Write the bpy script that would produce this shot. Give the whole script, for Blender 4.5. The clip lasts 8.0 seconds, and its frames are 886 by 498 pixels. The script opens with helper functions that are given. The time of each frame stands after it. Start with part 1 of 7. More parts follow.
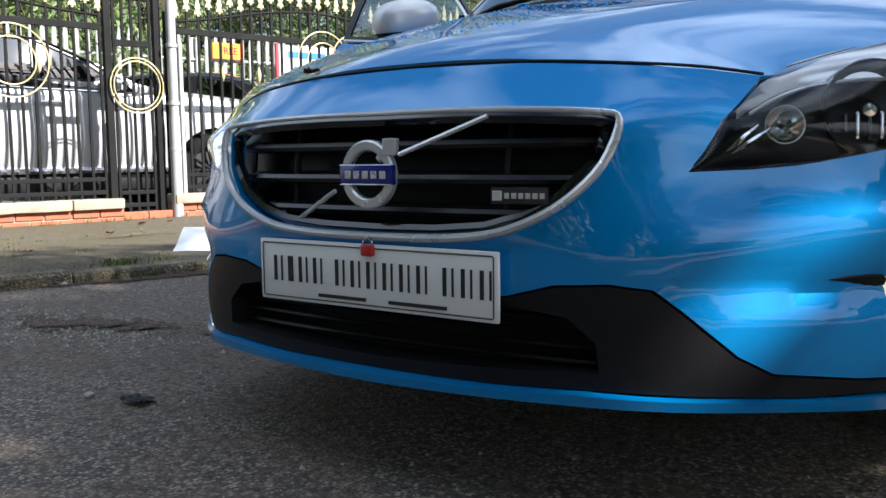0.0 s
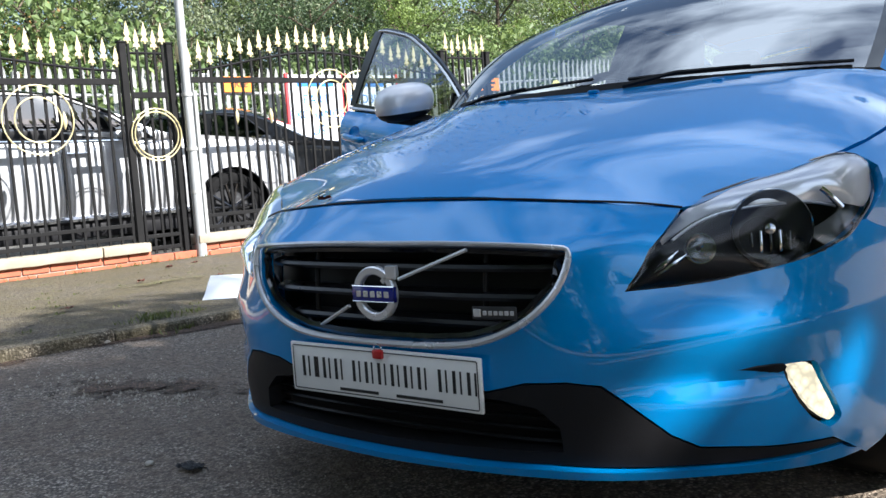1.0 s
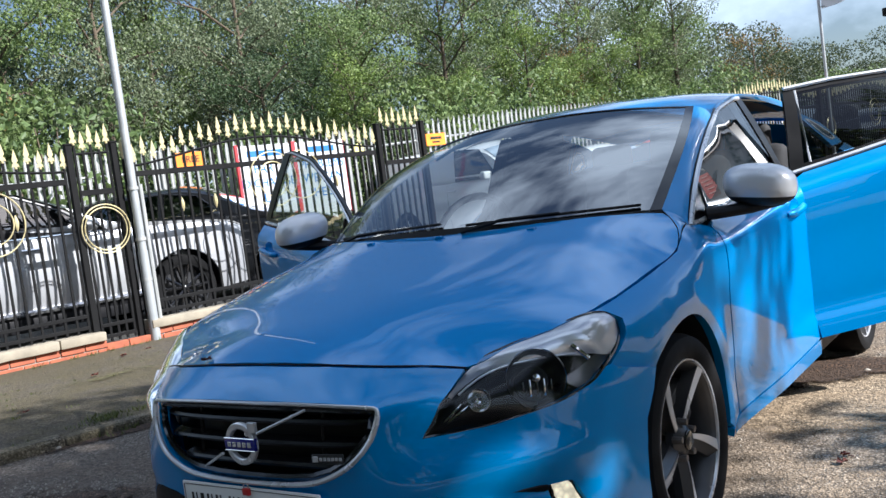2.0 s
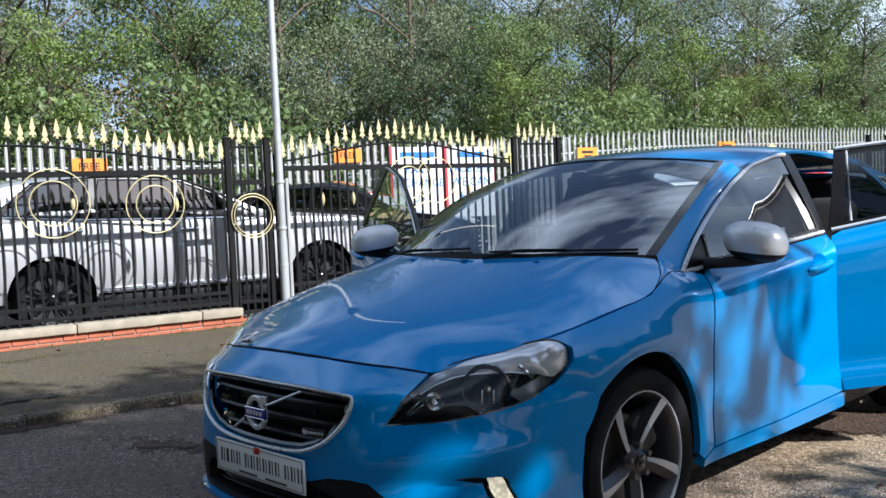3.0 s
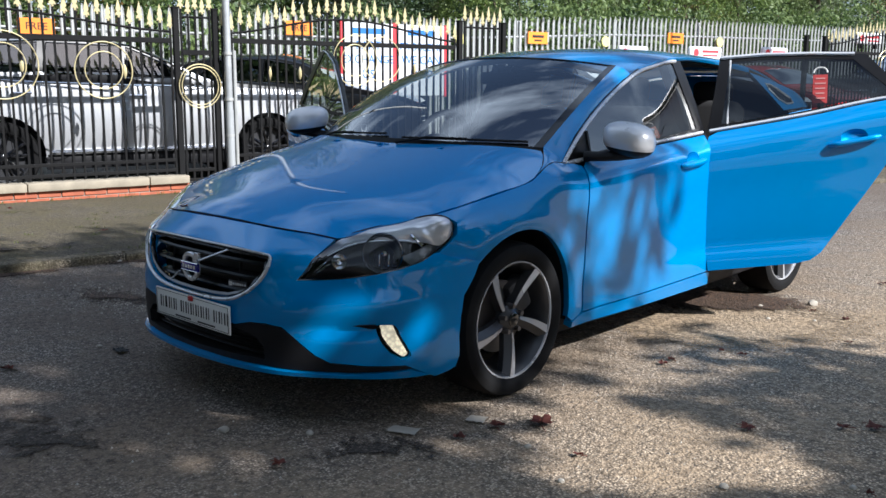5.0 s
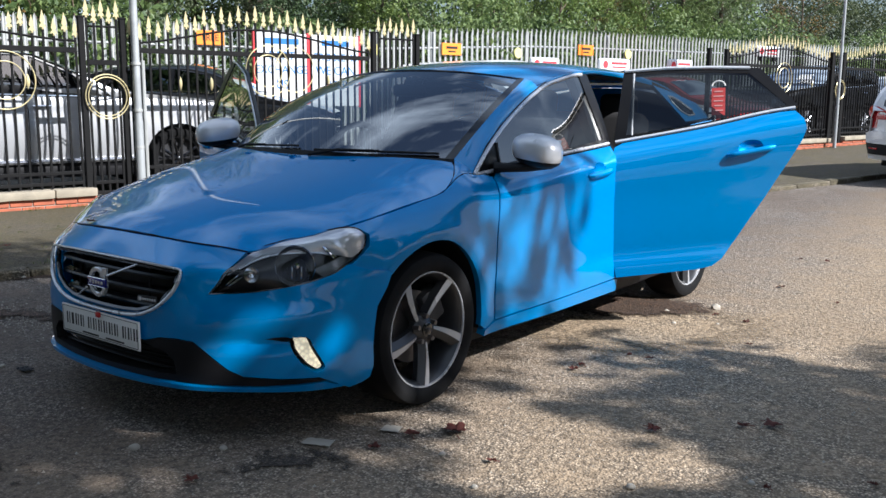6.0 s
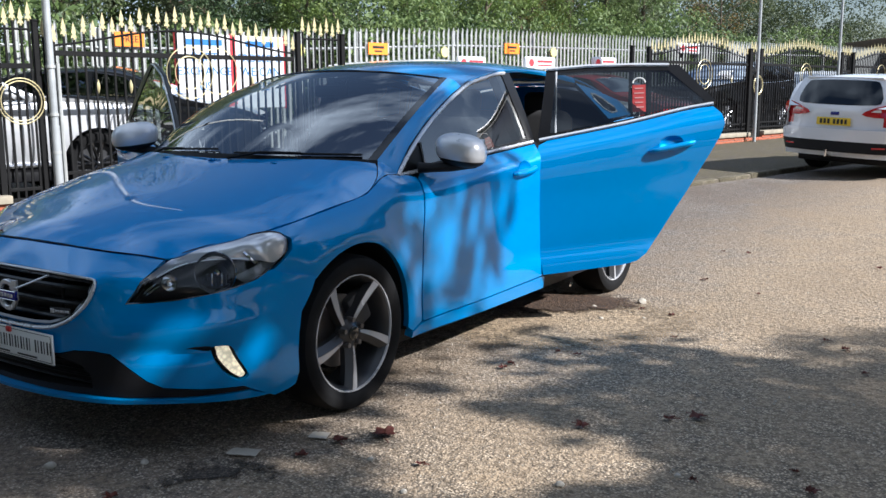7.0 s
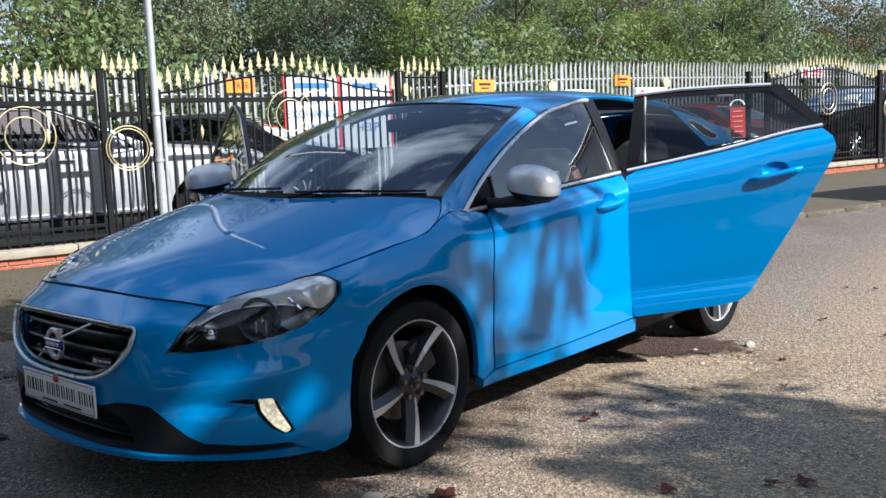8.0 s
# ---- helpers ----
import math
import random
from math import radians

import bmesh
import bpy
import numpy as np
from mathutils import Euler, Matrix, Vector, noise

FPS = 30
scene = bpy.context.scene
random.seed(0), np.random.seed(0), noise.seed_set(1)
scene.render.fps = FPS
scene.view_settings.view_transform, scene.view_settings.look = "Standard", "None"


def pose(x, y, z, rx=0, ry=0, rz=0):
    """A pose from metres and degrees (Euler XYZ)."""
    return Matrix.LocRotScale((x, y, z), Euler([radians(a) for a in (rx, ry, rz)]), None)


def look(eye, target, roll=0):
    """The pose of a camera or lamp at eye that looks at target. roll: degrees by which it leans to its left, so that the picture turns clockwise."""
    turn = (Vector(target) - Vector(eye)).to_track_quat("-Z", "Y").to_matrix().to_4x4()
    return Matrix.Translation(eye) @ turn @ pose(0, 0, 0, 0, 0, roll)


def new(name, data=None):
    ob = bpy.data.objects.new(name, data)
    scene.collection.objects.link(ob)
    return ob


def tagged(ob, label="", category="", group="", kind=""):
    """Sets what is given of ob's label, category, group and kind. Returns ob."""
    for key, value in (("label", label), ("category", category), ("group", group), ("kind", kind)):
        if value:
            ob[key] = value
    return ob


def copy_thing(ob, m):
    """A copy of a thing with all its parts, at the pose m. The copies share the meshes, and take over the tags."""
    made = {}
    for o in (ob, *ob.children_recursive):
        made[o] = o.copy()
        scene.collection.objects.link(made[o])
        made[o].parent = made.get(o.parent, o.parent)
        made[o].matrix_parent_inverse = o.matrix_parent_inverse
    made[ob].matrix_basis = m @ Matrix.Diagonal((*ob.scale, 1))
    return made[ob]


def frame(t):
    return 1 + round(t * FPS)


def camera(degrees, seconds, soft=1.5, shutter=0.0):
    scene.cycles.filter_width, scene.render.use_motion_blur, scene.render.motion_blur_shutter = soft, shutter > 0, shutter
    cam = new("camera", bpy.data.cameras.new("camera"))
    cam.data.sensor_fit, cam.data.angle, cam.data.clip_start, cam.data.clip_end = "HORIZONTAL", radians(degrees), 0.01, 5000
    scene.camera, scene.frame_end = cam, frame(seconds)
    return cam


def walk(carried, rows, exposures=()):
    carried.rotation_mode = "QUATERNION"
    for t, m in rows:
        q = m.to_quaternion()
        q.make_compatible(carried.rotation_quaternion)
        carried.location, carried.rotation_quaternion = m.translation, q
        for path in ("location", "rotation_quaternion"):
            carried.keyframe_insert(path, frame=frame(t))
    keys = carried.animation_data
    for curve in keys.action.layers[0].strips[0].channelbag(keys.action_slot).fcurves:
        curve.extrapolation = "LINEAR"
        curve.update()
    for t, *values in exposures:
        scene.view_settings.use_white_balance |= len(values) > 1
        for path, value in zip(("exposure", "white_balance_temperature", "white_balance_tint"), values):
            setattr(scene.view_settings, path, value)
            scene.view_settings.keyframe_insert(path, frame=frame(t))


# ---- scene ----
cam = camera(51.7, 8.0)
PATH = [
    (0, (1.01, -1.171, 0.584), (-0.16, 0.438, 0.379), -0.7),
    (0.5, (1.069, -1.227, 0.642), (-0.138, 0.353, 0.428), -2.4),
    (1, (1.264, -1.419, 0.825), (0.064, 0.168, 0.627), -3.9),
    (1.5, (1.556, -1.577, 0.996), (0.441, 0.077, 0.852), -6.1),
    (1.7, (1.685, -1.595, 1.081), (0.582, 0.068, 0.941), -7.4),
    (2.8, (2.428, -1.613, 1.191), (1.045, -0.171, 1.108), -3.8),
    (3, (2.595, -1.626, 1.198), (1.164, -0.232, 1.109), -2.6),
    (3.5, (2.841, -1.681, 1.222), (1.414, -0.288, 1.063), -0.0),
    (4, (2.978, -1.804, 1.236), (1.609, -0.367, 0.989), 0.7),
    (4.2, (3.008, -1.841, 1.254), (1.644, -0.405, 0.967), 0.9),
    (5.3, (3.122, -1.881, 1.265), (1.799, -0.427, 0.896), 0.3),
    (5.5, (3.13, -1.887, 1.273), (1.84, -0.402, 0.911), 0.3),
    (6, (3.142, -1.89, 1.272), (1.933, -0.333, 0.936), 0.4),
    (6.5, (3.154, -1.873, 1.275), (1.999, -0.274, 0.941), 0.2),
    (7, (3.148, -1.844, 1.274), (2.058, -0.202, 0.937), -0.3),
    (7.5, (3.126, -1.733, 1.269), (2.031, -0.085, 0.971), -1.3),
    (8, (3.14, -1.48, 1.239), (1.836, 0.016, 0.988), -2.2),
]
walk(cam, [(t, look(eye, target, roll)) for t, eye, target, roll in PATH], [(0.0, 1.70, 6240, 12), (1.0, 1.76, 6090, 12), (1.6, 1.42, 5890, 12), (3.0, 0.98, 5840, 12), (4.0, 0.98, 5840, 12), (5.5, 0.97, 5890, 12), (8.0, 1.06, 5890, 12)])

# ---- light ----
SUN = Vector((0.78, 0.16, 0.60)).normalized()
world = bpy.data.worlds.new("sky")
scene.world = world
world.use_nodes = True
wn, wl = world.node_tree.nodes, world.node_tree.links
wn.clear()
w_out, w_bg, w_sky = wn.new("ShaderNodeOutputWorld"), wn.new("ShaderNodeBackground"), wn.new("ShaderNodeTexSky")
w_sky.sky_type, w_sky.sun_disc = "NISHITA", False
w_sky.ozone_density, w_sky.dust_density = 1.0, 1.2
w_sky.sun_elevation, w_sky.sun_rotation = math.asin(SUN.z), math.atan2(SUN.x, SUN.y)
w_co, w_noise, w_ramp, w_mix = wn.new("ShaderNodeTexCoord"), wn.new("ShaderNodeTexNoise"), wn.new("ShaderNodeValToRGB"), wn.new("ShaderNodeMix")
w_map = wn.new("ShaderNodeMapping")
w_map.inputs["Scale"].default_value = (1.0, 1.0, 1.7)
w_noise.inputs["Scale"].default_value, w_noise.inputs["Detail"].default_value, w_noise.inputs["Roughness"].default_value = 2.3, 9.0, 0.54
w_ramp.color_ramp.elements[0].position, w_ramp.color_ramp.elements[1].position = 0.45, 0.64
w_mix.data_type = "RGBA"
w_mix.inputs["B"].default_value = (10.6, 12.3, 14.0, 1)
wl.new(w_co.outputs["Generated"], w_map.inputs["Vector"])
wl.new(w_map.outputs["Vector"], w_noise.inputs["Vector"])
wl.new(w_noise.outputs["Fac"], w_ramp.inputs["Fac"])
wl.new(w_ramp.outputs["Color"], w_mix.inputs["Factor"])
wl.new(w_sky.outputs["Color"], w_mix.inputs["A"])
wl.new(w_mix.outputs["Result"], w_bg.inputs["Color"])
w_bg.inputs["Strength"].default_value = 0.052
wl.new(w_bg.outputs["Background"], w_out.inputs["Surface"])
sun = new("sun", bpy.data.lights.new("sun", "SUN"))
sun.data.energy, sun.data.angle, sun.data.color = 5.0, radians(0.55), (1.0, 0.95, 0.86)
sun.matrix_world = look(SUN * 50, (0, 0, 0))


# ---- materials ----
def shader(name):
    m = bpy.data.materials.new(name)
    m.use_nodes = True
    return m, m.node_tree.nodes, m.node_tree.links, m.node_tree.nodes["Principled BSDF"]


def noise_node(nodes, links, scale, detail=6.0, rough=0.55, stretch=None):
    co, tex = nodes.new("ShaderNodeTexCoord"), nodes.new("ShaderNodeTexNoise")
    tex.inputs["Scale"].default_value, tex.inputs["Detail"].default_value, tex.inputs["Roughness"].default_value = scale, detail, rough
    if stretch:
        mp = nodes.new("ShaderNodeMapping")
        mp.inputs["Scale"].default_value = stretch
        links.new(co.outputs["Object"], mp.inputs["Vector"])
        links.new(mp.outputs["Vector"], tex.inputs["Vector"])
    else:
        links.new(co.outputs["Object"], tex.inputs["Vector"])
    return tex.outputs["Fac"]


def ramp(nodes, links, fac, stops):
    r = nodes.new("ShaderNodeValToRGB")
    els = r.color_ramp.elements
    while len(els) < len(stops):
        els.new(0.5)
    for e, (p, c) in zip(els, stops):
        e.position, e.color = p, (*c, 1) if len(c) == 3 else c
    links.new(fac, r.inputs["Fac"])
    return r.outputs["Color"]


def mixed(nodes, links, fac, a, b, mode="MIX"):
    m = nodes.new("ShaderNodeMix")
    m.data_type, m.blend_type = "RGBA", mode
    for sock, v in ((m.inputs["Factor"], fac), (m.inputs["A"], a), (m.inputs["B"], b)):
        if isinstance(v, (int, float)):
            sock.default_value = v
        elif isinstance(v, tuple):
            sock.default_value = (*v, 1)
        else:
            links.new(v, sock)
    return m.outputs["Result"]


def bumped(nodes, links, bsdf, height, strength, distance):
    b = nodes.new("ShaderNodeBump")
    b.inputs["Strength"].default_value, b.inputs["Distance"].default_value = strength, distance
    links.new(height, b.inputs["Height"])
    links.new(b.outputs["Normal"], bsdf.inputs["Normal"])


def plain(name, colour, rough=0.5, metal=0.0, vary=0.12, scale=6.0, relief=0.0, coat=0.0, fine=60.0):
    """A surface with soft colour variation and wear at two scales."""
    m, n, l, b = shader(name)
    big, small = noise_node(n, l, scale), noise_node(n, l, fine, 3.0)
    lo, hi = tuple(c * (1 - vary) for c in colour), tuple(min(1, c * (1 + vary)) for c in colour)
    col = ramp(n, l, big, [(0.3, lo), (0.7, hi)])
    col = mixed(n, l, ramp(n, l, small, [(0.35, (0, 0, 0)), (0.75, (0.3, 0.3, 0.3))]), col, tuple(c * (1 - vary) for c in colour))
    l.new(col, b.inputs["Base Color"])
    rr = ramp(n, l, big, [(0.3, (rough * 0.85,) * 3), (0.7, (min(1, rough * 1.15),) * 3)])
    l.new(rr, b.inputs["Roughness"])
    b.inputs["Metallic"].default_value = metal
    b.inputs["Coat Weight"].default_value = coat
    b.inputs["Coat Roughness"].default_value = 0.04
    if relief:
        bumped(n, l, b, small, 0.6, relief)
    return m


def car_paint(name, colour, metal=0.35, dust=0.025, gloss=1.5):
    m, n, l, b = shader(name)
    flake = noise_node(n, l, 900.0, 1.0)
    dirt = noise_node(n, l, 3.0, 8.0, 0.65)
    col = mixed(n, l, ramp(n, l, flake, [(0.4, (0, 0, 0)), (0.7, (0.35, 0.35, 0.35))]), colour, tuple(min(1, c * 1.5) for c in colour))
    col = mixed(n, l, ramp(n, l, dirt, [(0.45, (0, 0, 0)), (0.85, (dust, dust, dust))]), col, (0.25, 0.23, 0.2))
    l.new(col, b.inputs["Base Color"])
    b.inputs["Metallic"].default_value, b.inputs["Roughness"].default_value = metal, 0.42
    b.inputs["Specular IOR Level"].default_value = 0.08
    b.inputs["Coat Weight"].default_value, b.inputs["Coat Roughness"].default_value = 1.0, 0.025
    b.inputs["Coat IOR"].default_value = gloss
    return m


def glass(name, tint, gloss=1.0, ior=1.5):
    """A pane: what lies behind it shows tinted, and the sky mirrors in it by the angle."""
    m, n, l, b = shader(name)
    n.remove(b)
    tr, gl, fr, mx = n.new("ShaderNodeBsdfTransparent"), n.new("ShaderNodeBsdfGlossy"), n.new("ShaderNodeFresnel"), n.new("ShaderNodeMixShader")
    tr.inputs["Color"].default_value = (*tint, 1)
    gl.inputs["Roughness"].default_value = 0.01
    gl.inputs["Color"].default_value = (gloss, gloss, gloss, 1)
    fr.inputs["IOR"].default_value = ior
    l.new(fr.outputs["Fac"], mx.inputs["Fac"])
    l.new(tr.outputs["BSDF"], mx.inputs[1])
    l.new(gl.outputs["BSDF"], mx.inputs[2])
    l.new(mx.outputs["Shader"], n["Material Output"].inputs["Surface"])
    return m


def lamp_glow(name, colour, strength):
    m, n, l, b = shader(name)
    cells = n.new("ShaderNodeTexVoronoi")
    cells.inputs["Scale"].default_value = 70.0
    co = n.new("ShaderNodeTexCoord")
    l.new(co.outputs["Object"], cells.inputs["Vector"])
    col = ramp(n, l, cells.outputs["Distance"], [(0.1, colour), (0.8, tuple(c * 0.55 for c in colour))])
    l.new(col, b.inputs["Base Color"])
    l.new(col, b.inputs["Emission Color"])
    b.inputs["Emission Strength"].default_value = strength
    b.inputs["Roughness"].default_value = 0.15
    return m


def asphalt(name, stone, bind, dirt, patches=0.5, dusty=None):
    """Chippings in a dark binder, pitted and stained at four scales; dusty: the paler, gritty cover on the verge side."""
    m, n, l, b = shader(name)
    co, vor, lump = n.new("ShaderNodeTexCoord"), n.new("ShaderNodeTexVoronoi"), n.new("ShaderNodeTexVoronoi")
    for tex, size in ((vor, 115.0), (lump, 48.0)):
        tex.inputs["Scale"].default_value = size
        l.new(co.outputs["Object"], tex.inputs["Vector"])
    grain, pits, mid, big = noise_node(n, l, 170.0, 3.0), noise_node(n, l, 34.0, 5.0, 0.7), noise_node(n, l, 5.0, 9.0, 0.70), noise_node(n, l, 0.7, 8.0, 0.66)
    def cover(stone, bind, dirt):
        chips = ramp(n, l, vor.outputs["Color"], [(0.25, tuple(c * 0.38 for c in stone)), (0.5, stone), (0.75, tuple(min(1, c * 2.1) for c in stone))])
        col = mixed(n, l, ramp(n, l, vor.outputs["Distance"], [(0.35, (0, 0, 0)), (0.70, (1, 1, 1))]), chips, bind)
        col = mixed(n, l, ramp(n, l, mid, [(0.44, (0, 0, 0)), (0.62, (patches,) * 3)]), col, dirt)
        return mixed(n, l, ramp(n, l, big, [(0.40, (0, 0, 0)), (0.62, (patches,) * 3)]), col, tuple(c * 0.7 for c in dirt))
    col = cover(stone, bind, dirt)
    if dusty:
        sep, add = n.new("ShaderNodeSeparateXYZ"), n.new("ShaderNodeMath")
        add.operation = "MULTIPLY_ADD"
        add.inputs[1].default_value = 2.6
        l.new(co.outputs["Object"], sep.inputs["Vector"])
        l.new(big, add.inputs[0])
        l.new(sep.outputs["X"], add.inputs[2])
        scale = n.new("ShaderNodeMapRange")
        scale.inputs["From Min"].default_value, scale.inputs["From Max"].default_value = 1.35, 2.9
        l.new(add.outputs["Value"], scale.inputs["Value"])
        col = mixed(n, l, scale.outputs["Result"], col, cover(*dusty))
    col = mixed(n, l, 1.0, col, ramp(n, l, pits, [(0.36, (0.42, 0.40, 0.38)), (0.55, (1, 1, 1))]), "MULTIPLY")
    col = mixed(n, l, ramp(n, l, grain, [(0.62, (0, 0, 0)), (0.80, (0.6, 0.6, 0.6))]), col, tuple(min(1, c * 2.6) for c in stone))
    l.new(col, b.inputs["Base Color"])
    b.inputs["Roughness"].default_value = 0.9
    h = mixed(n, l, 0.45, mixed(n, l, 0.5, vor.outputs["Distance"], lump.outputs["Distance"]), pits)
    bumped(n, l, b, h, 1.0, 0.020)
    return m


def feathered(m, reach=0.62, ragged=0.9, soft=0.22):
    """Lets a spread of dirt thin out towards its ragged edge."""
    n, l = m.node_tree.nodes, m.node_tree.links
    co, away, add, tr, mx = n.new("ShaderNodeTexCoord"), n.new("ShaderNodeVectorMath"), n.new("ShaderNodeMath"), n.new("ShaderNodeBsdfTransparent"), n.new("ShaderNodeMixShader")
    flat = n.new("ShaderNodeMapping")
    flat.inputs["Location"].default_value, flat.inputs["Scale"].default_value = (-1, -1, 0), (2, 2, 0)
    away.operation, add.operation = "LENGTH", "MULTIPLY_ADD"
    l.new(co.outputs["Generated"], flat.inputs["Vector"])
    l.new(flat.outputs["Vector"], away.inputs[0])
    l.new(noise_node(n, l, 9.0, 9.0, 0.72), add.inputs[0])
    add.inputs[1].default_value = ragged
    l.new(away.outputs["Value"], add.inputs[2])
    l.new(ramp(n, l, add.outputs["Value"], [(reach + ragged * 0.5 - soft, (0, 0, 0)), (reach + ragged * 0.5, (1, 1, 1))]), mx.inputs["Fac"])
    l.new(n["Principled BSDF"].outputs["BSDF"], mx.inputs[1])
    l.new(tr.outputs["BSDF"], mx.inputs[2])
    l.new(mx.outputs["Shader"], n["Material Output"].inputs["Surface"])
    return m


def leafy(name, a, b2, scale=0.8):
    m, n, l, b = shader(name)
    geo = n.new("ShaderNodeNewGeometry")
    big = noise_node(n, l, scale, 4.0)
    col = ramp(n, l, geo.outputs["Random Per Island"], [(0.0, tuple(c * 0.6 for c in a)), (0.6, a), (1.0, b2)])
    col = mixed(n, l, ramp(n, l, big, [(0.4, (0, 0, 0)), (0.65, (0.6, 0.6, 0.6))]), col, b2)
    l.new(col, b.inputs["Base Color"])
    b.inputs["Roughness"].default_value = 0.55
    tl, mx = n.new("ShaderNodeBsdfTranslucent"), n.new("ShaderNodeMixShader")
    l.new(col, tl.inputs["Color"])
    mx.inputs["Fac"].default_value = 0.35
    l.new(b.outputs["BSDF"], mx.inputs[1])
    l.new(tl.outputs["BSDF"], mx.inputs[2])
    l.new(mx.outputs["Shader"], n["Material Output"].inputs["Surface"])
    return m


BLUE = car_paint("blue_metallic_paint", (0.0, 0.218, 0.55), 0.30, gloss=1.52)
SILVER = car_paint("silver_paint", (0.44, 0.45, 0.47), 0.5)
WHITE_PAINT = car_paint("white_paint", (0.72, 0.73, 0.74), 0.05)
BLACK_PAINT = car_paint("black_paint", (0.008, 0.009, 0.011), 0.2)
LILAC_PAINT = car_paint("pale_silver_paint", (0.70, 0.705, 0.74), 0.2)
RED_PAINT = car_paint("red_paint", (0.42, 0.02, 0.02), 0.1)
NAVY_PAINT = car_paint("dark_blue_paint", (0.01, 0.03, 0.13), 0.3)
BLACK_PLASTIC = plain("black_plastic", (0.0085, 0.0085, 0.010), 0.52, relief=0.0006, fine=420.0)
TRIM_BLACK = plain("black_window_trim", (0.005, 0.005, 0.006), 0.32)
GLOSS_BLACK = plain("gloss_black", (0.008, 0.008, 0.009), 0.12, coat=0.5)
GRILLE_BLACK = plain("grille_black", (0.005, 0.005, 0.006), 0.45)
SLAT_BLACK = plain("satin_black_slat", (0.006, 0.006, 0.007), 0.30)
RUBBER = plain("tyre_rubber", (0.0055, 0.0055, 0.006), 0.85, relief=0.001, fine=140.0)
SATIN = plain("satin_silver_trim", (0.66, 0.67, 0.69), 0.26, 0.55, 0.05)
CHROME = plain("chrome", (0.80, 0.81, 0.83), 0.10, 1.0, 0.03)
MIRROR_CAP = plain("satin_silver_cap", (0.70, 0.71, 0.74), 0.32, 0.25, 0.05, coat=0.4)
MIRROR_GLASS = plain("mirror_glass", (0.85, 0.86, 0.87), 0.02, 1.0, 0.0)
RIM_DARK = plain("dark_grey_wheel_paint", (0.045, 0.046, 0.05), 0.35, 0.4)
RIM_CUT = plain("machined_alloy", (0.58, 0.59, 0.62), 0.26, 0.50, 0.10)
LAMP_SILVER = plain("lamp_silver_plastic", (0.92, 0.92, 0.95), 0.18, 0.35, 0.02, coat=0.6)
DISC_STEEL = plain("brake_disc_steel", (0.22, 0.20, 0.19), 0.4, 0.8)
INTERIOR = plain("dark_interior", (0.014, 0.014, 0.015), 0.75, relief=0.001)
SEAT_CLOTH = plain("charcoal_upholstery", (0.022, 0.022, 0.024), 0.85, relief=0.001)
HEADLINER = plain("grey_headlining", (0.12, 0.115, 0.11), 0.9)
SCREEN_GLASS = glass("windscreen_glass", (0.50, 0.56, 0.56), 1.0, 3.55)
SIDE_GLASS = glass("side_glass", (0.42, 0.48, 0.48), 1.0, 2.45)
REAR_GLASS = glass("tinted_rear_glass", (0.11, 0.125, 0.13), 1.0, 1.6)
DARK_GLASS = glass("privacy_glass", (0.10, 0.11, 0.12), 1.0, 1.6)
LAMP_GLASS = glass("lamp_lens", (0.94, 0.95, 0.96), 1.0, 1.38)
REFLECTOR = plain("lamp_reflector", (0.60, 0.61, 0.63), 0.10, 1.0, 0.25, 40.0)
LAMP_INNER = plain("lamp_inner_grey", (0.20, 0.21, 0.22), 0.22, 0.6)
DRL = lamp_glow("daytime_running_light", (0.85, 0.74, 0.50), 0.45)
PLATE_WHITE = plain("plate_white", (0.74, 0.74, 0.72), 0.35, vary=0.04)
PLATE_YELLOW = plain("plate_yellow", (0.75, 0.52, 0.03), 0.4, vary=0.04)
INK = plain("black_ink", (0.012, 0.012, 0.013), 0.5)
BADGE_BLUE = plain("badge_blue", (0.012, 0.018, 0.20), 0.2, coat=0.6)
RED_LENS = plain("red_lens", (0.45, 0.012, 0.015), 0.12, coat=0.8)
RED_TAG = plain("red_plastic", (0.45, 0.02, 0.02), 0.4)
LABEL_RED = plain("red_card", (0.50, 0.055, 0.055), 0.6, vary=0.05)
LABEL_PALE = plain("pale_card", (0.62, 0.30, 0.29), 0.6, vary=0.05)
ROAD = asphalt("worn_asphalt", (0.255, 0.222, 0.190), (0.078, 0.067, 0.057), (0.170, 0.126, 0.094), 0.70, ((0.380, 0.302, 0.216), (0.172, 0.131, 0.090), (0.400, 0.295, 0.188)))
PATH_TAR = asphalt("pavement_asphalt", (0.130, 0.110, 0.085), (0.046, 0.038, 0.029), (0.120, 0.098, 0.046), 0.8)
YARD_TAR = asphalt("yard_asphalt", (0.10, 0.10, 0.098), (0.06, 0.06, 0.058), (0.12, 0.115, 0.10), 0.4)
KERB_STONE = asphalt("kerb_stone", (0.200, 0.172, 0.130), (0.120, 0.100, 0.072), (0.110, 0.094, 0.050), 0.6)
CONCRETE = plain("concrete_coping", (0.31, 0.27, 0.205), 0.85, vary=0.22, relief=0.003, fine=50.0)
BRICK = plain("red_brick", (0.36, 0.105, 0.055), 0.85, vary=0.25, relief=0.003, fine=70.0)
MORTAR = plain("mortar", (0.30, 0.26, 0.22), 0.95, vary=0.15, relief=0.003)
IRON = plain("black_railing_paint", (0.0045, 0.0045, 0.005), 0.72, vary=0.3)
GOLD = plain("gold_railing_paint", (0.66, 0.57, 0.32), 0.34, 0.35, 0.2)
GALV = plain("galvanised_steel", (0.43, 0.44, 0.43), 0.5, 0.3, 0.15, scale=3.0)
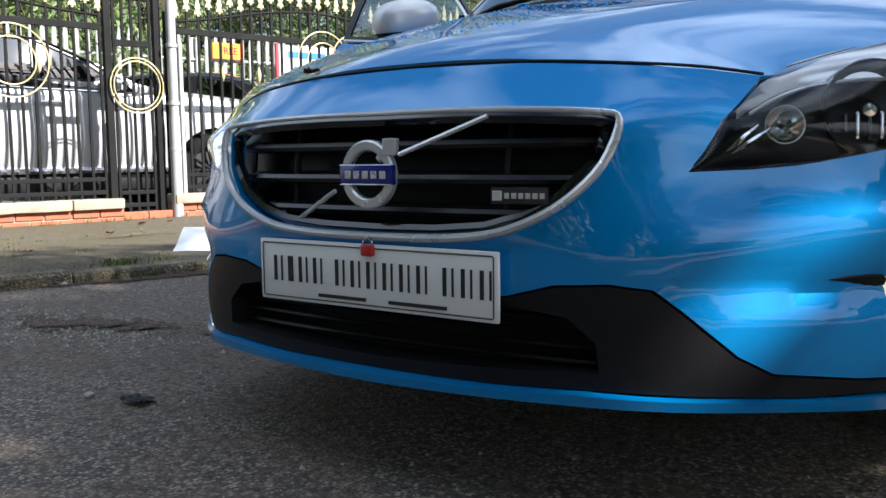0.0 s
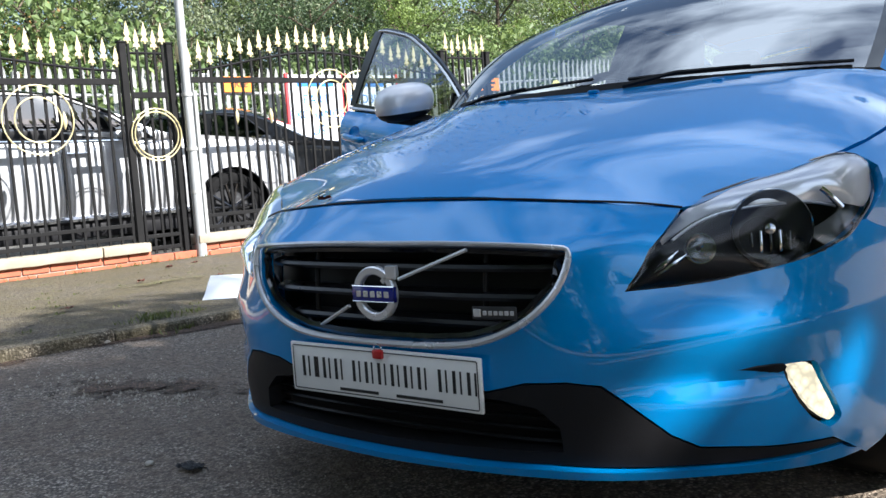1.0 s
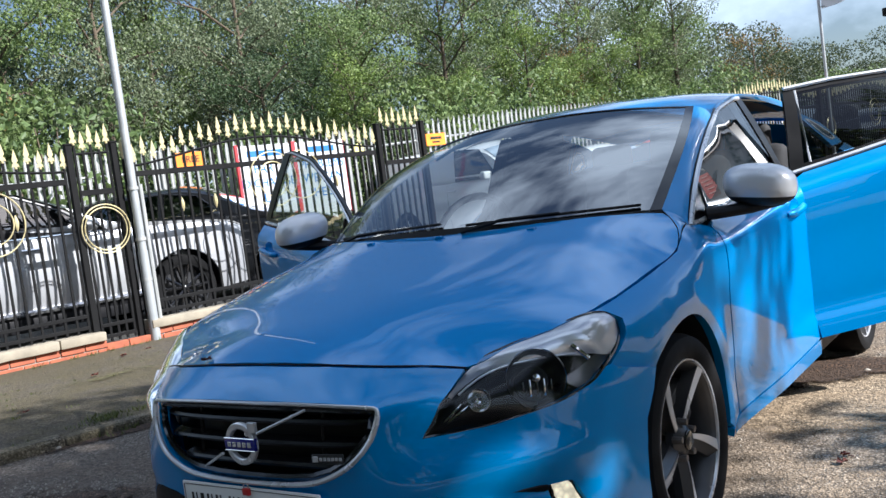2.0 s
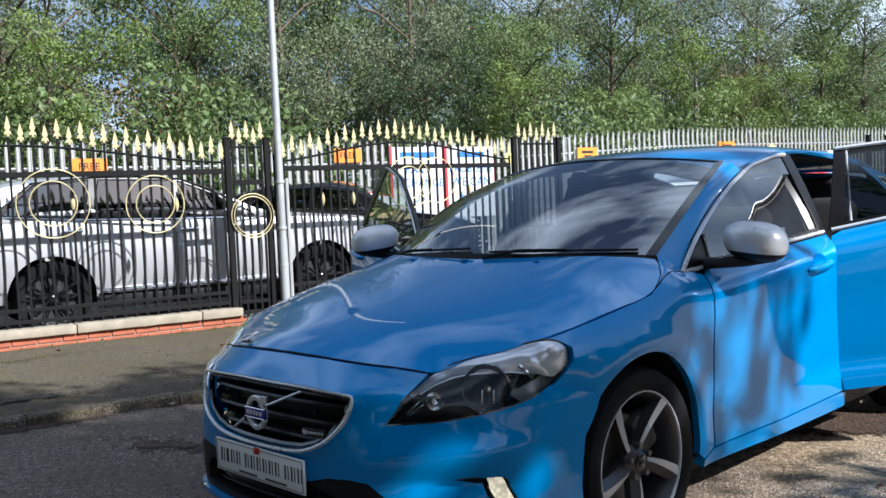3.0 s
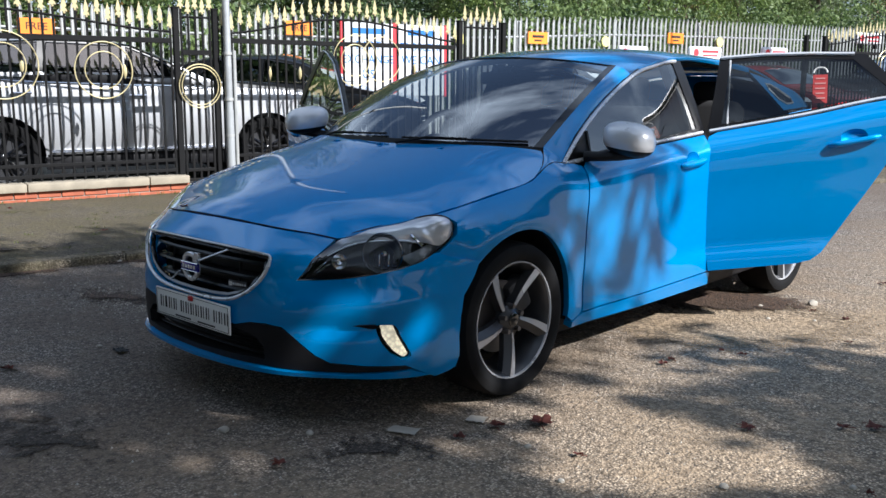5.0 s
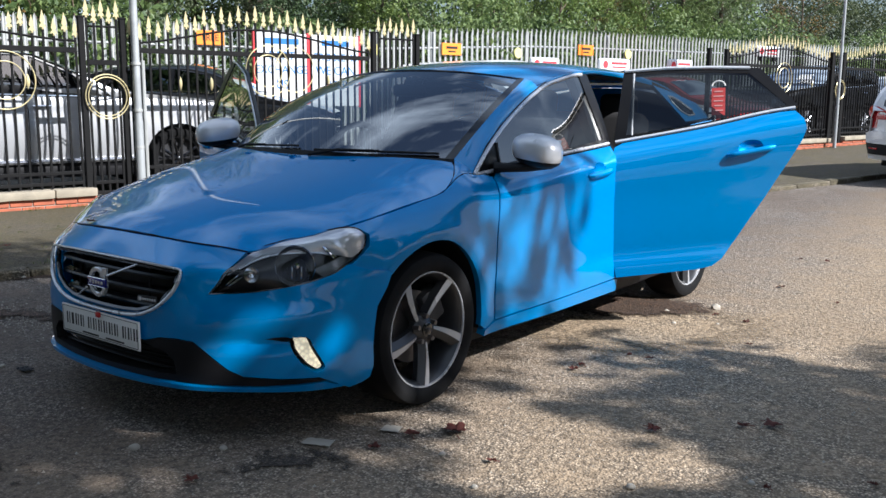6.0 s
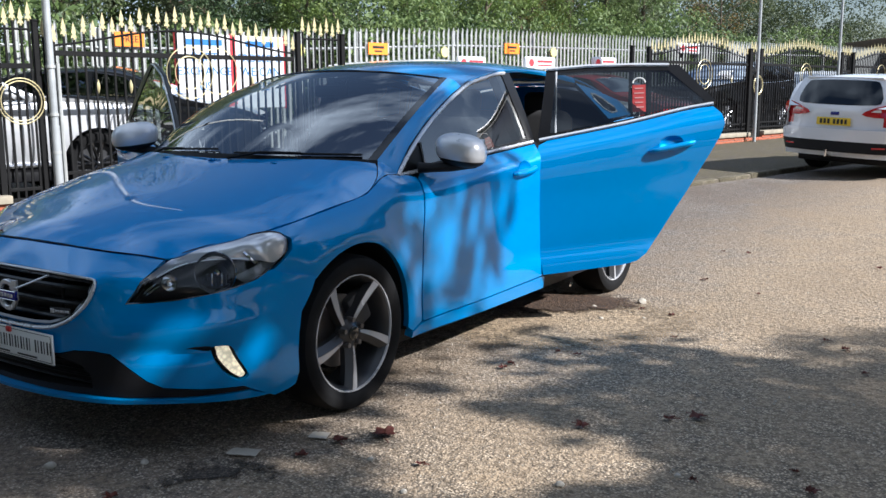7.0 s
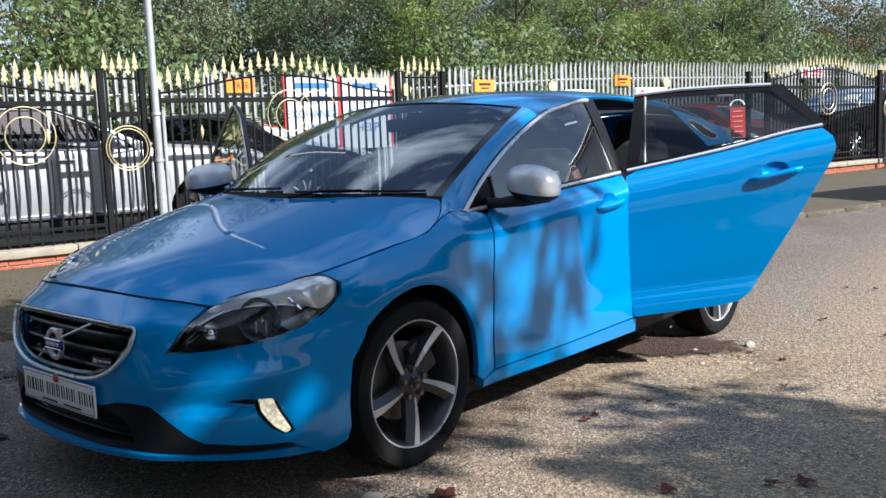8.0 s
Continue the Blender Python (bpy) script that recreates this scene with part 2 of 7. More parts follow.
POLE_GREY = plain("grey_lamp_post", (0.36, 0.38, 0.39), 0.5, 0.2, 0.12)
BARK = plain("bark", (0.10, 0.075, 0.05), 0.9, vary=0.35, relief=0.02, fine=25.0)
LEAF_A = leafy("mid_green_leaves", (0.098, 0.160, 0.050), (0.195, 0.255, 0.085))
LEAF_B = leafy("bright_green_leaves", (0.130, 0.210, 0.045), (0.240, 0.310, 0.080))
LEAF_C = leafy("grey_green_leaves", (0.115, 0.150, 0.075), (0.24, 0.28, 0.160))
LEAF_D = leafy("dark_green_leaves", (0.040, 0.075, 0.032), (0.090, 0.14, 0.055))
LEAF_E = leafy("autumn_leaves", (0.16, 0.11, 0.03), (0.26, 0.15, 0.04))
# far woods: colour darkened to hold the shaded recesses between nearer trees
LEAF_F = leafy("olive_leaves", (0.040, 0.062, 0.026), (0.105, 0.125, 0.050), 0.5)
MOSS = leafy("moss_and_weeds", (0.08, 0.11, 0.02), (0.15, 0.16, 0.04))
SIGN_WHITE = plain("white_sign_board", (0.64, 0.65, 0.67), 0.5, vary=0.05)
SIGN_RED = plain("red_sign_ink", (0.62, 0.04, 0.05), 0.5)
SIGN_BLUE = plain("blue_sign_ink", (0.02, 0.16, 0.48), 0.5)
SIGN_ORANGE = plain("orange_sign_board", (0.85, 0.24, 0.015), 0.55, vary=0.06)
WOOD_DARK = plain("dark_timber", (0.13, 0.085, 0.055), 0.8, vary=0.3, relief=0.004)
RENDER_GREY = plain("grey_cladding", (0.42, 0.43, 0.44), 0.7, vary=0.08)
DRY_LEAF = plain("dry_brown_leaf", (0.15, 0.040, 0.028), 0.7, vary=0.35, fine=90.0)
STONE = plain("pale_stone", (0.42, 0.38, 0.32), 0.85, vary=0.2)
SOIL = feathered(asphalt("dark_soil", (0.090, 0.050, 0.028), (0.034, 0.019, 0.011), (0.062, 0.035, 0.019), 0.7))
SAND = feathered(asphalt("sandy_dust", (0.38, 0.295, 0.200), (0.185, 0.140, 0.094), (0.42, 0.31, 0.195), 0.65), 0.5)
GRIT = feathered(asphalt("pebbly_grit", (0.150, 0.098, 0.070), (0.040, 0.027, 0.020), (0.072, 0.045, 0.032), 0.6), 0.60, 1.5, 0.5)
# grit on the pavement; before the car its dark tone also holds shade
DIRT_AND_SHADE = feathered(asphalt("dirt_and_shade_film", (0.105, 0.084, 0.067), (0.030, 0.024, 0.019), (0.062, 0.046, 0.034), 0.7), 0.66, 1.6, 0.6)
MOSS_FILM = feathered(asphalt("dry_moss_film", (0.190, 0.170, 0.068), (0.088, 0.078, 0.032), (0.150, 0.150, 0.040), 0.7), 0.55, 1.6, 0.7)
PAPER = plain("white_paper", (0.80, 0.81, 0.83), 0.7, vary=0.04)

for m in (IRON, TRIM_BLACK, BLACK_PLASTIC, RUBBER, GRILLE_BLACK):
    m.node_tree.nodes["Principled BSDF"].inputs["Specular IOR Level"].default_value = 0.22


# ---- mesh helpers ----
def part(name, bm, material, parent=None, label="", smooth=True, matrix=None):
    """Links a bmesh as one mesh object, as a part of a thing or by itself."""
    me = bpy.data.meshes.new(name)
    bm.to_mesh(me)
    bm.free()
    return part_of(name, me, material, parent, label, smooth, matrix)


def part_of(name, me, material, parent=None, label="", smooth=True, matrix=None):
    if material is not None and not me.materials:
        me.materials.append(material)
    if smooth and me.polygons and not me.polygons[0].use_smooth:
        me.polygons.foreach_set("use_smooth", [True] * len(me.polygons))
        me.set_sharp_from_angle(angle=radians(38))
    ob = new(name, me)
    if parent is not None:
        ob.parent = parent
    if matrix is not None:
        ob.matrix_basis = matrix
    if label:
        tagged(ob, label)
    return ob


def empty(name, label, category, matrix=None, group="", kind=""):
    ob = tagged(new(name), label, category, group, kind)
    ob.empty_display_size = 0.1
    if matrix is not None:
        ob.matrix_basis = matrix
    return ob


def bevelled(bm, width, segments=2, angle=0.6):
    if width > 0:
        es = [e for e in bm.edges if len(e.link_faces) == 2 and e.calc_face_angle(0) > angle]
        bmesh.ops.bevel(bm, geom=es, offset=width, segments=segments, affect="EDGES", profile=0.5, clamp_overlap=True)
    return bm


def box(sx, sy, sz, at=(0, 0, 0), bevel=0.0, segments=2, turn=None, bm=None):
    """A box of that size, centred at a point, rounded at its edges."""
    own = bmesh.new()
    m = Matrix.Translation(at) @ (turn or Matrix()) @ Matrix.Diagonal((sx, sy, sz, 1))
    bmesh.ops.create_cube(own, size=1, matrix=m)
    bevelled(own, bevel, segments)
    return joined(bm, own)


def joined(bm, own):
    if bm is None:
        return own
    me = bpy.data.meshes.new("tmp")
    own.to_mesh(me)
    own.free()
    bm.from_mesh(me)
    bpy.data.meshes.remove(me)
    return bm


def rod(a, b, r0, r1=None, seg=10, bm=None, caps=True):
    """A round bar from a to b."""
    bm = bm or bmesh.new()
    a, b = Vector(a), Vector(b)
    m = Matrix.Translation((a + b) / 2) @ (b - a).to_track_quat("Z", "Y").to_matrix().to_4x4()
    bmesh.ops.create_cone(bm, cap_ends=caps, segments=seg, radius1=r0, radius2=r0 if r1 is None else r1, depth=(b - a).length, matrix=m)
    return bm


def tube(points, r, seg=8, closed=False, bm=None, flat=1.0, up=None):
    """A bar of round or flattened section along points; r is a number or one for each point."""
    bm = bm or bmesh.new()
    pts = [Vector(p) for p in points]
    rings, n = [], len(pts)
    for i, p in enumerate(pts):
        d = (pts[(i + 1) % n] - pts[i - 1]) if closed else (pts[min(i + 1, n - 1)] - pts[max(i - 1, 0)])
        d.normalize()
        ref = Vector(up) if up else (Vector((0, 0, 1)) if abs(d.z) < 0.9 else Vector((1, 0, 0)))
        s = d.cross(ref).normalized()
        t = s.cross(d)
        rr = r[i] if isinstance(r, (list, tuple)) else r
        rings.append([bm.verts.new(p + rr * (math.cos(a) * s + flat * math.sin(a) * t)) for a in (2 * math.pi * k / seg for k in range(seg))])
    for i in range(n if closed else n - 1):
        A, B = rings[i], rings[(i + 1) % n]
        for k in range(seg):
            bm.faces.new((A[k], A[(k + 1) % seg], B[(k + 1) % seg], B[k]))
    if not closed:
        bm.faces.new(rings[0][::-1])
        bm.faces.new(rings[-1])
    return bm


def lathe(profile, seg=48, bm=None):
    """Turns (radius, height) pairs round the x axis."""
    bm = bm or bmesh.new()
    rings = [[bm.verts.new((h, r * math.cos(a), r * math.sin(a))) for a in (2 * math.pi * k / seg for k in range(seg))] for r, h in profile]
    for A, B in zip(rings, rings[1:]):
        for k in range(seg):
            bm.faces.new((A[k], A[(k + 1) % seg], B[(k + 1) % seg], B[k]))
    return bm


def sheet(f, us, vs, thick=0.0, bm=None):
    """A surface over a grid of parameters, given some thickness towards its back."""
    bm = bm or bmesh.new()
    g = [[bm.verts.new(f(u, v)) for v in vs] for u in us]
    for i in range(len(us) - 1):
        for j in range(len(vs) - 1):
            bm.faces.new((g[i][j], g[i + 1][j], g[i + 1][j + 1], g[i][j + 1]))
    if thick:
        bmesh.ops.recalc_face_normals(bm, faces=bm.faces)
        bmesh.ops.solidify(bm, geom=bm.faces[:], thickness=thick)
    return bm


def steps(a, b, n):
    return [a + (b - a) * i / n for i in range(n + 1)]


def inside(p, poly):
    c, n = False, len(poly)
    for i in range(n):
        (x0, y0), (x1, y1) = poly[i], poly[i - 1]
        if (y0 > p[1]) != (y1 > p[1]) and p[0] < (x1 - x0) * (p[1] - y0) / (y1 - y0) + x0:
            c = not c
    return c


def softened(poly, rounds=2):
    """Rounds the corners of a closed outline."""
    for _ in range(rounds):
        out = []
        for i in range(len(poly)):
            a, b = poly[i], poly[(i + 1) % len(poly)]
            out += [(a[0] * 0.75 + b[0] * 0.25, a[1] * 0.75 + b[1] * 0.25), (a[0] * 0.25 + b[0] * 0.75, a[1] * 0.25 + b[1] * 0.75)]
        poly = out
    return poly


def curved(pts, per=5):
    """A smooth open curve through points."""
    out = []
    for i in range(len(pts) - 1):
        p0, p1, p2, p3 = pts[max(i - 1, 0)], pts[i], pts[i + 1], pts[min(i + 2, len(pts) - 1)]
        for k in range(per):
            t = k / per
            out.append(tuple(0.5 * (2 * b + (c - a) * t + (2 * a - 5 * b + 4 * c - d) * t * t + (3 * b - a - 3 * c + d) * t ** 3) for a, b, c, d in zip(p0, p1, p2, p3)))
    return out + [tuple(pts[-1])]


def dense(poly, step):
    out = []
    for i in range(len(poly)):
        a, b = poly[i], poly[(i + 1) % len(poly)]
        k = max(1, math.ceil(math.dist(a, b) / step))
        out += [(a[0] + (b[0] - a[0]) * j / k, a[1] + (b[1] - a[1]) * j / k) for j in range(k)]
    return out


def inset(poly, d):
    area = sum(poly[i - 1][0] * poly[i][1] - poly[i][0] * poly[i - 1][1] for i in range(len(poly)))
    sign, out = (1 if area > 0 else -1), []
    for i, p in enumerate(poly):
        a, b = poly[i - 1], poly[(i + 1) % len(poly)]
        tx, ty = b[0] - a[0], b[1] - a[1]
        n = math.hypot(tx, ty) or 1
        out.append((p[0] - sign * d * ty / n, p[1] + sign * d * tx / n))
    return out


def skin(outline, f, step=0.03, holes=(), gap=0.002, lift=0.0, skirt=0.014, core=(0, 2.2, 0.6)):
    """A pressed panel: the part of the surface f(a, b) within an outline and outside the holes, with its edges turned in."""
    from mathutils.geometry import delaunay_2d_cdt
    loops = [dense(inset(outline, gap), step)] + [dense(inset(h, -gap), step) for h in holes]
    pts, edges = [], []
    for lp in loops:
        k = len(pts)
        pts += lp
        edges += [(k + i, k + (i + 1) % len(lp)) for i in range(len(lp))]
    xs, ys = [p[0] for p in loops[0]], [p[1] for p in loops[0]]
    border = np.array(pts)
    row, y = 0, min(ys)
    while y < max(ys):
        x = min(xs) + (row % 2) * step / 2
        while x < max(xs):
            if inside((x, y), loops[0]) and not any(inside((x, y), h) for h in loops[1:]) and ((border - (x, y)) ** 2).sum(1).min() > (0.45 * step) ** 2:
                pts.append((x, y))
            x += step
        y += step * 0.87
        row += 1
    vs, _, fs, *_ = delaunay_2d_cdt([Vector(p) for p in pts], edges, [], 0, 1e-6)
    fs = [t for t in fs if (lambda c: inside(c, loops[0]) and not any(inside(c, h) for h in loops[1:]))((sum(vs[i].x for i in t) / 3, sum(vs[i].y for i in t) / 3))]
    e, places, normals = 1e-3, [], []
    for v in vs:
        p = Vector(f(v.x, v.y))
        n = (Vector(f(v.x + e, v.y)) - Vector(f(v.x - e, v.y))).cross(Vector(f(v.x, v.y + e)) - Vector(f(v.x, v.y - e)))
        n.normalize()
        if n.dot(p - Vector(core)) < 0:
            n.negate()
        places.append(p + n * lift)
        normals.append(n)
    bm = bmesh.new()
    bv = [bm.verts.new(p) for p in places]
    for t in fs:
        a, b, c = (bv[i] for i in t)
        if (b.co - a.co).cross(c.co - a.co).dot(normals[t[0]]) < 0:
            b, c = c, b
        try:
            bm.faces.new((a, b, c))
        except ValueError:
            pass
    bmesh.ops.delete(bm, geom=[v for v in bm.verts if not v.link_faces], context="VERTS")
    if skirt:
        bm.verts.ensure_lookup_table()
        near = {tuple(round(c, 6) for c in p): n for p, n in zip(places, normals)}
        rim = [ed for ed in bm.edges if len(ed.link_faces) == 1]
        top, low = {}, {}
        for ed in rim:
            for v in ed.verts:
                if v not in top:
                    n = near.get(tuple(round(c, 6) for c in v.co), Vector((0, 0, 1)))
                    top[v], low[v] = bm.verts.new(v.co), bm.verts.new(v.co - n * skirt)
        for ed in rim:
            a, b = ed.link_loops[0].vert, ed.link_loops[0].link_loop_next.vert
            bm.faces.new((top[b], top[a], low[a], low[b]))
    return bm


def mirrored(outline):
    return [(-a, b) for a, b in outline][::-1]


# ---- the street: s runs along the railings, n towards the road ----
LINE = math.atan(0.22)
ALONG, ACROSS = Vector((math.sin(LINE), math.cos(LINE), 0)), Vector((math.cos(LINE), -math.sin(LINE), 0))
ORIGIN = Vector((-5.9, 3.6, 0))


def street(s, n, z=0.0):
    return ORIGIN + ALONG * s + ACROSS * n + Vector((0, 0, z))


STREET = Matrix.Translation(ORIGIN) @ Matrix.Rotation(-LINE, 4, "Z")  # local x: towards the road, y: along


def ground_sheet():
    bm = bmesh.new()
    cuts = [-400, -120, -40, -20, -12] + steps(-8, 12, 50) + [16, 22, 30, 45, 120, 400]
    vs = [[bm.verts.new((x, y, 0.018 * noise.noise(Vector((x * 0.35, y * 0.35, 0))) * min(1.0, max(0, math.hypot(x - 0.8, y - 2) - 2.0) / 4) if abs(x) < 30 and abs(y) < 30 else 0)) for y in cuts] for x in cuts]
    for i in range(len(cuts) - 1):
        for j in range(len(cuts) - 1):
            bm.faces.new((vs[i][j], vs[i + 1][j], vs[i + 1][j + 1], vs[i][j + 1]))
    tagged(part("ground", bm, ROAD), "worn patchy asphalt road with grit and dirt", "road", kind="structure")


ground_sheet()


def rise(s):
    """The street climbs gently towards its far end."""
    return 0.010 * max(0.0, s - 3.0)


def dropped(s):
    """How far the pavement's edge dips at the yard's entrance."""
    k = max(0.0, min(1.0, (s - 6.5) / 2.0)) * max(0.0, min(1.0, (22.0 - s) / 3.0))
    return 0.055 * k * k * (3 - 2 * k)


def strip(name, n0, n1, z0, z1, material, s0=-40, s1=80, drop=0.25, across=8):
    """A long slab between two lines along the street, with a front face that goes down."""
    bm = bmesh.new()
    ss = [s0, -20, -10] + steps(-6, 30, 60) + [40, s1]
    ns = [n0] + steps(n0, n1, across) if drop else steps(n0, n1, across)
    rows = []
    for s in ss:
        row = []
        for j, n in enumerate(ns):
            k = (n - n0) / (n1 - n0)
            z = z0 + (z1 - z0) * k + rise(s) - dropped(s) * (1 - k) + 0.008 * noise.noise(Vector((n * 0.8, s * 0.8, 3)))
            row.append(bm.verts.new((n, s, z - drop if drop and j == 0 else z)))
        rows.append(row)
    for A, B in zip(rows, rows[1:]):
        for a, b, c, d in zip(A, A[1:], B[1:], B):
            bm.faces.new((a, b, c, d))
    bmesh.ops.recalc_face_normals(bm, faces=bm.faces)
    return part(name, bm, material, matrix=STREET)


tagged(strip("pavement", 3.32, 0.0, 0.050, 0.060, PATH_TAR), "old asphalt pavement with moss and dirt along the railings", "pavement", kind="structure")


def yard_z(s, n):
    k = max(0.0, min(1.0, (s - 5.0) / 8.0))
    return 0.06 + rise(s) + 0.045 * min(9.0, -n) * k * k * (3 - 2 * k)


def yard():
    bm = bmesh.new()
    ns, ss = steps(0.0, -10.0, 20) + [-14, -20, -60], [-40, -20, -10] + steps(-6, 36, 42) + [45, 80]
    g = [[bm.verts.new((n, s, yard_z(s, n))) for s in ss] for n in ns]
    for i in range(len(ns) - 1):
        for j in range(len(ss) - 1):
            bm.faces.new((g[i][j], g[i][j + 1], g[i + 1][j + 1], g[i + 1][j]))
    bmesh.ops.recalc_face_normals(bm, faces=bm.faces)
    tagged(part("yard", bm, YARD_TAR, matrix=STREET), "grey asphalt yard behind the railings", "yard", kind="structure")


yard()


# ---- body shape of the blue hatchback: front at y=0, axis x=0, +y to the rear ----
def lerp_table(tab, s):
    """Smooth curve through (s, value) pairs."""
    if s <= tab[0][0]:
        return tab[0][1]
    if s >= tab[-1][0]:
        return tab[-1][1]
    for i in range(len(tab) - 1):
        if s <= tab[i + 1][0]:
            break
    (x0, y0), (x1, y1) = tab[i], tab[i + 1]
    h = x1 - x0
    d = (y1 - y0) / h
    m0 = d if i == 0 else _slope((y0 - tab[i - 1][1]) / (x0 - tab[i - 1][0]), d)
    m1 = d if i + 2 == len(tab) else _slope(d, (tab[i + 2][1] - y1) / (tab[i + 2][0] - x1))
    t = (s - x0) / h
    return ((1 + 2 * t) * (1 - t) ** 2 * y0 + t * (1 - t) ** 2 * h * m0 + t * t * (3 - 2 * t) * y1 + t * t * (t - 1) * h * m1)


def _slope(a, b):
    return 0.0 if a * b <= 0 else 2 * a * b / (a + b)


SPLINES = {}


def spline(tab, s):
    """A curve with smooth bends through (s, value) pairs, straight beyond its ends."""
    key = tuple(tab)
    if key not in SPLINES:
        x, y = np.array([p[0] for p in tab]), np.array([p[1] for p in tab])
        n, h = len(x), np.diff(x)
        a, r = np.eye(n), np.zeros(n)
        for i in range(1, n - 1):
            a[i, i - 1:i + 2] = h[i - 1], 2 * (h[i - 1] + h[i]), h[i]
            r[i] = 6 * ((y[i + 1] - y[i]) / h[i] - (y[i] - y[i - 1]) / h[i - 1])
        SPLINES[key] = (x.tolist(), y.tolist(), np.linalg.solve(a, r).tolist())
    x, y, m = SPLINES[key]
    if s < x[0] or s > x[-1]:
        e = 0 if s < x[0] else len(x) - 2
        h, d = x[e + 1] - x[e], (y[e + 1] - y[e]) / (x[e + 1] - x[e])
        return y[0] + (s - x[0]) * (d - h * m[1] / 6) if e == 0 and s < x[0] else y[-1] + (s - x[-1]) * (d + h * m[-2] / 6)
    i = 0
    while s > x[i + 1]:
        i += 1
    h = x[i + 1] - x[i]
    p, q = (x[i + 1] - s) / h, (s - x[i]) / h
    return p * y[i] + q * y[i + 1] + ((p ** 3 - p) * m[i] + (q ** 3 - q) * m[i + 1]) * h * h / 6


def ease(k):
    k = max(0.0, min(1.0, k))
    return k * k * (3 - 2 * k)


def bump(s, at, wide):
    return math.exp(-((s - at) / wide) ** 2)


NOSE = [(0.12, 0.060), (0.18, 0.034), (0.25, 0.024), (0.36, 0.020), (0.48, 0.020), (0.58, 0.028), (0.65, 0.047), (0.70, 0.083), (0.74, 0.125), (0.80, 0.21)]
REACH = 0.78


def fascia(u, z):
    """The front skin: u from 0 at the middle to 1 at the side (over 0.8 lies behind the wheel arch's edge)."""
    corner = bump(abs(u), 0.64, 0.18)
    flat = bump(abs(u), 0.30, 0.16) * ease((0.70 - z) / 0.06)
    th = min(1.0, abs(u) + 0.030 * corner + 0.014 * flat) * math.pi / 2
    a = 0.900 - 0.05 * max(0.0, (0.30 - z) / 0.2) ** 2 - 0.10 * max(0.0, (z - 0.60) / 0.2) ** 2
    x = a * math.sin(th) ** (2 / 2.4) if th > 0 else 0.0
    y = spline(NOSE, z) + REACH * (1 - math.cos(th)) - 0.04 * math.sin(th) ** 8
    hollow = bump(x, 0.58, 0.15) * ease((z - 0.42) / 0.16) * ease((0.76 - z) / 0.12)
    y += 0.040 * hollow - 0.050 * corner - 0.038 * flat
    # ridge below the lamps, and the scoop round the running light
    y -= 0.018 * bump(z, 0.475, 0.03) * bump(x, 0.74, 0.16)
    y += 0.030 * bump(z, 0.385, 0.018) * bump(x, 0.66, 0.12)
    return (math.copysign(x, u) if u else 0.0, y, z)


HALF = [(0.3, 0.80), (0.5, 0.848), (0.6, 0.874), (0.75, 0.893), (0.94, 0.898), (1.3, 0.886), (1.8, 0.888), (2.6, 0.890), (3.2, 0.893), (3.6, 0.895), (4.0, 0.870), (4.25, 0.78)]
BELT = [(0.5, 0.772), (0.65, 0.802), (0.9, 0.845), (1.06, 0.872), (1.16, 0.915), (1.25, 0.935), (1.35, 0.928), (2.0, 0.975), (2.6, 1.015), (3.1, 1.055), (3.5, 1.10), (4.2, 1.12)]
SECTION = [(0.16, -0.046), (0.22, -0.030), (0.28, -0.023), (0.36, -0.024), (0.50, -0.016), (0.66, -0.010), (0.78, -0.002), (0.84, -0.004)]


def seam(y):
    """Edge between bonnet and wing: x and z at a station y."""
    return (lerp_table([(0.20, 0.560), (0.28, 0.572), (0.40, 0.69), (0.50, 0.775), (0.65, 0.825), (0.9, 0.848), (1.06, 0.850), (1.16, 0.825), (1.24, 0.770), (1.33, 0.70)], y),
            lerp_table([(0.28, 0.698), (0.40, 0.742), (0.50, 0.772), (0.65, 0.802), (0.9, 0.845), (1.06, 0.872), (1.16, 0.920), (1.24, 0.962), (1.33, 0.985)], y))


def side(y, z):
    """Half width of the doors and wings at a station y and a height z."""
    w, top = spline(HALF, y), lerp_table(BELT, y)
    edge = top - 0.10
    low = min(z, edge)
    base = low + (0.84 - edge) * max(0.0, min(1.0, (low - 0.45) / max(0.05, edge - 0.45)))
    x = w + lerp_table(SECTION, base)
    drop = 0.090
    if y < 1.35:
        own = max(0.02, w - 0.004 - seam(max(0.5, min(y, 1.06)))[0])
        drop = own + (drop - own) * max(0.0, (y - 1.06) / 0.29)
    if z > edge:
        x -= drop * min(1.3, (z - edge) / 0.10) ** 2.0
    r = math.hypot(y - 0.955, z - 0.325)
    x += 0.010 * bump(r, 0.40, 0.045) * (z < edge) + 0.013 * ease((0.415 - z) / 0.07) * ease((y - 1.5) / 0.5) * ease((3.5 - y) / 0.3)
    return x


CROWN = [(0.118, 0.743), (0.2, 0.778), (0.35, 0.822), (0.6, 0.884), (0.85, 0.944), (1.05, 0.992), (1.3, 1.040)]


FALL = [(0.1, -0.100), (0.28, -0.104), (0.5, -0.088), (0.65, -0.093), (0.9, -0.110), (1.06, -0.121), (1.16, -0.094), (1.24, -0.066), (1.33, -0.055)]


def bonnet(x, y):
    """Height of the bonnet."""
    xs = seam(max(y, 0.20))[0]
    k = abs(x) / xs
    power = 2.3 + 1.6 * ease((y - 0.25) / 0.7)
    fold = 0.34 + 0.20 * y
    return spline(CROWN, y) + spline(FALL, y) * k ** power + 0.0014 * bump(abs(x), fold, 0.20) * ease(y / 0.6)


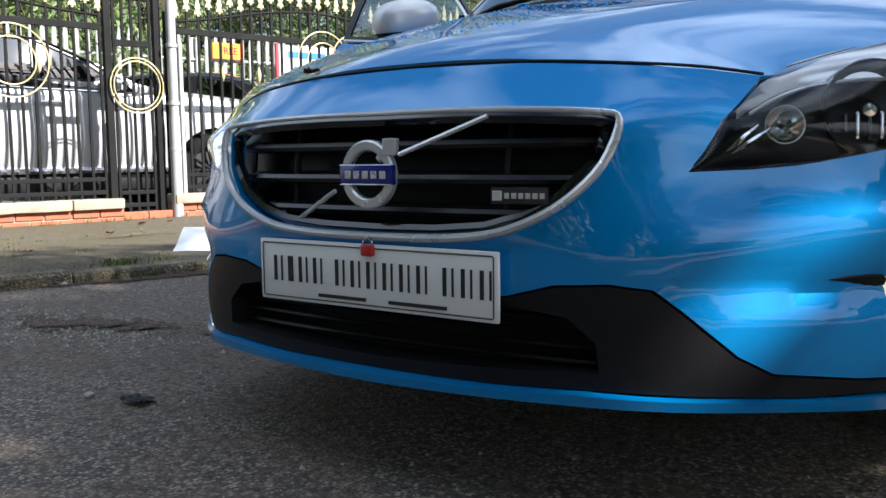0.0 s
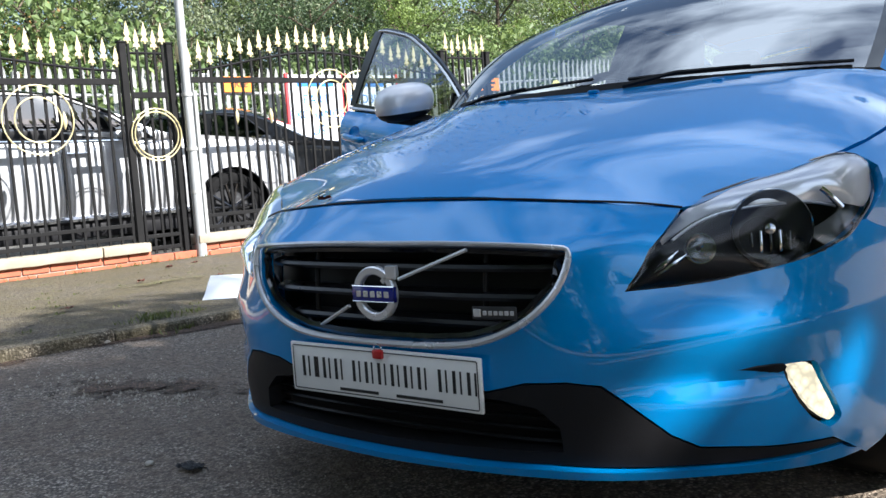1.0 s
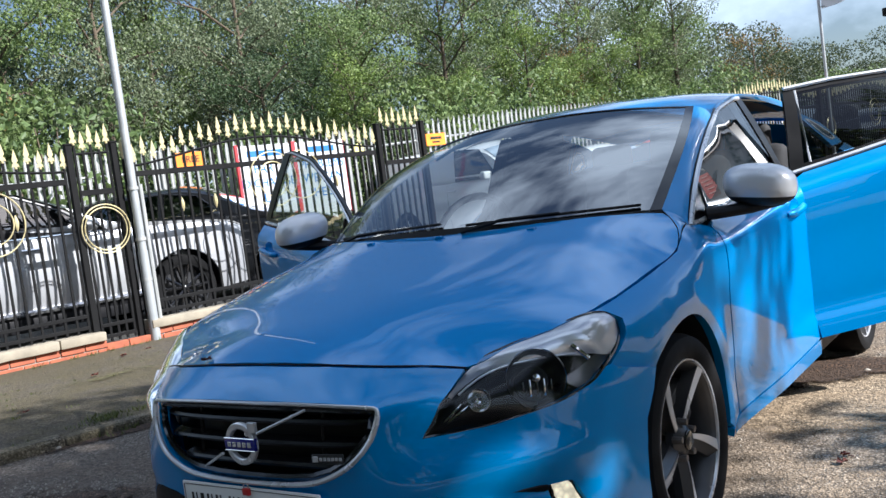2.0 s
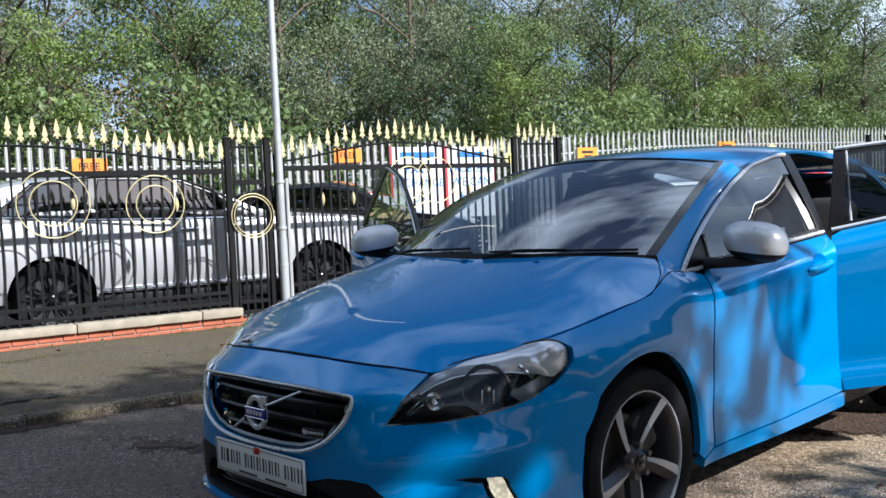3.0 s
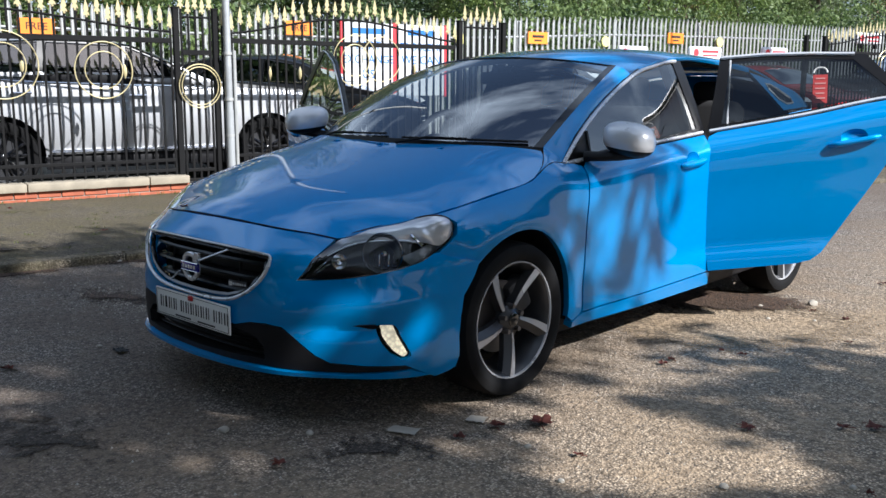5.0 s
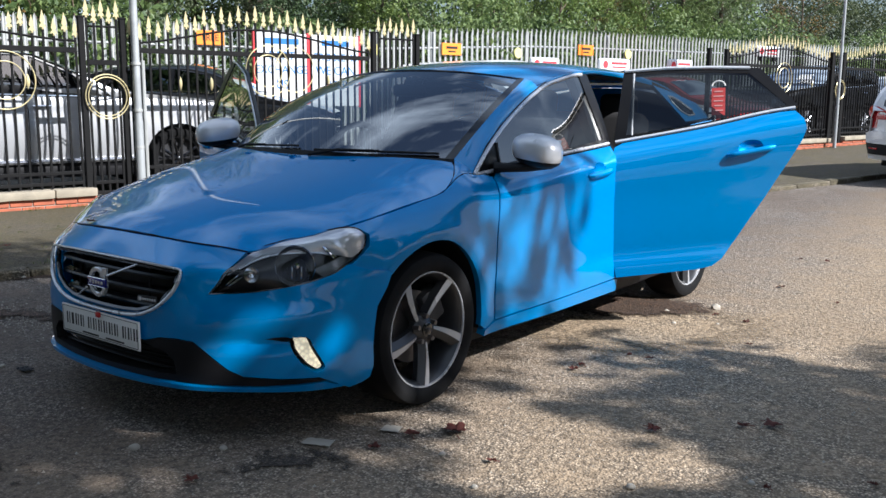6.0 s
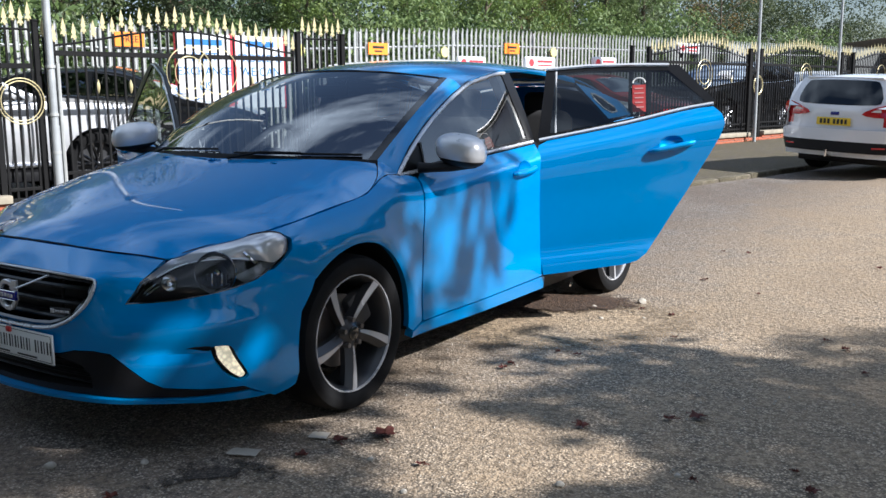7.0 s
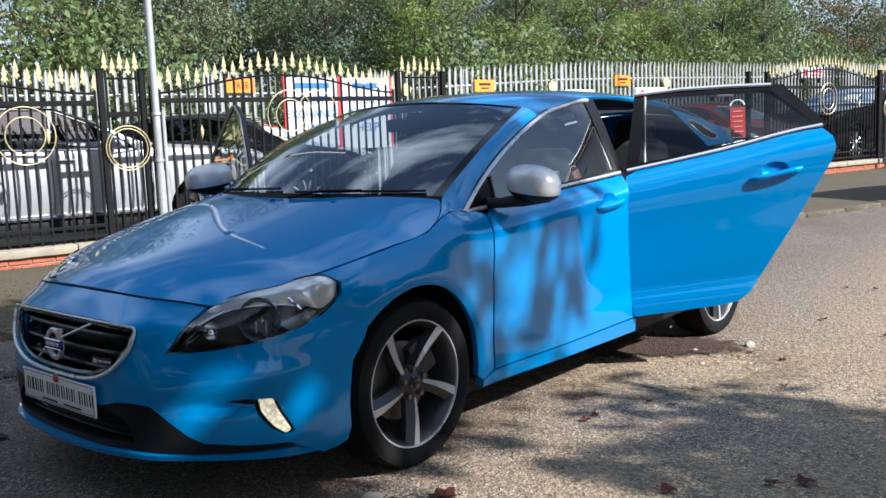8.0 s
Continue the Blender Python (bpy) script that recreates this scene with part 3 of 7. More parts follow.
def screen(s, v):
    """Windscreen: s from -1 to 1 across, v from 0 at the foot to 1 at the roof."""
    half = 0.725 + (0.63 - 0.725) * v + 0.034 * math.sin(math.pi * v)
    y0 = 1.06 + 0.235 * abs(s) ** 2.2
    y1 = 1.885 + 0.11 * abs(s) ** 2.2
    z0, z1 = 1.004 - 0.018 * abs(s) ** 2, 1.392 - 0.048 * abs(s) ** 2.2
    bow = 0.035 * math.sin(math.pi * v)
    return (half * s, y0 + (y1 - y0) * v - bow * 0.4, z0 + (z1 - z0) * v + bow)


ROOF = [(1.85, 1.388), (2.0, 1.412), (2.3, 1.442), (2.7, 1.456), (3.2, 1.446), (3.7, 1.40), (4.1, 1.33)]
RAIL = [(1.3, 0.81), (1.45, 0.772), (1.6, 0.735), (1.8, 0.695), (2.0, 0.662), (2.3, 0.650), (3.0, 0.632), (3.6, 0.60), (4.1, 0.54)]
RAILZ = [(1.3, 0.915), (1.45, 1.01), (1.6, 1.10), (1.8, 1.205), (2.0, 1.288), (2.15, 1.336), (2.4, 1.385), (2.7, 1.398), (3.2, 1.385), (3.6, 1.345), (4.1, 1.26)]


def roof(x, y):
    xr, zr = spline(RAIL, y), spline(RAILZ, y)
    return spline(ROOF, y) + (zr - spline(ROOF, y)) * (abs(x) / xr) ** 2.6


def flank(y, z):
    """Half width of the side windows, between the belt and the roof rail."""
    zb, xb = lerp_table(BELT, y), side(y, lerp_table(BELT, y)) - 0.004
    xr, zr = spline(RAIL, max(y, 2.0)), 1.36
    k = (z - zb) / max(0.05, zr - zb)
    return xb + (xr - xb) * k + 0.03 * k * (1 - k)


LINTEL = [(1.363, 0.930), (1.49, 1.028), (1.63, 1.116), (1.775, 1.190), (1.95, 1.264), (2.123, 1.318), (2.30, 1.350), (2.50, 1.376), (2.70, 1.382), (2.95, 1.374), (3.2, 1.352), (3.46, 1.325)]


def lintel(s, y):
    """The upper edge of the side windows."""
    z = lerp_table(LINTEL, y)
    return (s * flank(y, z), y, z)


# ---- the blue hatchback ----
def on_side(sign, f=side):
    return lambda y, z: (sign * f(y, z), y, z)


def on_bonnet(x, y):
    return (x, y, bonnet(x, y))


def on_roof(x, y):
    return (x, y, roof(x, y))


def arc(cy, cz, r, a0, a1, n=14):
    return [(cy + r * math.cos(radians(a)), cz + r * math.sin(radians(a))) for a in steps(a0, a1, n)]


AXLE_F, AXLE_R, TYRE_R = 0.945, 3.592, 0.318
GRILLE = [(0.0, 0.655), (0.07, 0.655), (0.15, 0.652), (0.228, 0.645), (0.252, 0.632), (0.239, 0.567), (0.204, 0.512), (0.161, 0.477), (0.117, 0.458), (0.06, 0.450), (0.0, 0.448)]
LAMP_LOW = [(0.326, 0.556), (0.398, 0.559), (0.497, 0.573), (0.614, 0.596), (0.70, 0.622), (0.745, 0.650)]
CLAD_TOP = [(0.0, 0.362), (0.138, 0.362), (0.192, 0.384), (0.250, 0.389), (0.297, 0.382), (0.329, 0.352), (0.393, 0.283), (0.435, 0.256), (0.54, 0.245), (0.665, 0.241)]
CLAD_LOW = [(0.69, 0.226), (0.49, 0.218), (0.293, 0.225), (0.225, 0.226), (0.12, 0.218), (0.0, 0.215)]


def symmetric(half):
    """A closed outline from its right half, which runs from the axis round to the axis."""
    return half + [(-a, b) for a, b in half[::-1] if a > 1e-6]


def wheel(car, at, sign, turn=0.0):
    """An eighteen-inch alloy wheel: tyre, dark rim and five twisted twin-face spokes."""
    base = Matrix.Translation(at) @ (Matrix.Rotation(math.pi, 4, "Z") if sign < 0 else Matrix()) @ Matrix.Rotation(radians(turn), 4, "X")
    tyre = [(0.238, -0.185), (0.252, -0.200), (0.285, -0.212), (0.306, -0.207), (0.316, -0.185), (0.318, -0.11), (0.316, -0.035), (0.306, -0.010), (0.285, 0.000), (0.262, -0.004), (0.250, -0.008), (0.242, -0.014), (0.238, -0.03)]
    bm = lathe(tyre, 64)
    w = part("wheel", bm, RUBBER, car, "black tyre on a two-tone alloy wheel", matrix=base)
    part("rim", lathe([(0.215, -0.19), (0.208, -0.10), (0.220, -0.034), (0.233, -0.020)], 64), RIM_DARK, w)
    part("rim_edge", lathe([(0.2325, -0.022), (0.235, -0.013), (0.240, -0.012), (0.242, -0.018), (0.238, -0.03)], 64), RIM_CUT, w)
    part("brake_disc", lathe([(0.02, -0.105), (0.150, -0.105), (0.152, -0.112), (0.150, -0.120), (0.02, -0.120)], 40), DISC_STEEL, w)
    part("brake_caliper", box(0.06, 0.11, 0.15, (-0.10, 0.125, 0.02), 0.015), RIM_DARK, w)
    for k in range(5):
        m = Matrix.Rotation(2 * math.pi * k / 5 + 0.15, 4, "X")
        bm, cut = bmesh.new(), bmesh.new()
        rows, faces = [], []
        for s in steps(0, 1, 10):
            r = 0.040 + 0.195 * s
            lean = 0.030 * s * s - 0.012 * s
            half = 0.019 + 0.013 * s
            face = -0.040 + 0.024 * s
            ridge = -half + (0.012 + 0.024 * s)
            rows.append([m @ Vector(p) for p in ((face - 0.045, -half + lean, r), (face - 0.004, -half + lean, r), (face, ridge + lean, r), (face - 0.020, half + lean, r), (face - 0.045, half + lean, r))])
            if s > 0.05:
                faces.append([m @ Vector(p) for p in ((face - 0.002, -half + 0.001 + lean, r), (face + 0.002, ridge - 0.001 + lean, r))])
        for target, grid in ((bm, rows), (cut, faces)):
            vs = [[target.verts.new(p) for p in row] for row in grid]
            for A, B in zip(vs, vs[1:]):
                for i in range(len(A) - 1):
                    target.faces.new((A[i], A[i + 1], B[i + 1], B[i]))
        part("spoke", bm, RIM_DARK, w)
        part("spoke_face", cut, RIM_CUT, w, "bright machined spoke face")
        bm = rod(m @ Vector((-0.05, 0.030, 0.048)), m @ Vector((-0.020, 0.030, 0.046)), 0.011, 0.010, 8)
        part("wheel_bolt", bm, DISC_STEEL, w)
    part("hub", lathe([(0.0, -0.022), (0.024, -0.022), (0.031, -0.028), (0.045, -0.034), (0.060, -0.048), (0.062, -0.07)], 32), RIM_DARK, w)
    part("hub_cap", lathe([(0.0, -0.018), (0.026, -0.018), (0.030, -0.021), (0.030, -0.026)], 24), GLOSS_BLACK, w)
    return w


def mirror(door, sign, hinge):
    """A door mirror: satin cap above a black foot."""
    c = Vector((sign * 0.965, 1.60, 1.022)) - hinge
    def shell(u, v):
        th, ph = u * 2 * math.pi, (v - 0.5) * math.pi
        q = lambda s, p: math.copysign(abs(s) ** p, s)
        x = 0.124 * q(math.cos(ph), 0.75) * q(math.cos(th), 0.8)
        y = 0.095 * q(math.cos(ph), 0.75) * q(math.sin(th), 0.8)
        z = 0.074 * q(math.sin(ph), 0.8)
        y *= 0.75 + 0.25 * (y < 0)
        z += 0.012 * (x / 0.11) * -1
        return c + Vector((sign * x, y + sign * 0 - 0.25 * x * 0.35, z))
    cap = part("mirror_cap", sheet(shell, steps(0, 1, 28), steps(0.36, 1, 16)), MIRROR_CAP, door, "satin silver door mirror cap")
    part("mirror_base", sheet(shell, steps(0, 1, 28), steps(0.0, 0.36, 6)), BLACK_PLASTIC, door)
    foot = tube([Vector((sign * 0.80, 1.50, 0.945)) - hinge, Vector((sign * 0.86, 1.53, 0.945)) - hinge, Vector((sign * 0.93, 1.57, 0.950)) - hinge, Vector((sign * 1.04, 1.60, 0.958)) - hinge], [0.034, 0.030, 0.032, 0.018], 12, flat=0.7)
    part("mirror_foot", foot, BLACK_PLASTIC, door)
    bm = sheet(lambda u, v: c + Vector((sign * (0.09 * u), 0.066 - 0.25 * 0.03 * u, 0.052 * v)), steps(-0.95, 0.95, 6), steps(-0.9, 0.9, 4), 0.004)
    part("mirror_glass", bm, MIRROR_GLASS, door)
    return cap


def ribbon(curve, f, width, lift, up=True):
    """A trim strip along a curve on a surface."""
    pts = [Vector(f(*p)) for p in curve]
    return tube([p + Vector((lift, 0, 0)) for p in pts], width / 2, 6, flat=1.0)


WIN_FRONT = [(1.372, 0.930), (1.49, 1.028), (1.63, 1.116), (1.775, 1.190), (1.95, 1.264), (2.123, 1.318), (2.30, 1.350), (2.45, 1.372), (2.530, 1.376), (2.520, 1.225), (2.55, 1.022), (2.2, 0.990), (1.935, 0.970), (1.65, 0.948), (1.45, 0.930)]
WIN_REAR = [(2.66, 1.034), (2.74, 1.370), (2.95, 1.362), (3.2, 1.340), (3.42, 1.310), (3.575, 1.112), (3.3, 1.082), (3.0, 1.05)]


def front_door(car, sign, opened):
    hinge = Vector((sign * 0.865, 1.44, 0.0))
    f = on_side(sign)
    local = lambda g: (lambda a, b: Vector(g(a, b)) - hinge)
    m = Matrix.Translation(hinge) @ Matrix.Rotation(radians(sign * -opened), 4, "Z") @ Matrix.Translation((0, 0, 0.29 + (0.02 if opened else 0))) @ Matrix.Rotation(radians(3.6 if opened else 0), 4, "X") @ Matrix.Translation((0, 0, -0.29))
    out = [(1.438, 0.262), (1.432, 0.5), (1.430, 0.75), (1.432, 0.862), (1.452, 0.905), (1.49, 0.921)] + [(y, lerp_table(BELT, y) - 0.012) for y in steps(1.6, 2.56, 8)] + [(2.545, 0.98), (2.515, 0.92), (2.50, 0.85), (2.53, 0.55), (2.565, 0.32), (2.56, 0.282)]
    core = tuple(Vector((0, 2.2, 0.6)) - hinge)
    hy, hz = 2.33, 0.865
    bowl = softened([(hy - 0.070, hz + 0.015), (hy - 0.050, hz - 0.006), (hy + 0.050, hz - 0.006), (hy + 0.070, hz + 0.015), (hy + 0.045, hz + 0.058), (hy - 0.045, hz + 0.058)], 2)
    door = part("front_door", skin(out, local(f), 0.035, holes=[bowl], core=core, skirt=0.03), BLUE, car, "open front door with bright window trim" if opened else "closed front door in dappled shade", matrix=m)
    fl = on_side(sign, flank)
    part("window", skin(WIN_FRONT, local(fl), 0.06, gap=0.012, skirt=0.0, core=core), SIDE_GLASS, door).visible_shadow = False
    ring = WIN_FRONT
    frame_bm = skin(inset(ring, -0.012), local(fl), 0.04, holes=[inset(ring, 0.012)], gap=0.0, lift=0.003, skirt=0.02, core=core)
    part("window_frame", frame_bm, TRIM_BLACK, door)
    part("pillar_cover", skin([(2.50, 1.378), (2.595, 1.378), (2.60, 1.022), (2.535, 1.018), (2.505, 1.22)], local(fl), 0.04, gap=0, lift=0.004, core=core), TRIM_BLACK, door)
    path = [(1.43, 0.926), (1.368, 0.922), (1.363, 0.930)] + ring[1:9]
    part("bright_trim", ribbon(curved(path, 4), local(fl), 0.011 if opened else 0.019, 0.008 * sign), SATIN, door)
    belt = [(1.43, 0.926)] + [(y, lerp_table(BELT, y) - 0.002) for y in steps(1.55, 2.57, 8)]
    part("belt_trim", ribbon(belt, local(fl), 0.018, 0.010 * sign), SATIN, door)
    part("quarter_bar", tube([local(fl)(*p) for p in ((1.56, 0.94), (1.56, 1.05))], 0.012, 6), TRIM_BLACK, door)
    part("mirror_plate", skin([(1.375, 0.930), (1.49, 1.008), (1.555, 1.045), (1.565, 0.940), (1.47, 0.930)], local(fl), 0.04, lift=0.004, gap=0.004, core=core), TRIM_BLACK, door)
    def dish(a, b):
        d = min(1.0, math.hypot((a - hy) / 0.066, (b - hz - 0.026) / 0.032))
        return local(f)(a, b) - Vector((sign * 0.016 * (1 - d ** 3), 0, 0))
    part("handle_bowl", skin(bowl, dish, 0.014, gap=-0.001, skirt=0.0, core=core), BLUE, door)
    pts = [local(f)(hy + s, hz + 0.006 + 0.008 * s / 0.1) + Vector((sign * (0.022 - 0.020 * (s / 0.12) ** 4), 0, 0)) for s in steps(-0.12, 0.12, 12)]
    part("door_handle", tube(pts, [0.008] + [0.015] * 11 + [0.008], 10, flat=1.1), BLUE, door)
    inner = [(y, z) for y, z in inset(out, 0.02)]
    part("inner_panel", skin(inner, lambda a, b: Vector((sign * (side(a, b) - 0.075), a, b)) - hinge, 0.12, core=core, skirt=-0.03), INTERIOR, door)
    mirror(door, sign, hinge)
    return door


def rear_door(car, sign, opened):
    hinge = Vector((sign * 0.872, 2.545, 0.0))
    f, fl = on_side(sign), on_side(sign, flank)
    local = lambda g: (lambda a, b: Vector(g(a, b)) - hinge)
    core = tuple(Vector((0, 2.2, 0.6)) - hinge)
    m = Matrix.Translation(hinge) @ Matrix.Rotation(radians(sign * -opened), 4, "Z") @ Matrix.Translation((0, 0, 0.29)) @ Matrix.Rotation(radians(6.3 if opened else 0), 4, "X") @ Matrix.Translation((0, 0, -0.29))
    out = [(2.560, 0.284), (3.0, 0.288), (3.08, 0.300), (3.135, 0.335), (3.215, 0.43), (3.29, 0.53), (3.38, 0.645), (3.50, 0.81), (3.585, 0.93), (3.612, 0.99), (3.605, 1.045), (3.575, 1.088)] + [(y, lerp_table(BELT, y) - 0.012) for y in steps(3.50, 2.66, 8)] + [(2.610, 0.99), (2.575, 0.92), (2.545, 0.80), (2.542, 0.5)]
    hy, hz = 3.315, 0.900
    bowl = softened([(hy - 0.070, hz + 0.015), (hy - 0.050, hz - 0.006), (hy + 0.050, hz - 0.006), (hy + 0.070, hz + 0.015), (hy + 0.045, hz + 0.058), (hy - 0.045, hz + 0.058)], 2)
    door = part("rear_door", skin(out, local(f), 0.035, holes=[bowl], core=core, skirt=0.03), BLUE, car, "rear door standing open with dark privacy glass" if opened else "closed rear door", matrix=m)
    part("window", skin(WIN_REAR, local(fl), 0.06, gap=0.012, skirt=0.0, core=core), DARK_GLASS if not opened else REAR_GLASS, door).visible_shadow = False
    part("window_frame", skin([(2.615, 1.020), (2.655, 1.15), (2.725, 1.386), (2.95, 1.380), (3.2, 1.358), (3.46, 1.325), (3.605, 1.108)] + [(y, lerp_table(BELT, y) - 0.006) for y in steps(3.5, 2.7, 6)], local(fl), 0.04,
         holes=[[(2.685, 1.042), (2.715, 1.15), (2.770, 1.356), (2.95, 1.350), (3.15, 1.334), (3.39, 1.306), (3.545, 1.118), (3.42, 1.102), (3.2, 1.078), (2.95, 1.055)]], gap=0.0, lift=0.002, skirt=0.025, core=core), TRIM_BLACK, door)
    part("bright_trim", ribbon([(2.725, 1.384), (2.95, 1.378), (3.2, 1.356), (3.40, 1.333)], local(fl), 0.020, 0.010 * sign), SATIN, door)
    belt = [(y, lerp_table(BELT, y) - 0.002) for y in steps(2.62, 3.58, 8)]
    part("belt_trim", ribbon(belt, local(fl), 0.020, 0.014 * sign), SATIN, door)
    part("division_bar", tube([local(fl)(*p) for p in ((2.715, 1.04), (2.775, 1.365))], 0.006, 6), SATIN, door)
    def dish(a, b):
        d = min(1.0, math.hypot((a - hy) / 0.066, (b - hz - 0.026) / 0.032))
        return local(f)(a, b) - Vector((sign * 0.016 * (1 - d ** 3), 0, 0))
    part("handle_bowl", skin(bowl, dish, 0.014, gap=-0.001, skirt=0.0, core=core), BLUE, door)
    pts = [local(f)(hy + s, hz + 0.010 * s / 0.1) + Vector((sign * (0.022 - 0.020 * (s / 0.125) ** 4), 0, 0)) for s in steps(-0.125, 0.125, 12)]
    part("door_handle", tube(pts, [0.008] + [0.014] * 11 + [0.008], 10, flat=1.1), BLUE, door)
    part("inner_panel", skin(inset(out, 0.02), lambda a, b: Vector((sign * (side(a, b) - 0.075), a, b)) - hinge, 0.12, core=core, skirt=-0.03), INTERIOR, door)
    if opened:
        c = local(fl)(3.195, 1.172)
        t = (local(fl)(3.10, 1.30) - local(fl)(3.10, 1.10)).normalized()
        q = Matrix((Vector((0, 1, 0)), t, Vector((1, 0, 0)))).transposed().to_4x4()
        base = Matrix.Translation(c + Vector((0.012, 0, 0))) @ q @ Matrix.Rotation(radians(3), 4, "Z")
        tag = part("price_tag", box(0.070, 0.150, 0.002, (0, 0, 0), 0.0), LABEL_RED, door, "red card tag hanging in the window", smooth=False, matrix=base)
        for k, w in enumerate((0.045, 0.052, 0.048, 0.042, 0.05)):
            part("print_bar", box(w, 0.007, 0.001, (0, 0.055 - 0.026 * k, 0.002)), LABEL_PALE, tag, smooth=False)
        part("tag_loop", tube([(0.03 * math.cos(a) * 1.1, 0.085 + 0.028 * math.sin(a), 0.002) for a in steps(0, math.pi, 12)], 0.004, 6), PLATE_WHITE, tag)
    return door


def front_end(car):
    seam_front = [(0.0, 0.737), (0.13, 0.733), (0.25, 0.722), (0.34, 0.712), (0.410, 0.698)]
    half = seam_front + [(0.364, 0.636), (0.342, 0.585)] + LAMP_LOW + [(0.765, 0.652), (0.79, 0.640), (0.86, 0.620), (0.935, 0.602), (0.92, 0.55), (0.885, 0.48), (0.868, 0.40), (0.861, 0.325), (0.862, 0.25), (0.850, 0.205), (0.82, 0.19), (0.77, 0.178), (0.71, 0.215)] + CLAD_TOP[::-1]
    drl_hole = softened([(0.562, 0.392), (0.566, 0.397), (0.622, 0.399), (0.630, 0.392), (0.682, 0.290), (0.680, 0.276), (0.660, 0.266), (0.650, 0.270), (0.608, 0.300)], 1)
    part("front_bumper", skin(symmetric(half), fascia, 0.028, holes=[symmetric(GRILLE), drl_hole, mirrored(drl_hole)], skirt=0.03), BLUE, car, "glossy blue front bumper with dappled light")
    part("bumper_cladding", skin(symmetric(CLAD_TOP + CLAD_LOW), fascia, 0.03, holes=[symmetric([(0.0, 0.350), (0.13, 0.350), (0.205, 0.335), (0.235, 0.30), (0.240, 0.255), (0.0, 0.240)])], skirt=0.06), BLACK_PLASTIC, car, "grained black plastic lower bumper")
    lip = [(0.0, 0.214), (0.12, 0.217), (0.225, 0.225), (0.293, 0.223), (0.49, 0.216), (0.69, 0.224), (0.71, 0.213), (0.765, 0.190), (0.70, 0.188), (0.50, 0.196), (0.30, 0.203), (0.22, 0.204), (0.0, 0.196)]
    part("splitter", skin(symmetric(lip), lambda u, z: (lambda p: (p[0], p[1] - 0.03 * max(0.0, 1 - abs(u) / 0.8) * (z > 0.17), p[2]))(fascia(u, z)), 0.03, skirt=0.05), BLUE, car, "blue painted chin lip")
    # intake behind the cladding
    deep = lambda d: (lambda u, z: (lambda p: (p[0] * 0.97, p[1] + d, p[2]))(fascia(u, z)))
    part("intake_back", skin(symmetric([(0.0, 0.40), (0.36, 0.40), (0.36, 0.225), (0.0, 0.20)]), deep(0.09), 0.06, skirt=0), GRILLE_BLACK, car)
    for z in (0.262, 0.285, 0.308, 0.331):
        part("intake_slat", tube([deep(0.035)(u, z) for u in steps(-0.235, 0.235, 24)], 0.006, 6, flat=0.8), GRILLE_BLACK, car)
    # upper grille
    part("grille_back", skin(symmetric(softened(GRILLE, 0)), deep(0.085), 0.06, skirt=0, gap=-0.06), GRILLE_BLACK, car)
    def proud(u, z, d):
        p, t = Vector(fascia(u, z)), Vector(fascia(u + 0.01, z)) - Vector(fascia(u - 0.01, z))
        return p + Vector((t.y, -t.x, 0)).normalized() * d
    ring_path = [proud(*p, 0.0125) for p in curved([(-a, b) for a, b in GRILLE[::-1]][:-1] + GRILLE, 4)][:-1]
    part("grille_surround", tube(ring_path, [0.0046 + 0.0026 * ease((0.655 - p[2]) / 0.05) for p in ring_path], 8, closed=True, up=(0, 1, 0)), SATIN, car, "satin silver grille surround")
    inner = [fascia(a, b) for a, b in inset(dense(symmetric(GRILLE), 0.03), 0.012)]
    part("grille_lip", tube([Vector(p) + Vector((0, 0.012, 0)) for p in inner], 0.010, 6, closed=True), GLOSS_BLACK, car)
    shape = symmetric(GRILLE)
    for z in (0.490, 0.545, 0.602):
        us = [u for u in steps(-0.26, 0.26, 104) if inside((u, z), shape)]
        bm = bmesh.new()
        a = [deep(0.030)(u, z) for u in us]
        rows = [[bm.verts.new((x, y + dy, zz + dz)) for x, y, zz in a] for dy, dz in ((0.03, 0.012), (0.0, 0.006), (-0.004, -0.001), (0.0, -0.008), (0.03, -0.012))]
        for A, B in zip(rows, rows[1:]):
            for i in range(len(A) - 1):
                bm.faces.new((A[i], A[i + 1], B[i + 1], B[i]))
        part("grille_slat", bm, SLAT_BLACK, car)
    for x in (-0.235, 0.235):
        u = math.copysign((abs(x) / 0.9) ** 1.2 * 0.64, x)
        zs = [z for z in steps(0.455, 0.65, 30) if inside((u, z), shape)]
        part("grille_post", tube([Vector(deep(0.045)(u, z)) for z in zs], 0.006, 6), GRILLE_BLACK, car)
    # badge: a ring with an arrow, a bar across and a slanted stay
    ring = lathe([(0.040, 0.002), (0.040, 0.012), (0.043, 0.015), (0.055, 0.015), (0.058, 0.012), (0.058, 0.002)], 56)
    bmesh.ops.rotate(ring, verts=ring.verts, matrix=Matrix.Rotation(-math.pi / 2, 3, "Z"))
    badge = part("badge", ring, SATIN, car, "silver ring badge with a blue bar", matrix=Matrix.Translation((0.0, 0.016, 0.552)))
    part("badge_arrow", box(0.028, 0.012, 0.028, (0.050, -0.010, 0.046), 0.002), SATIN, badge, smooth=False)
    part("badge_shaft", box(0.012, 0.010, 0.034, (0.036, -0.010, 0.036), 0.002, turn=Matrix.Rotation(radians(45), 4, "Y")), SATIN, badge, smooth=False)
    part("badge_bar", box(0.116, 0.012, 0.034, (0, -0.012, 0), 0.003), BADGE_BLUE, badge)
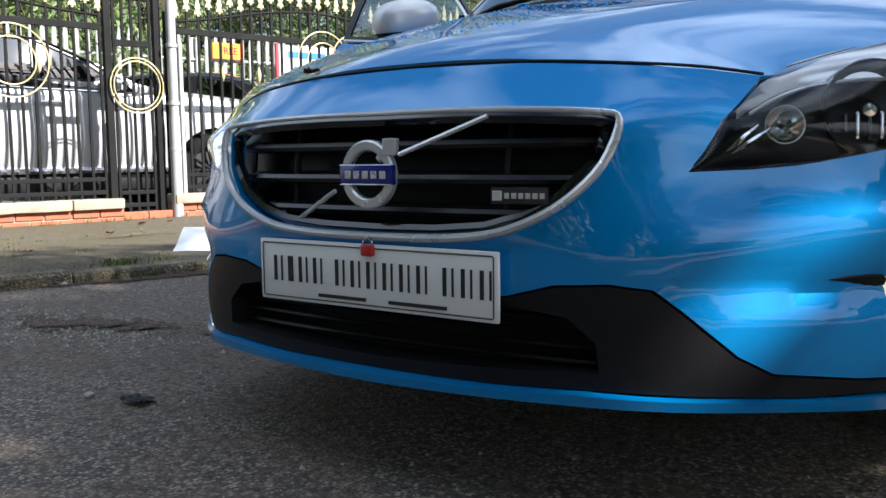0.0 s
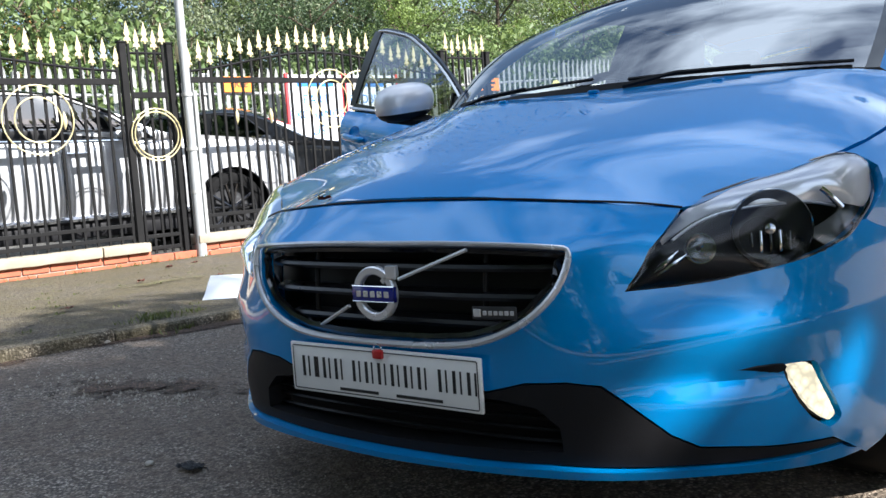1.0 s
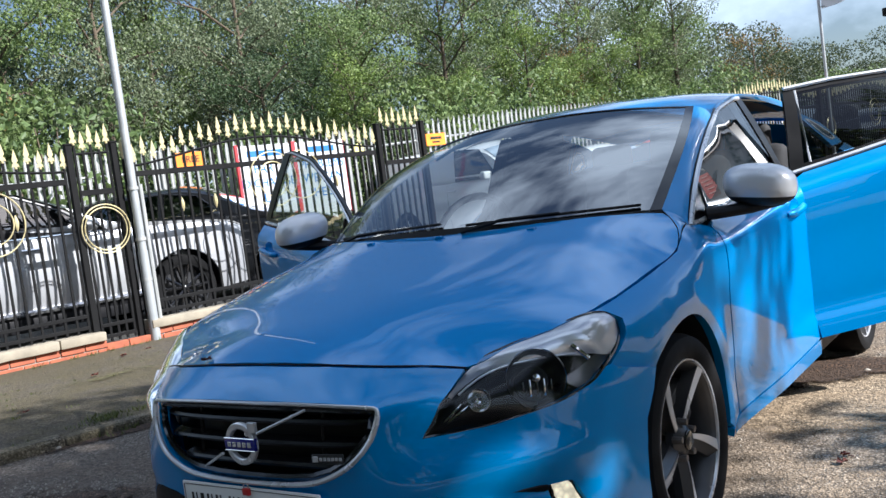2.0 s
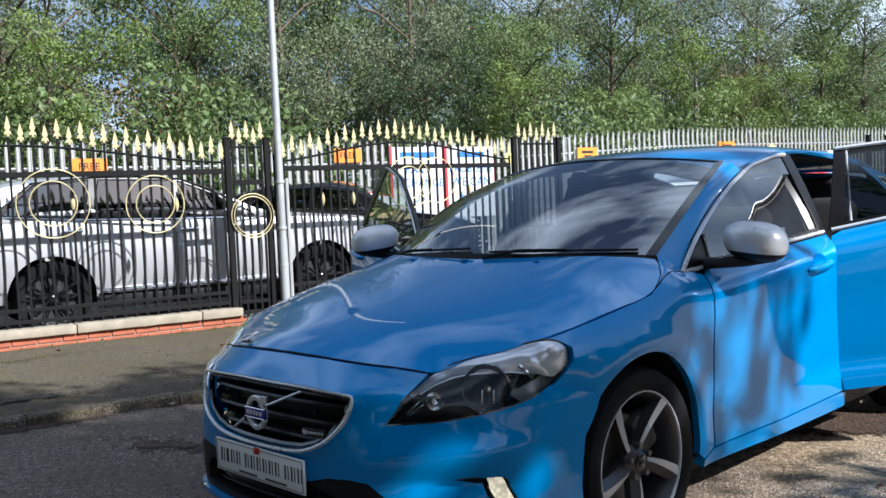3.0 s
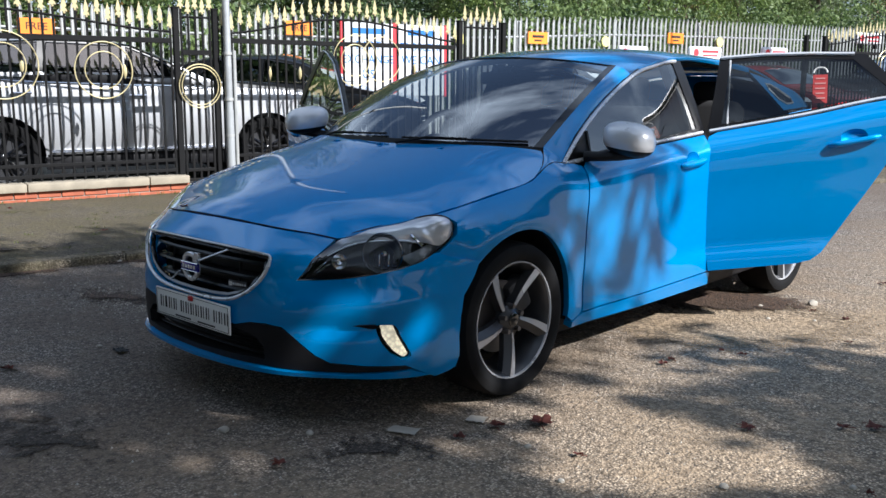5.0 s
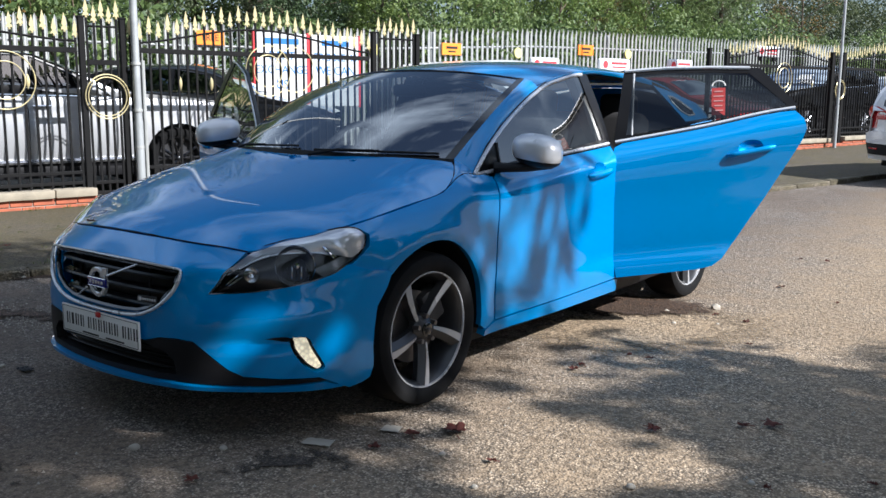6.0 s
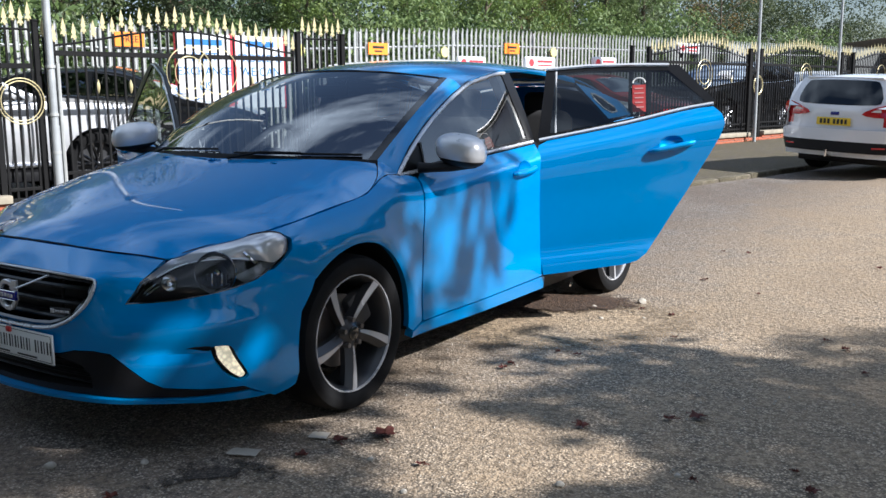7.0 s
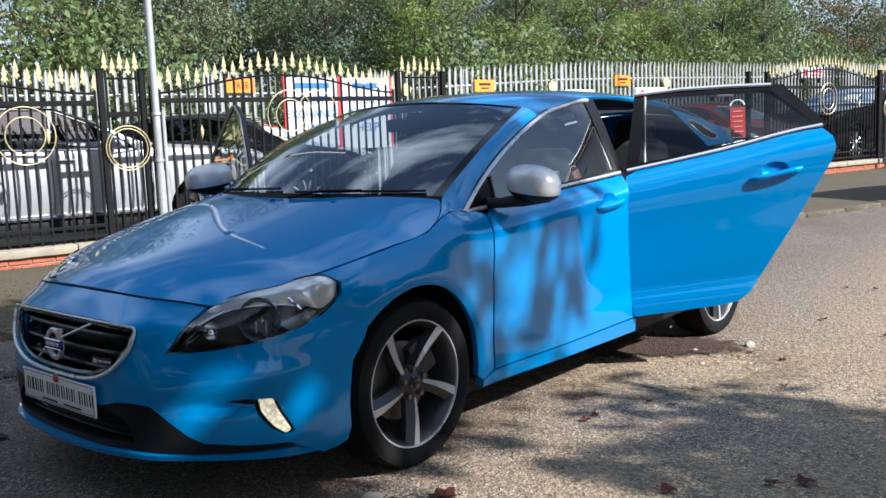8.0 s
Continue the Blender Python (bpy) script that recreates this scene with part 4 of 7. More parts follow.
    part("badge_bar_rim", tube([(x, -0.017, z) for x, z in ((-0.057, -0.016), (0.057, -0.016), (0.057, 0.016), (-0.057, 0.016))], 0.0014, 4, closed=True), CHROME, badge)
    for k in range(5):
        part("badge_mark", box(0.012, 0.003, 0.013, (-0.038 + 0.019 * k, -0.0185, 0.0), 0.001), SATIN, badge, smooth=False)
    part("grille_stay", tube([(-0.205, 0.035, 0.463), (-0.07, 0.0, 0.524)], 0.0042, 6), SATIN, car)
    part("grille_stay", tube([(0.072, 0.0, 0.585), (0.225, 0.030, 0.643)], 0.0042, 6), SATIN, car)
    slant = Matrix.Rotation(radians(11), 4, "Z")
    tag = part("trim_badge", box(0.094, 0.006, 0.026, (0.282, 0.030, 0.520), 0.003, turn=slant), RIM_DARK, car, "small dark trim badge with silver marks")
    part("trim_badge_mark", box(0.016, 0.004, 0.016, (0.248, 0.0205, 0.520), 0.002, turn=slant), SATIN, tag, smooth=False)
    for k in range(6):
        x = 0.264 + 0.0112 * k
        part("trim_badge_mark", box(0.0080, 0.003, 0.009, (x, 0.0230 + 0.0022 * k, 0.520), 0.001, turn=slant), SATIN, tag, smooth=False)
    part("bonnet_gap", tube([Vector(fascia(u, z)) + Vector((0, 0.003, 0.002)) for u, z in curved([(-a, b) for a, b in seam_front[:0:-1]] + seam_front, 5)], 0.0027, 6), GRILLE_BLACK, car)
    # number plate with its border and lettering bars
    tilt = Matrix.Translation((0.0, 0.004, 0.379))
    plate = part("number_plate", box(0.524, 0.008, 0.112, (0, 0, 0), 0.003), PLATE_WHITE, car, "white dealer plate with dark lettering bars", matrix=tilt)
    part("plate_border", tube([(x, -0.0045, z) for x, z in softened([(-0.254, -0.040), (-0.254, -0.049), (-0.245, -0.049), (0.245, -0.049), (0.254, -0.049), (0.254, -0.040), (0.254, 0.040), (0.254, 0.049), (0.245, 0.049), (-0.245, 0.049), (-0.254, 0.049), (-0.254, 0.040)], 1)], 0.0013, 4, closed=True), INK, plate)
    x = -0.222
    for n_letters in (4, 6, 3):
        for k in range(n_letters):
            wide = 0.017 if (n_letters, k) == (4, 1) else 0.026
            for dx, wx in ((0, 0.0070), (wide - 0.010, 0.0035)):
                part("letter_bar", box(wx, 0.002, 0.046, (x + dx, -0.0045, 0.003)), INK, plate, smooth=False)
            x += wide + 0.0098
        x += 0.017
    for cx, w in ((-0.06, 0.11), (0.105, 0.12)):
        part("small_print_bar", box(w, 0.002, 0.006, (cx, -0.0047, -0.040)), INK, plate, smooth=False)
    part("plate_clip", box(0.026, 0.012, 0.020, (0.004, -0.008, 0.046), 0.004), RED_TAG, plate)
    part("plate_wire", tube([(0.004 + 0.010 * math.cos(a), -0.008, 0.060 + 0.008 * math.sin(a)) for a in steps(0, 2 * math.pi, 14)[:-1]], 0.0016, 5, closed=True), CHROME, plate)
    for s in (1, -1):
        g = lambda u, z: fascia(s * u, z)
        part("running_light_housing", skin(softened([(0.555, 0.400), (0.632, 0.404), (0.688, 0.284), (0.664, 0.262), (0.603, 0.300)], 2), lambda u, z: (lambda p: (p[0] - s * 0.012, p[1] + 0.020, p[2]))(g(u, z)), 0.03, skirt=0), BLACK_PLASTIC, car)
        part("running_light", skin(softened([(0.570, 0.388), (0.576, 0.392), (0.616, 0.393), (0.624, 0.388), (0.672, 0.292), (0.670, 0.282), (0.656, 0.274), (0.646, 0.279), (0.616, 0.306)], 1), lambda u, z: (lambda p: (p[0] - s * 0.004, p[1] + 0.006, p[2]))(g(u, z)), 0.02, skirt=0.02), DRL, car, "lit warm white running light")
        part("bumper_slot", skin(softened([(0.40, 0.397), (0.475, 0.397), (0.541, 0.404), (0.575, 0.402), (0.562, 0.376), (0.475, 0.381)], 1), g, 0.02, lift=0.003, skirt=0.004), BLACK_PLASTIC, car)
        headlamp(car, s)


def headlamp(car, s):
    """Swept-back lamp unit: clear lens over a bright reflector, a projector and dark inner trim."""
    low = curved([fascia(*p) for p in LAMP_LOW] + [(0.851, 0.552, 0.682), (0.848, 0.588, 0.715), (0.836, 0.604, 0.749)], 5)
    up = curved([fascia(0.326, 0.556), fascia(0.345, 0.592), fascia(0.366, 0.640), (0.572, 0.288, 0.699), (0.645, 0.366, 0.733), (0.728, 0.455, 0.760), (0.790, 0.518, 0.779), (0.822, 0.570, 0.775), (0.836, 0.604, 0.750)], 5)

    def along(c, k):
        i = k * (len(c) - 1)
        j = min(int(i), len(c) - 2)
        return Vector(c[j]).lerp(Vector(c[j + 1]), i - j)

    def lens(sink=0.0, grow=1.0):
        def f(a, b):
            p, q = along(low, a), along(up, a)
            r = p.lerp(q, b)
            out = Vector((0.62, -0.72, 0.30)).normalized()
            r = r + out * (0.036 * math.sin(math.pi * b ** 1.4) ** 0.8 * math.sin(math.pi * min(1, a * 1.0)) ** 0.7 - sink)
            return Vector((s * r.x, r.y, r.z))
        return f
    us, vs = steps(0.0, 1, 36), steps(0, 1, 14)
    unit = part("headlamp", sheet(lens(0.075), us, vs), GRILLE_BLACK, car, "clear swept-back headlamp with dark inner trim")
    part("lamp_lens", sheet(lens(0.0), us, vs), LAMP_GLASS, unit).visible_shadow = False
    part("lamp_seal", tube([lens(0.004)(a, 0) for a in us] + [lens(0.004)(a, 1) for a in us[::-1]], 0.004, 5, closed=True), GLOSS_BLACK, unit)
    foot = lambda a: lerp_table([(0.24, 0.93), (0.43, 0.77), (0.55, 0.56), (0.63, 0.30), (0.70, 0.06), (1.0, 0.02)], a)
    part("upper_panel", sheet(lambda a, b: lens(0.006 + 0.030 * (1 - b) * (1 - ease((a - 0.58) / 0.1)))(a, foot(a) + (0.975 - foot(a)) * b), steps(0.26, 0.985, 40), steps(0, 1, 8)), LAMP_SILVER, unit, "pale silver upper lamp panel")
    out = Vector((0.45, -0.85, 0.12)).normalized()
    c = lens(0.055)(0.43, 0.42)
    d = Vector((s * out.x, out.y, out.z))
    turn = Matrix.Translation(c) @ d.to_track_quat("X", "Z").to_matrix().to_4x4()
    bowl = lathe([(0.012, -0.040), (0.030, -0.030), (0.056, -0.008), (0.070, 0.016), (0.074, 0.018), (0.074, 0.008)], 32)
    bmesh.ops.transform(bowl, matrix=turn, verts=bowl.verts)
    part("main_reflector", bowl, SLAT_BLACK, unit)
    rim = lathe([(0.0735, 0.016), (0.0755, 0.020), (0.0775, 0.016)], 36)
    bmesh.ops.transform(rim, matrix=turn, verts=rim.verts)
    part("reflector_rim", rim, REFLECTOR, unit)
    bulb = lathe([(0.0, 0.004), (0.010, 0.001), (0.013, -0.006), (0.012, -0.02)], 20)
    bmesh.ops.transform(bulb, matrix=turn, verts=bulb.verts)
    part("projector", bulb, CHROME, unit)
    for k in range(5):
        bm = box(0.010, 0.006, 0.050 - 0.006 * abs(k - 2), (-0.004, -0.036 + 0.018 * k, -0.024), 0.002)
        bmesh.ops.transform(bm, matrix=turn, verts=bm.verts)
        part("reflector_flute", bm, CHROME if k % 2 else GLOSS_BLACK, unit)
    c2 = lens(0.042)(0.285, 0.60)
    turn2 = Matrix.Translation(c2) @ d.to_track_quat("X", "Z").to_matrix().to_4x4() @ Matrix.Scale(0.46, 4)
    bowl = lathe([(0.010, -0.040), (0.030, -0.030), (0.050, -0.008), (0.060, 0.014), (0.064, 0.014)], 28)
    bmesh.ops.transform(bowl, matrix=turn2, verts=bowl.verts)
    part("high_beam_reflector", bowl, REFLECTOR, unit)
    for b in (0.62, 0.72):
        part("light_streak", tube([lens(0.026)(a, b + 0.4 * (a - 0.2)) for a in steps(0.14, 0.25, 8)], [0.001, 0.002, 0.003, 0.004, 0.004, 0.004, 0.003, 0.002, 0.001], 5), REFLECTOR, unit)
    part("chrome_strip", tube([lens(0.003)(0.60, b) for b in steps(0.26, 0.58, 6)], 0.006, 6), CHROME, unit)
    part("side_panel", sheet(lambda a, b: lens(0.030)(a, b), steps(0.46, 0.72, 20), steps(0.03, 0.24, 4)), LAMP_INNER, unit)
    part("lamp_bezel", tube([lens(0.034)(a, foot(a) - 0.03) for a in steps(0.28, 0.62, 20)], 0.003, 5), SATIN, unit)


def blue_hatchback():
    car = empty("blue_hatchback", "blue metallic hatchback with two doors standing open on asphalt", "car")
    front_end(car)
    # bonnet
    front = [(-0.572, 0.272), (-0.476, 0.208), (-0.37, 0.162), (-0.262, 0.136), (-0.13, 0.122), (0.0, 0.118)]
    rear = [(0.74, 1.262), (0.62, 1.185), (0.45, 1.105), (0.25, 1.052), (0.0, 1.035)]
    right = [(-x, y) for x, y in front[::-1]][1:] + [(seam(y)[0], y) for y in (0.36, 0.44, 0.50, 0.56, 0.65, 0.75, 0.85, 0.95, 1.02, 1.08, 1.13, 1.17, 1.21, 1.24)]
    half = [(0.0, 0.118)] + right + rear
    part("bonnet", skin(symmetric(half), on_bonnet, 0.035, gap=0.003, skirt=0.02), BLUE, car, "blue bonnet reflecting sky and cloud")
    # wings, sills and the rear quarters
    for s in (1, -1):
        f = on_side(s)
        wing = [(0.540, 0.780), (0.580, 0.772), (0.606, 0.750), (0.594, 0.712), (0.560, 0.682), (0.512, 0.650), (0.525, 0.632), (0.60, 0.612)] + [(0.660, 0.596)] + arc(0.955, 0.325, 0.362, 134, -10, 20) + [(1.345, 0.238), (1.428, 0.264), (1.426, 0.5), (1.424, 0.75), (1.426, 0.866), (1.446, 0.908), (1.40, 0.921), (1.345, 0.923)] + [(y, lerp_table(BELT, y)) for y in (1.29, 1.25, 1.2, 1.16, 1.11, 1.06, 0.98, 0.9, 0.8, 0.7, 0.62, 0.55)]
        part("front_wing", skin(wing, f, 0.03, gap=0.002, skirt=0.03), BLUE, car)
        bm = sheet(lambda a, d: (s * (0.85 - d), 0.955 + 0.372 * math.cos(a), 0.325 + 0.372 * math.sin(a)), steps(radians(-12), radians(182), 24), steps(0, 0.30, 3))
        part("wheel_arch_liner", bm, BLACK_PLASTIC, car)
        part("wheel_arch_liner", sheet(lambda a, d: (s * (0.87 - d), 3.60 + 0.372 * math.cos(a), 0.325 + 0.372 * math.sin(a)), steps(radians(-20), radians(200), 24), steps(0, 0.30, 3)), BLACK_PLASTIC, car)
        sill = [(1.350, 0.202), (2.4, 0.204), (2.585, 0.206), (2.585, 0.272), (2.56, 0.278), (2.2, 0.272), (1.44, 0.258), (1.352, 0.232)]
        part("sill", skin(sill, f, 0.04, skirt=0.04), BLUE, car)
        # black rear sill: rubber, plus the open door's shade put into the colour
        part("dark_sill_end", skin([(2.589, 0.206), (3.22, 0.208), (3.215, 0.262), (2.589, 0.270)], lambda y, z: (s * (side(y, z) - 0.012), y, z), 0.05, skirt=0.04), BLACK_PLASTIC, car)
        part("sill_skirt", skin([(1.36, 0.150), (3.2, 0.160), (3.2, 0.203), (1.36, 0.184)], lambda y, z: (s * (side(y, 0.2) - 0.10), y, z), 0.06, skirt=0.05), BLACK_PLASTIC, car)
        quarter = [(3.60, 1.09), (3.62, 1.02), (3.60, 0.94), (3.50, 0.80), (3.42, 0.69)] + arc(3.60, 0.325, 0.362, 112, 8, 16) + [(4.02, 0.36), (4.22, 0.42), (4.24, 0.8), (4.2, 1.10), (3.9, 1.115)]
        part("rear_quarter", skin(quarter, f, 0.05, skirt=0.03), BLUE, car)
        part("rear_pillar", skin([(3.60, 1.105), (3.44, 1.33), (3.6, 1.305), (4.0, 1.22), (4.2, 1.115), (3.9, 1.118)], on_side(s, flank), 0.05, holes=[softened([(3.64, 1.14), (3.54, 1.265), (3.66, 1.255), (3.84, 1.15)], 1)], skirt=0.02), BLUE, car)
        part("quarter_window", skin(softened([(3.64, 1.14), (3.54, 1.265), (3.66, 1.255), (3.84, 1.15)], 1), on_side(s, flank), 0.05, skirt=0), DARK_GLASS, car)
        part("quarter_trim", tube([Vector(on_side(s, flank)(*p)) for p in softened([(3.64, 1.14), (3.54, 1.265), (3.66, 1.255), (3.84, 1.15)], 1)], 0.007, 6, closed=True), SATIN, car)
        # screen pillar, and roof rail down to the rear
        def pillar(a, k):
            y = 1.345 + 0.70 * a
            p, q = Vector(screen(s * 1.0, a)) + Vector((0, 0, 0.002)), Vector(lintel(s, y))
            return p.lerp(q, k) + Vector((s * 0.5, -0.3, 0.6)).normalized() * 0.012 * math.sin(math.pi * k) * min(1, 0.35 + a)
        part("screen_pillar", sheet(pillar, steps(0, 1, 26), steps(0, 1, 10)), BLUE, car)
        def shoulder(a, k):
            ya = 1.12 + 0.19 * a
            p = Vector((s * seam(ya)[0], ya, bonnet(seam(ya)[0], ya))) if ya < 1.24 else Vector((s * seam(1.24)[0], 1.24, bonnet(seam(1.24)[0], 1.24))).lerp(Vector(screen(s, 0.0)), (ya - 1.24) / 0.07)
            yb = 1.12 + 0.235 * a
            q = Vector((s * side(yb, lerp_table(BELT, yb)), yb, lerp_table(BELT, yb)))
            return p.lerp(q, k) + Vector((s * 0.5, 0, 0.8)) * 0.008 * math.sin(math.pi * k) * a
        part("wing_shoulder", sheet(shoulder, steps(0, 1, 14), steps(0.02, 1, 8)), BLUE, car)
        def rail(a, k):
            y = 2.03 + 1.40 * a
            p, q = Vector((s * spline(RAIL, y), y, spline(RAILZ, y))), Vector(lintel(s, y))
            return p.lerp(q, k) + Vector((s * 0.7, 0, 0.5)) * 0.010 * math.sin(math.pi * k)
        part("roof_rail", sheet(rail, steps(0, 1, 24), steps(0, 1, 6)), BLUE, car)
        part("centre_pillar", skin([(2.50, 0.30), (2.68, 0.30), (2.66, 1.0), (2.64, 1.37), (2.53, 1.37), (2.52, 1.0)], lambda y, z: (s * ((side(y, z) if z < 1.0 else flank(y, z)) - 0.05), y, z), 0.08, skirt=0.05), TRIM_BLACK, car)
    # roof, glass and wipers
    edge = lambda y: spline(RAIL, y)
    top = [(0.0, 1.885), (0.2, 1.894), (0.4, 1.925), (0.55, 1.965), (edge(2.01) - 0.006, 2.01)] + [(edge(y), y) for y in (2.2, 2.5, 2.9, 3.3, 3.7, 4.05)] + [(0.3, 4.1), (0.0, 4.11)]
    part("roof", skin(symmetric(top), on_roof, 0.05, skirt=0.01, gap=0.0), BLUE, car, "blue roof")
    part("windscreen", sheet(screen, steps(-0.956, 0.956, 24), steps(0.0, 0.99, 16)), SCREEN_GLASS, car, "windscreen mirroring cloud and trees").visible_shadow = False
    part("screen_border", tube([Vector(screen(a, 0.985)) for a in steps(-0.97, 0.97, 20)], 0.010, 6, flat=0.5), GLOSS_BLACK, car)
    for s in (1, -1):
        part("screen_border", sheet(lambda a, b: Vector(screen(s * a, b)) + Vector((0, -0.001, 0.002)), steps(0.955, 1.0, 3), steps(0, 1, 16)), GLOSS_BLACK, car)
    part("scuttle", sheet(lambda a, b: Vector(screen(a, 0.0)).lerp(Vector((a * 0.74, 1.035 + 0.225 * abs(a) ** 2.0, bonnet(a * 0.74, 1.035 + 0.2 * abs(a) ** 2.0) - 0.02)), b) + Vector((0, 0, -0.012 * b)), steps(-1, 1, 30), steps(-0.1, 1.2, 5)), BLACK_PLASTIC, car)
    for x0, x1 in ((-0.60, -0.02), (0.10, 0.66)):
        pts = [Vector(screen(s, 0.006 + 0.024 * k)) + Vector((0, -0.006, 0.008)) for k, s in zip(steps(0, 1, 12), steps(x0 / 0.72, x1 / 0.72, 12))]
        part("wiper_blade", tube(pts, 0.0055, 6), BLACK_PLASTIC, car)
        part("wiper_arm", tube([pts[0] + Vector((0, -0.04, -0.02)), pts[3] + Vector((0, -0.010, 0.004)), pts[7] + Vector((0, -0.006, 0.005))], [0.009, 0.006, 0.004], 6), BLACK_PLASTIC, car)
    for x in (-0.30, 0.02, 0.38):
        part("washer_jet", box(0.03, 0.02, 0.012, (x, 1.0 + 0.15 * x * x, bonnet(x, 1.0) + 0.004), 0.004), BLUE, car)
    part("tailgate", sheet(lambda a, k: ((0.56 + 0.26 * min(1, k * 1.6)) * a, 4.09 + 0.24 * math.sin(k * 1.9) - 0.09 * a * a, 1.315 - 0.08 * a * a * (1 - k) - 1.0 * k), steps(-1, 1, 14), steps(0, 1, 12)), BLUE, car)
    part("underbody", box(1.50, 3.3, 0.10, (0, 2.55, 0.20), 0.03), BLACK_PLASTIC, car)
    part("engine_bay", box(0.9, 0.75, 0.40, (0, 0.70, 0.42), 0.05), BLACK_PLASTIC, car)
    # cabin
    part("floor_pan", box(1.5, 2.6, 0.04, (0, 2.4, 0.28)), INTERIOR, car)
    part("bulkhead", box(1.5, 0.05, 0.62, (0, 1.28, 0.60)), INTERIOR, car)
    part("dashboard", sheet(lambda a, b: (a * 0.70, 1.30 + 0.38 * b - 0.12 * (1 - abs(a)) * (1 - b), 0.965 - 0.03 * b - 0.09 * b ** 4), steps(-1, 1, 16), steps(0, 1, 8), 0.06), INTERIOR, car)
    bm = tube([(-0.36 + 0.19 * math.cos(a), 1.80 + 0.07 * math.sin(a), 0.93 + 0.17 * math.sin(a)) for a in steps(0, 2 * math.pi, 32)[:-1]], 0.016, 8, closed=True)
    part("steering_wheel", bm, INTERIOR, car)
    part("steering_hub", box(0.13, 0.06, 0.11, (-0.36, 1.79, 0.93), 0.02), INTERIOR, car)
    for x in (-0.36, 0.36):
        part("front_seat", box(0.50, 0.50, 0.20, (x, 2.10, 0.50), 0.06, 3), SEAT_CLOTH, car)
        part("seat_back", box(0.48, 0.15, 0.62, (x, 2.40, 0.84), 0.06, 3, turn=Matrix.Rotation(radians(-16), 4, "X")), SEAT_CLOTH, car)
        part("headrest", box(0.27, 0.10, 0.19, (x, 2.52, 1.20), 0.04, 3, turn=Matrix.Rotation(radians(-12), 4, "X")), SEAT_CLOTH, car)
    part("rear_bench", box(1.25, 0.5, 0.2, (0, 2.98, 0.52), 0.06, 3), SEAT_CLOTH, car)
    part("rear_backrest", box(1.25, 0.16, 0.62, (0, 3.32, 0.86), 0.06, 3, turn=Matrix.Rotation(radians(-20), 4, "X")), SEAT_CLOTH, car)
    for x in (-0.4, 0.4):
        part("rear_headrest", box(0.25, 0.09, 0.15, (x, 3.46, 1.20), 0.04, 3), SEAT_CLOTH, car)
    part("headlining", skin(symmetric([(0.0, 1.92), (0.5, 1.97), (0.60, 2.06), (0.58, 2.9), (0.54, 3.6), (0.0, 3.7)]), lambda x, y: (x, y, roof(x, y) - 0.035), 0.15, skirt=0), HEADLINER, car)
    part("rear_view_mirror", box(0.22, 0.03, 0.065, (0.0, 1.86, 1.285), 0.02), BLACK_PLASTIC, car)
    for s in (1, -1):
        wheel(car, (s * 0.885, AXLE_F, TYRE_R), s, 26 if s > 0 else 20)
        wheel(car, (s * 0.885, AXLE_R, TYRE_R), s, 31)
    front_door(car, 1, 0)
    front_door(car, -1, 64)
    rear_door(car, 1, 54)
    rear_door(car, -1, 0)
    return car


blue_hatchback()


# ---- railings on a low brick wall ----
def bar_mesh(h, w):
    bm = bmesh.new()
    bmesh.ops.create_cube(bm, size=1, matrix=Matrix.Translation((0, 0, h / 2)) @ Matrix.Diagonal((w, w, h, 1)))
    me = bpy.data.meshes.new("bar")
    bm.to_mesh(me)
    bm.free()
    me.materials.append(IRON)
    return me


def spear_mesh(h=0.20):
    """A gilded spear head: collar, side leaves and a blade."""
    bm = bmesh.new()
    rod((0, 0, 0), (0, 0, 0.020), 0.014, 0.016, 6, bm)
    pts = [(0.0, 0.012), (0.014, 0.028), (0.034, 0.018), (0.026, 0.050), (0.012, 0.060), (0.026, 0.085), (0.020, 0.115), (0.0, h)]
    ring = pts + [(-x, z) for x, z in pts[-2:0:-1]]
    for dx in (-0.004, 0.004):
        vs = [bm.verts.new((dx, y, z)) for y, z in ring]
        bm.faces.new(vs if dx > 0 else vs[::-1])
        if dx < 0:
            first = vs
        else:
            for i in range(len(vs)):
                j = (i + 1) % len(vs)
                bm.faces.new((first[i], first[j], vs[j], vs[i]))
    me = bpy.data.meshes.new("spear")
    bm.to_mesh(me)
    bm.free()
    me.materials.append(GOLD)
    return me


SPEAR, UNIT_BAR = spear_mesh(), bar_mesh(1.0, 0.021)


def hoop(fence, s, z, r, n=0.022, thick=0.0065):
    bm = tube([(n, s + r * math.cos(a), z + r * math.sin(a)) for a in steps(0, 2 * math.pi, 40)[:-1]], thick, 6, closed=True)
    return part("gold_hoop", bm, GOLD, fence)


def knot(fence, s, z):
    bm = lathe([(0.0, -0.08), (0.010, -0.06), (0.020, -0.03), (0.023, 0.0), (0.020, 0.03), (0.010, 0.06), (0.0, 0.08)], 8)
    bmesh.ops.rotate(bm, verts=bm.verts, matrix=Matrix.Rotation(math.pi / 2, 3, "Y"))
    bmesh.ops.translate(bm, verts=bm.verts, vec=(0, s, z))
    part("gold_knot", bm, GOLD, fence)


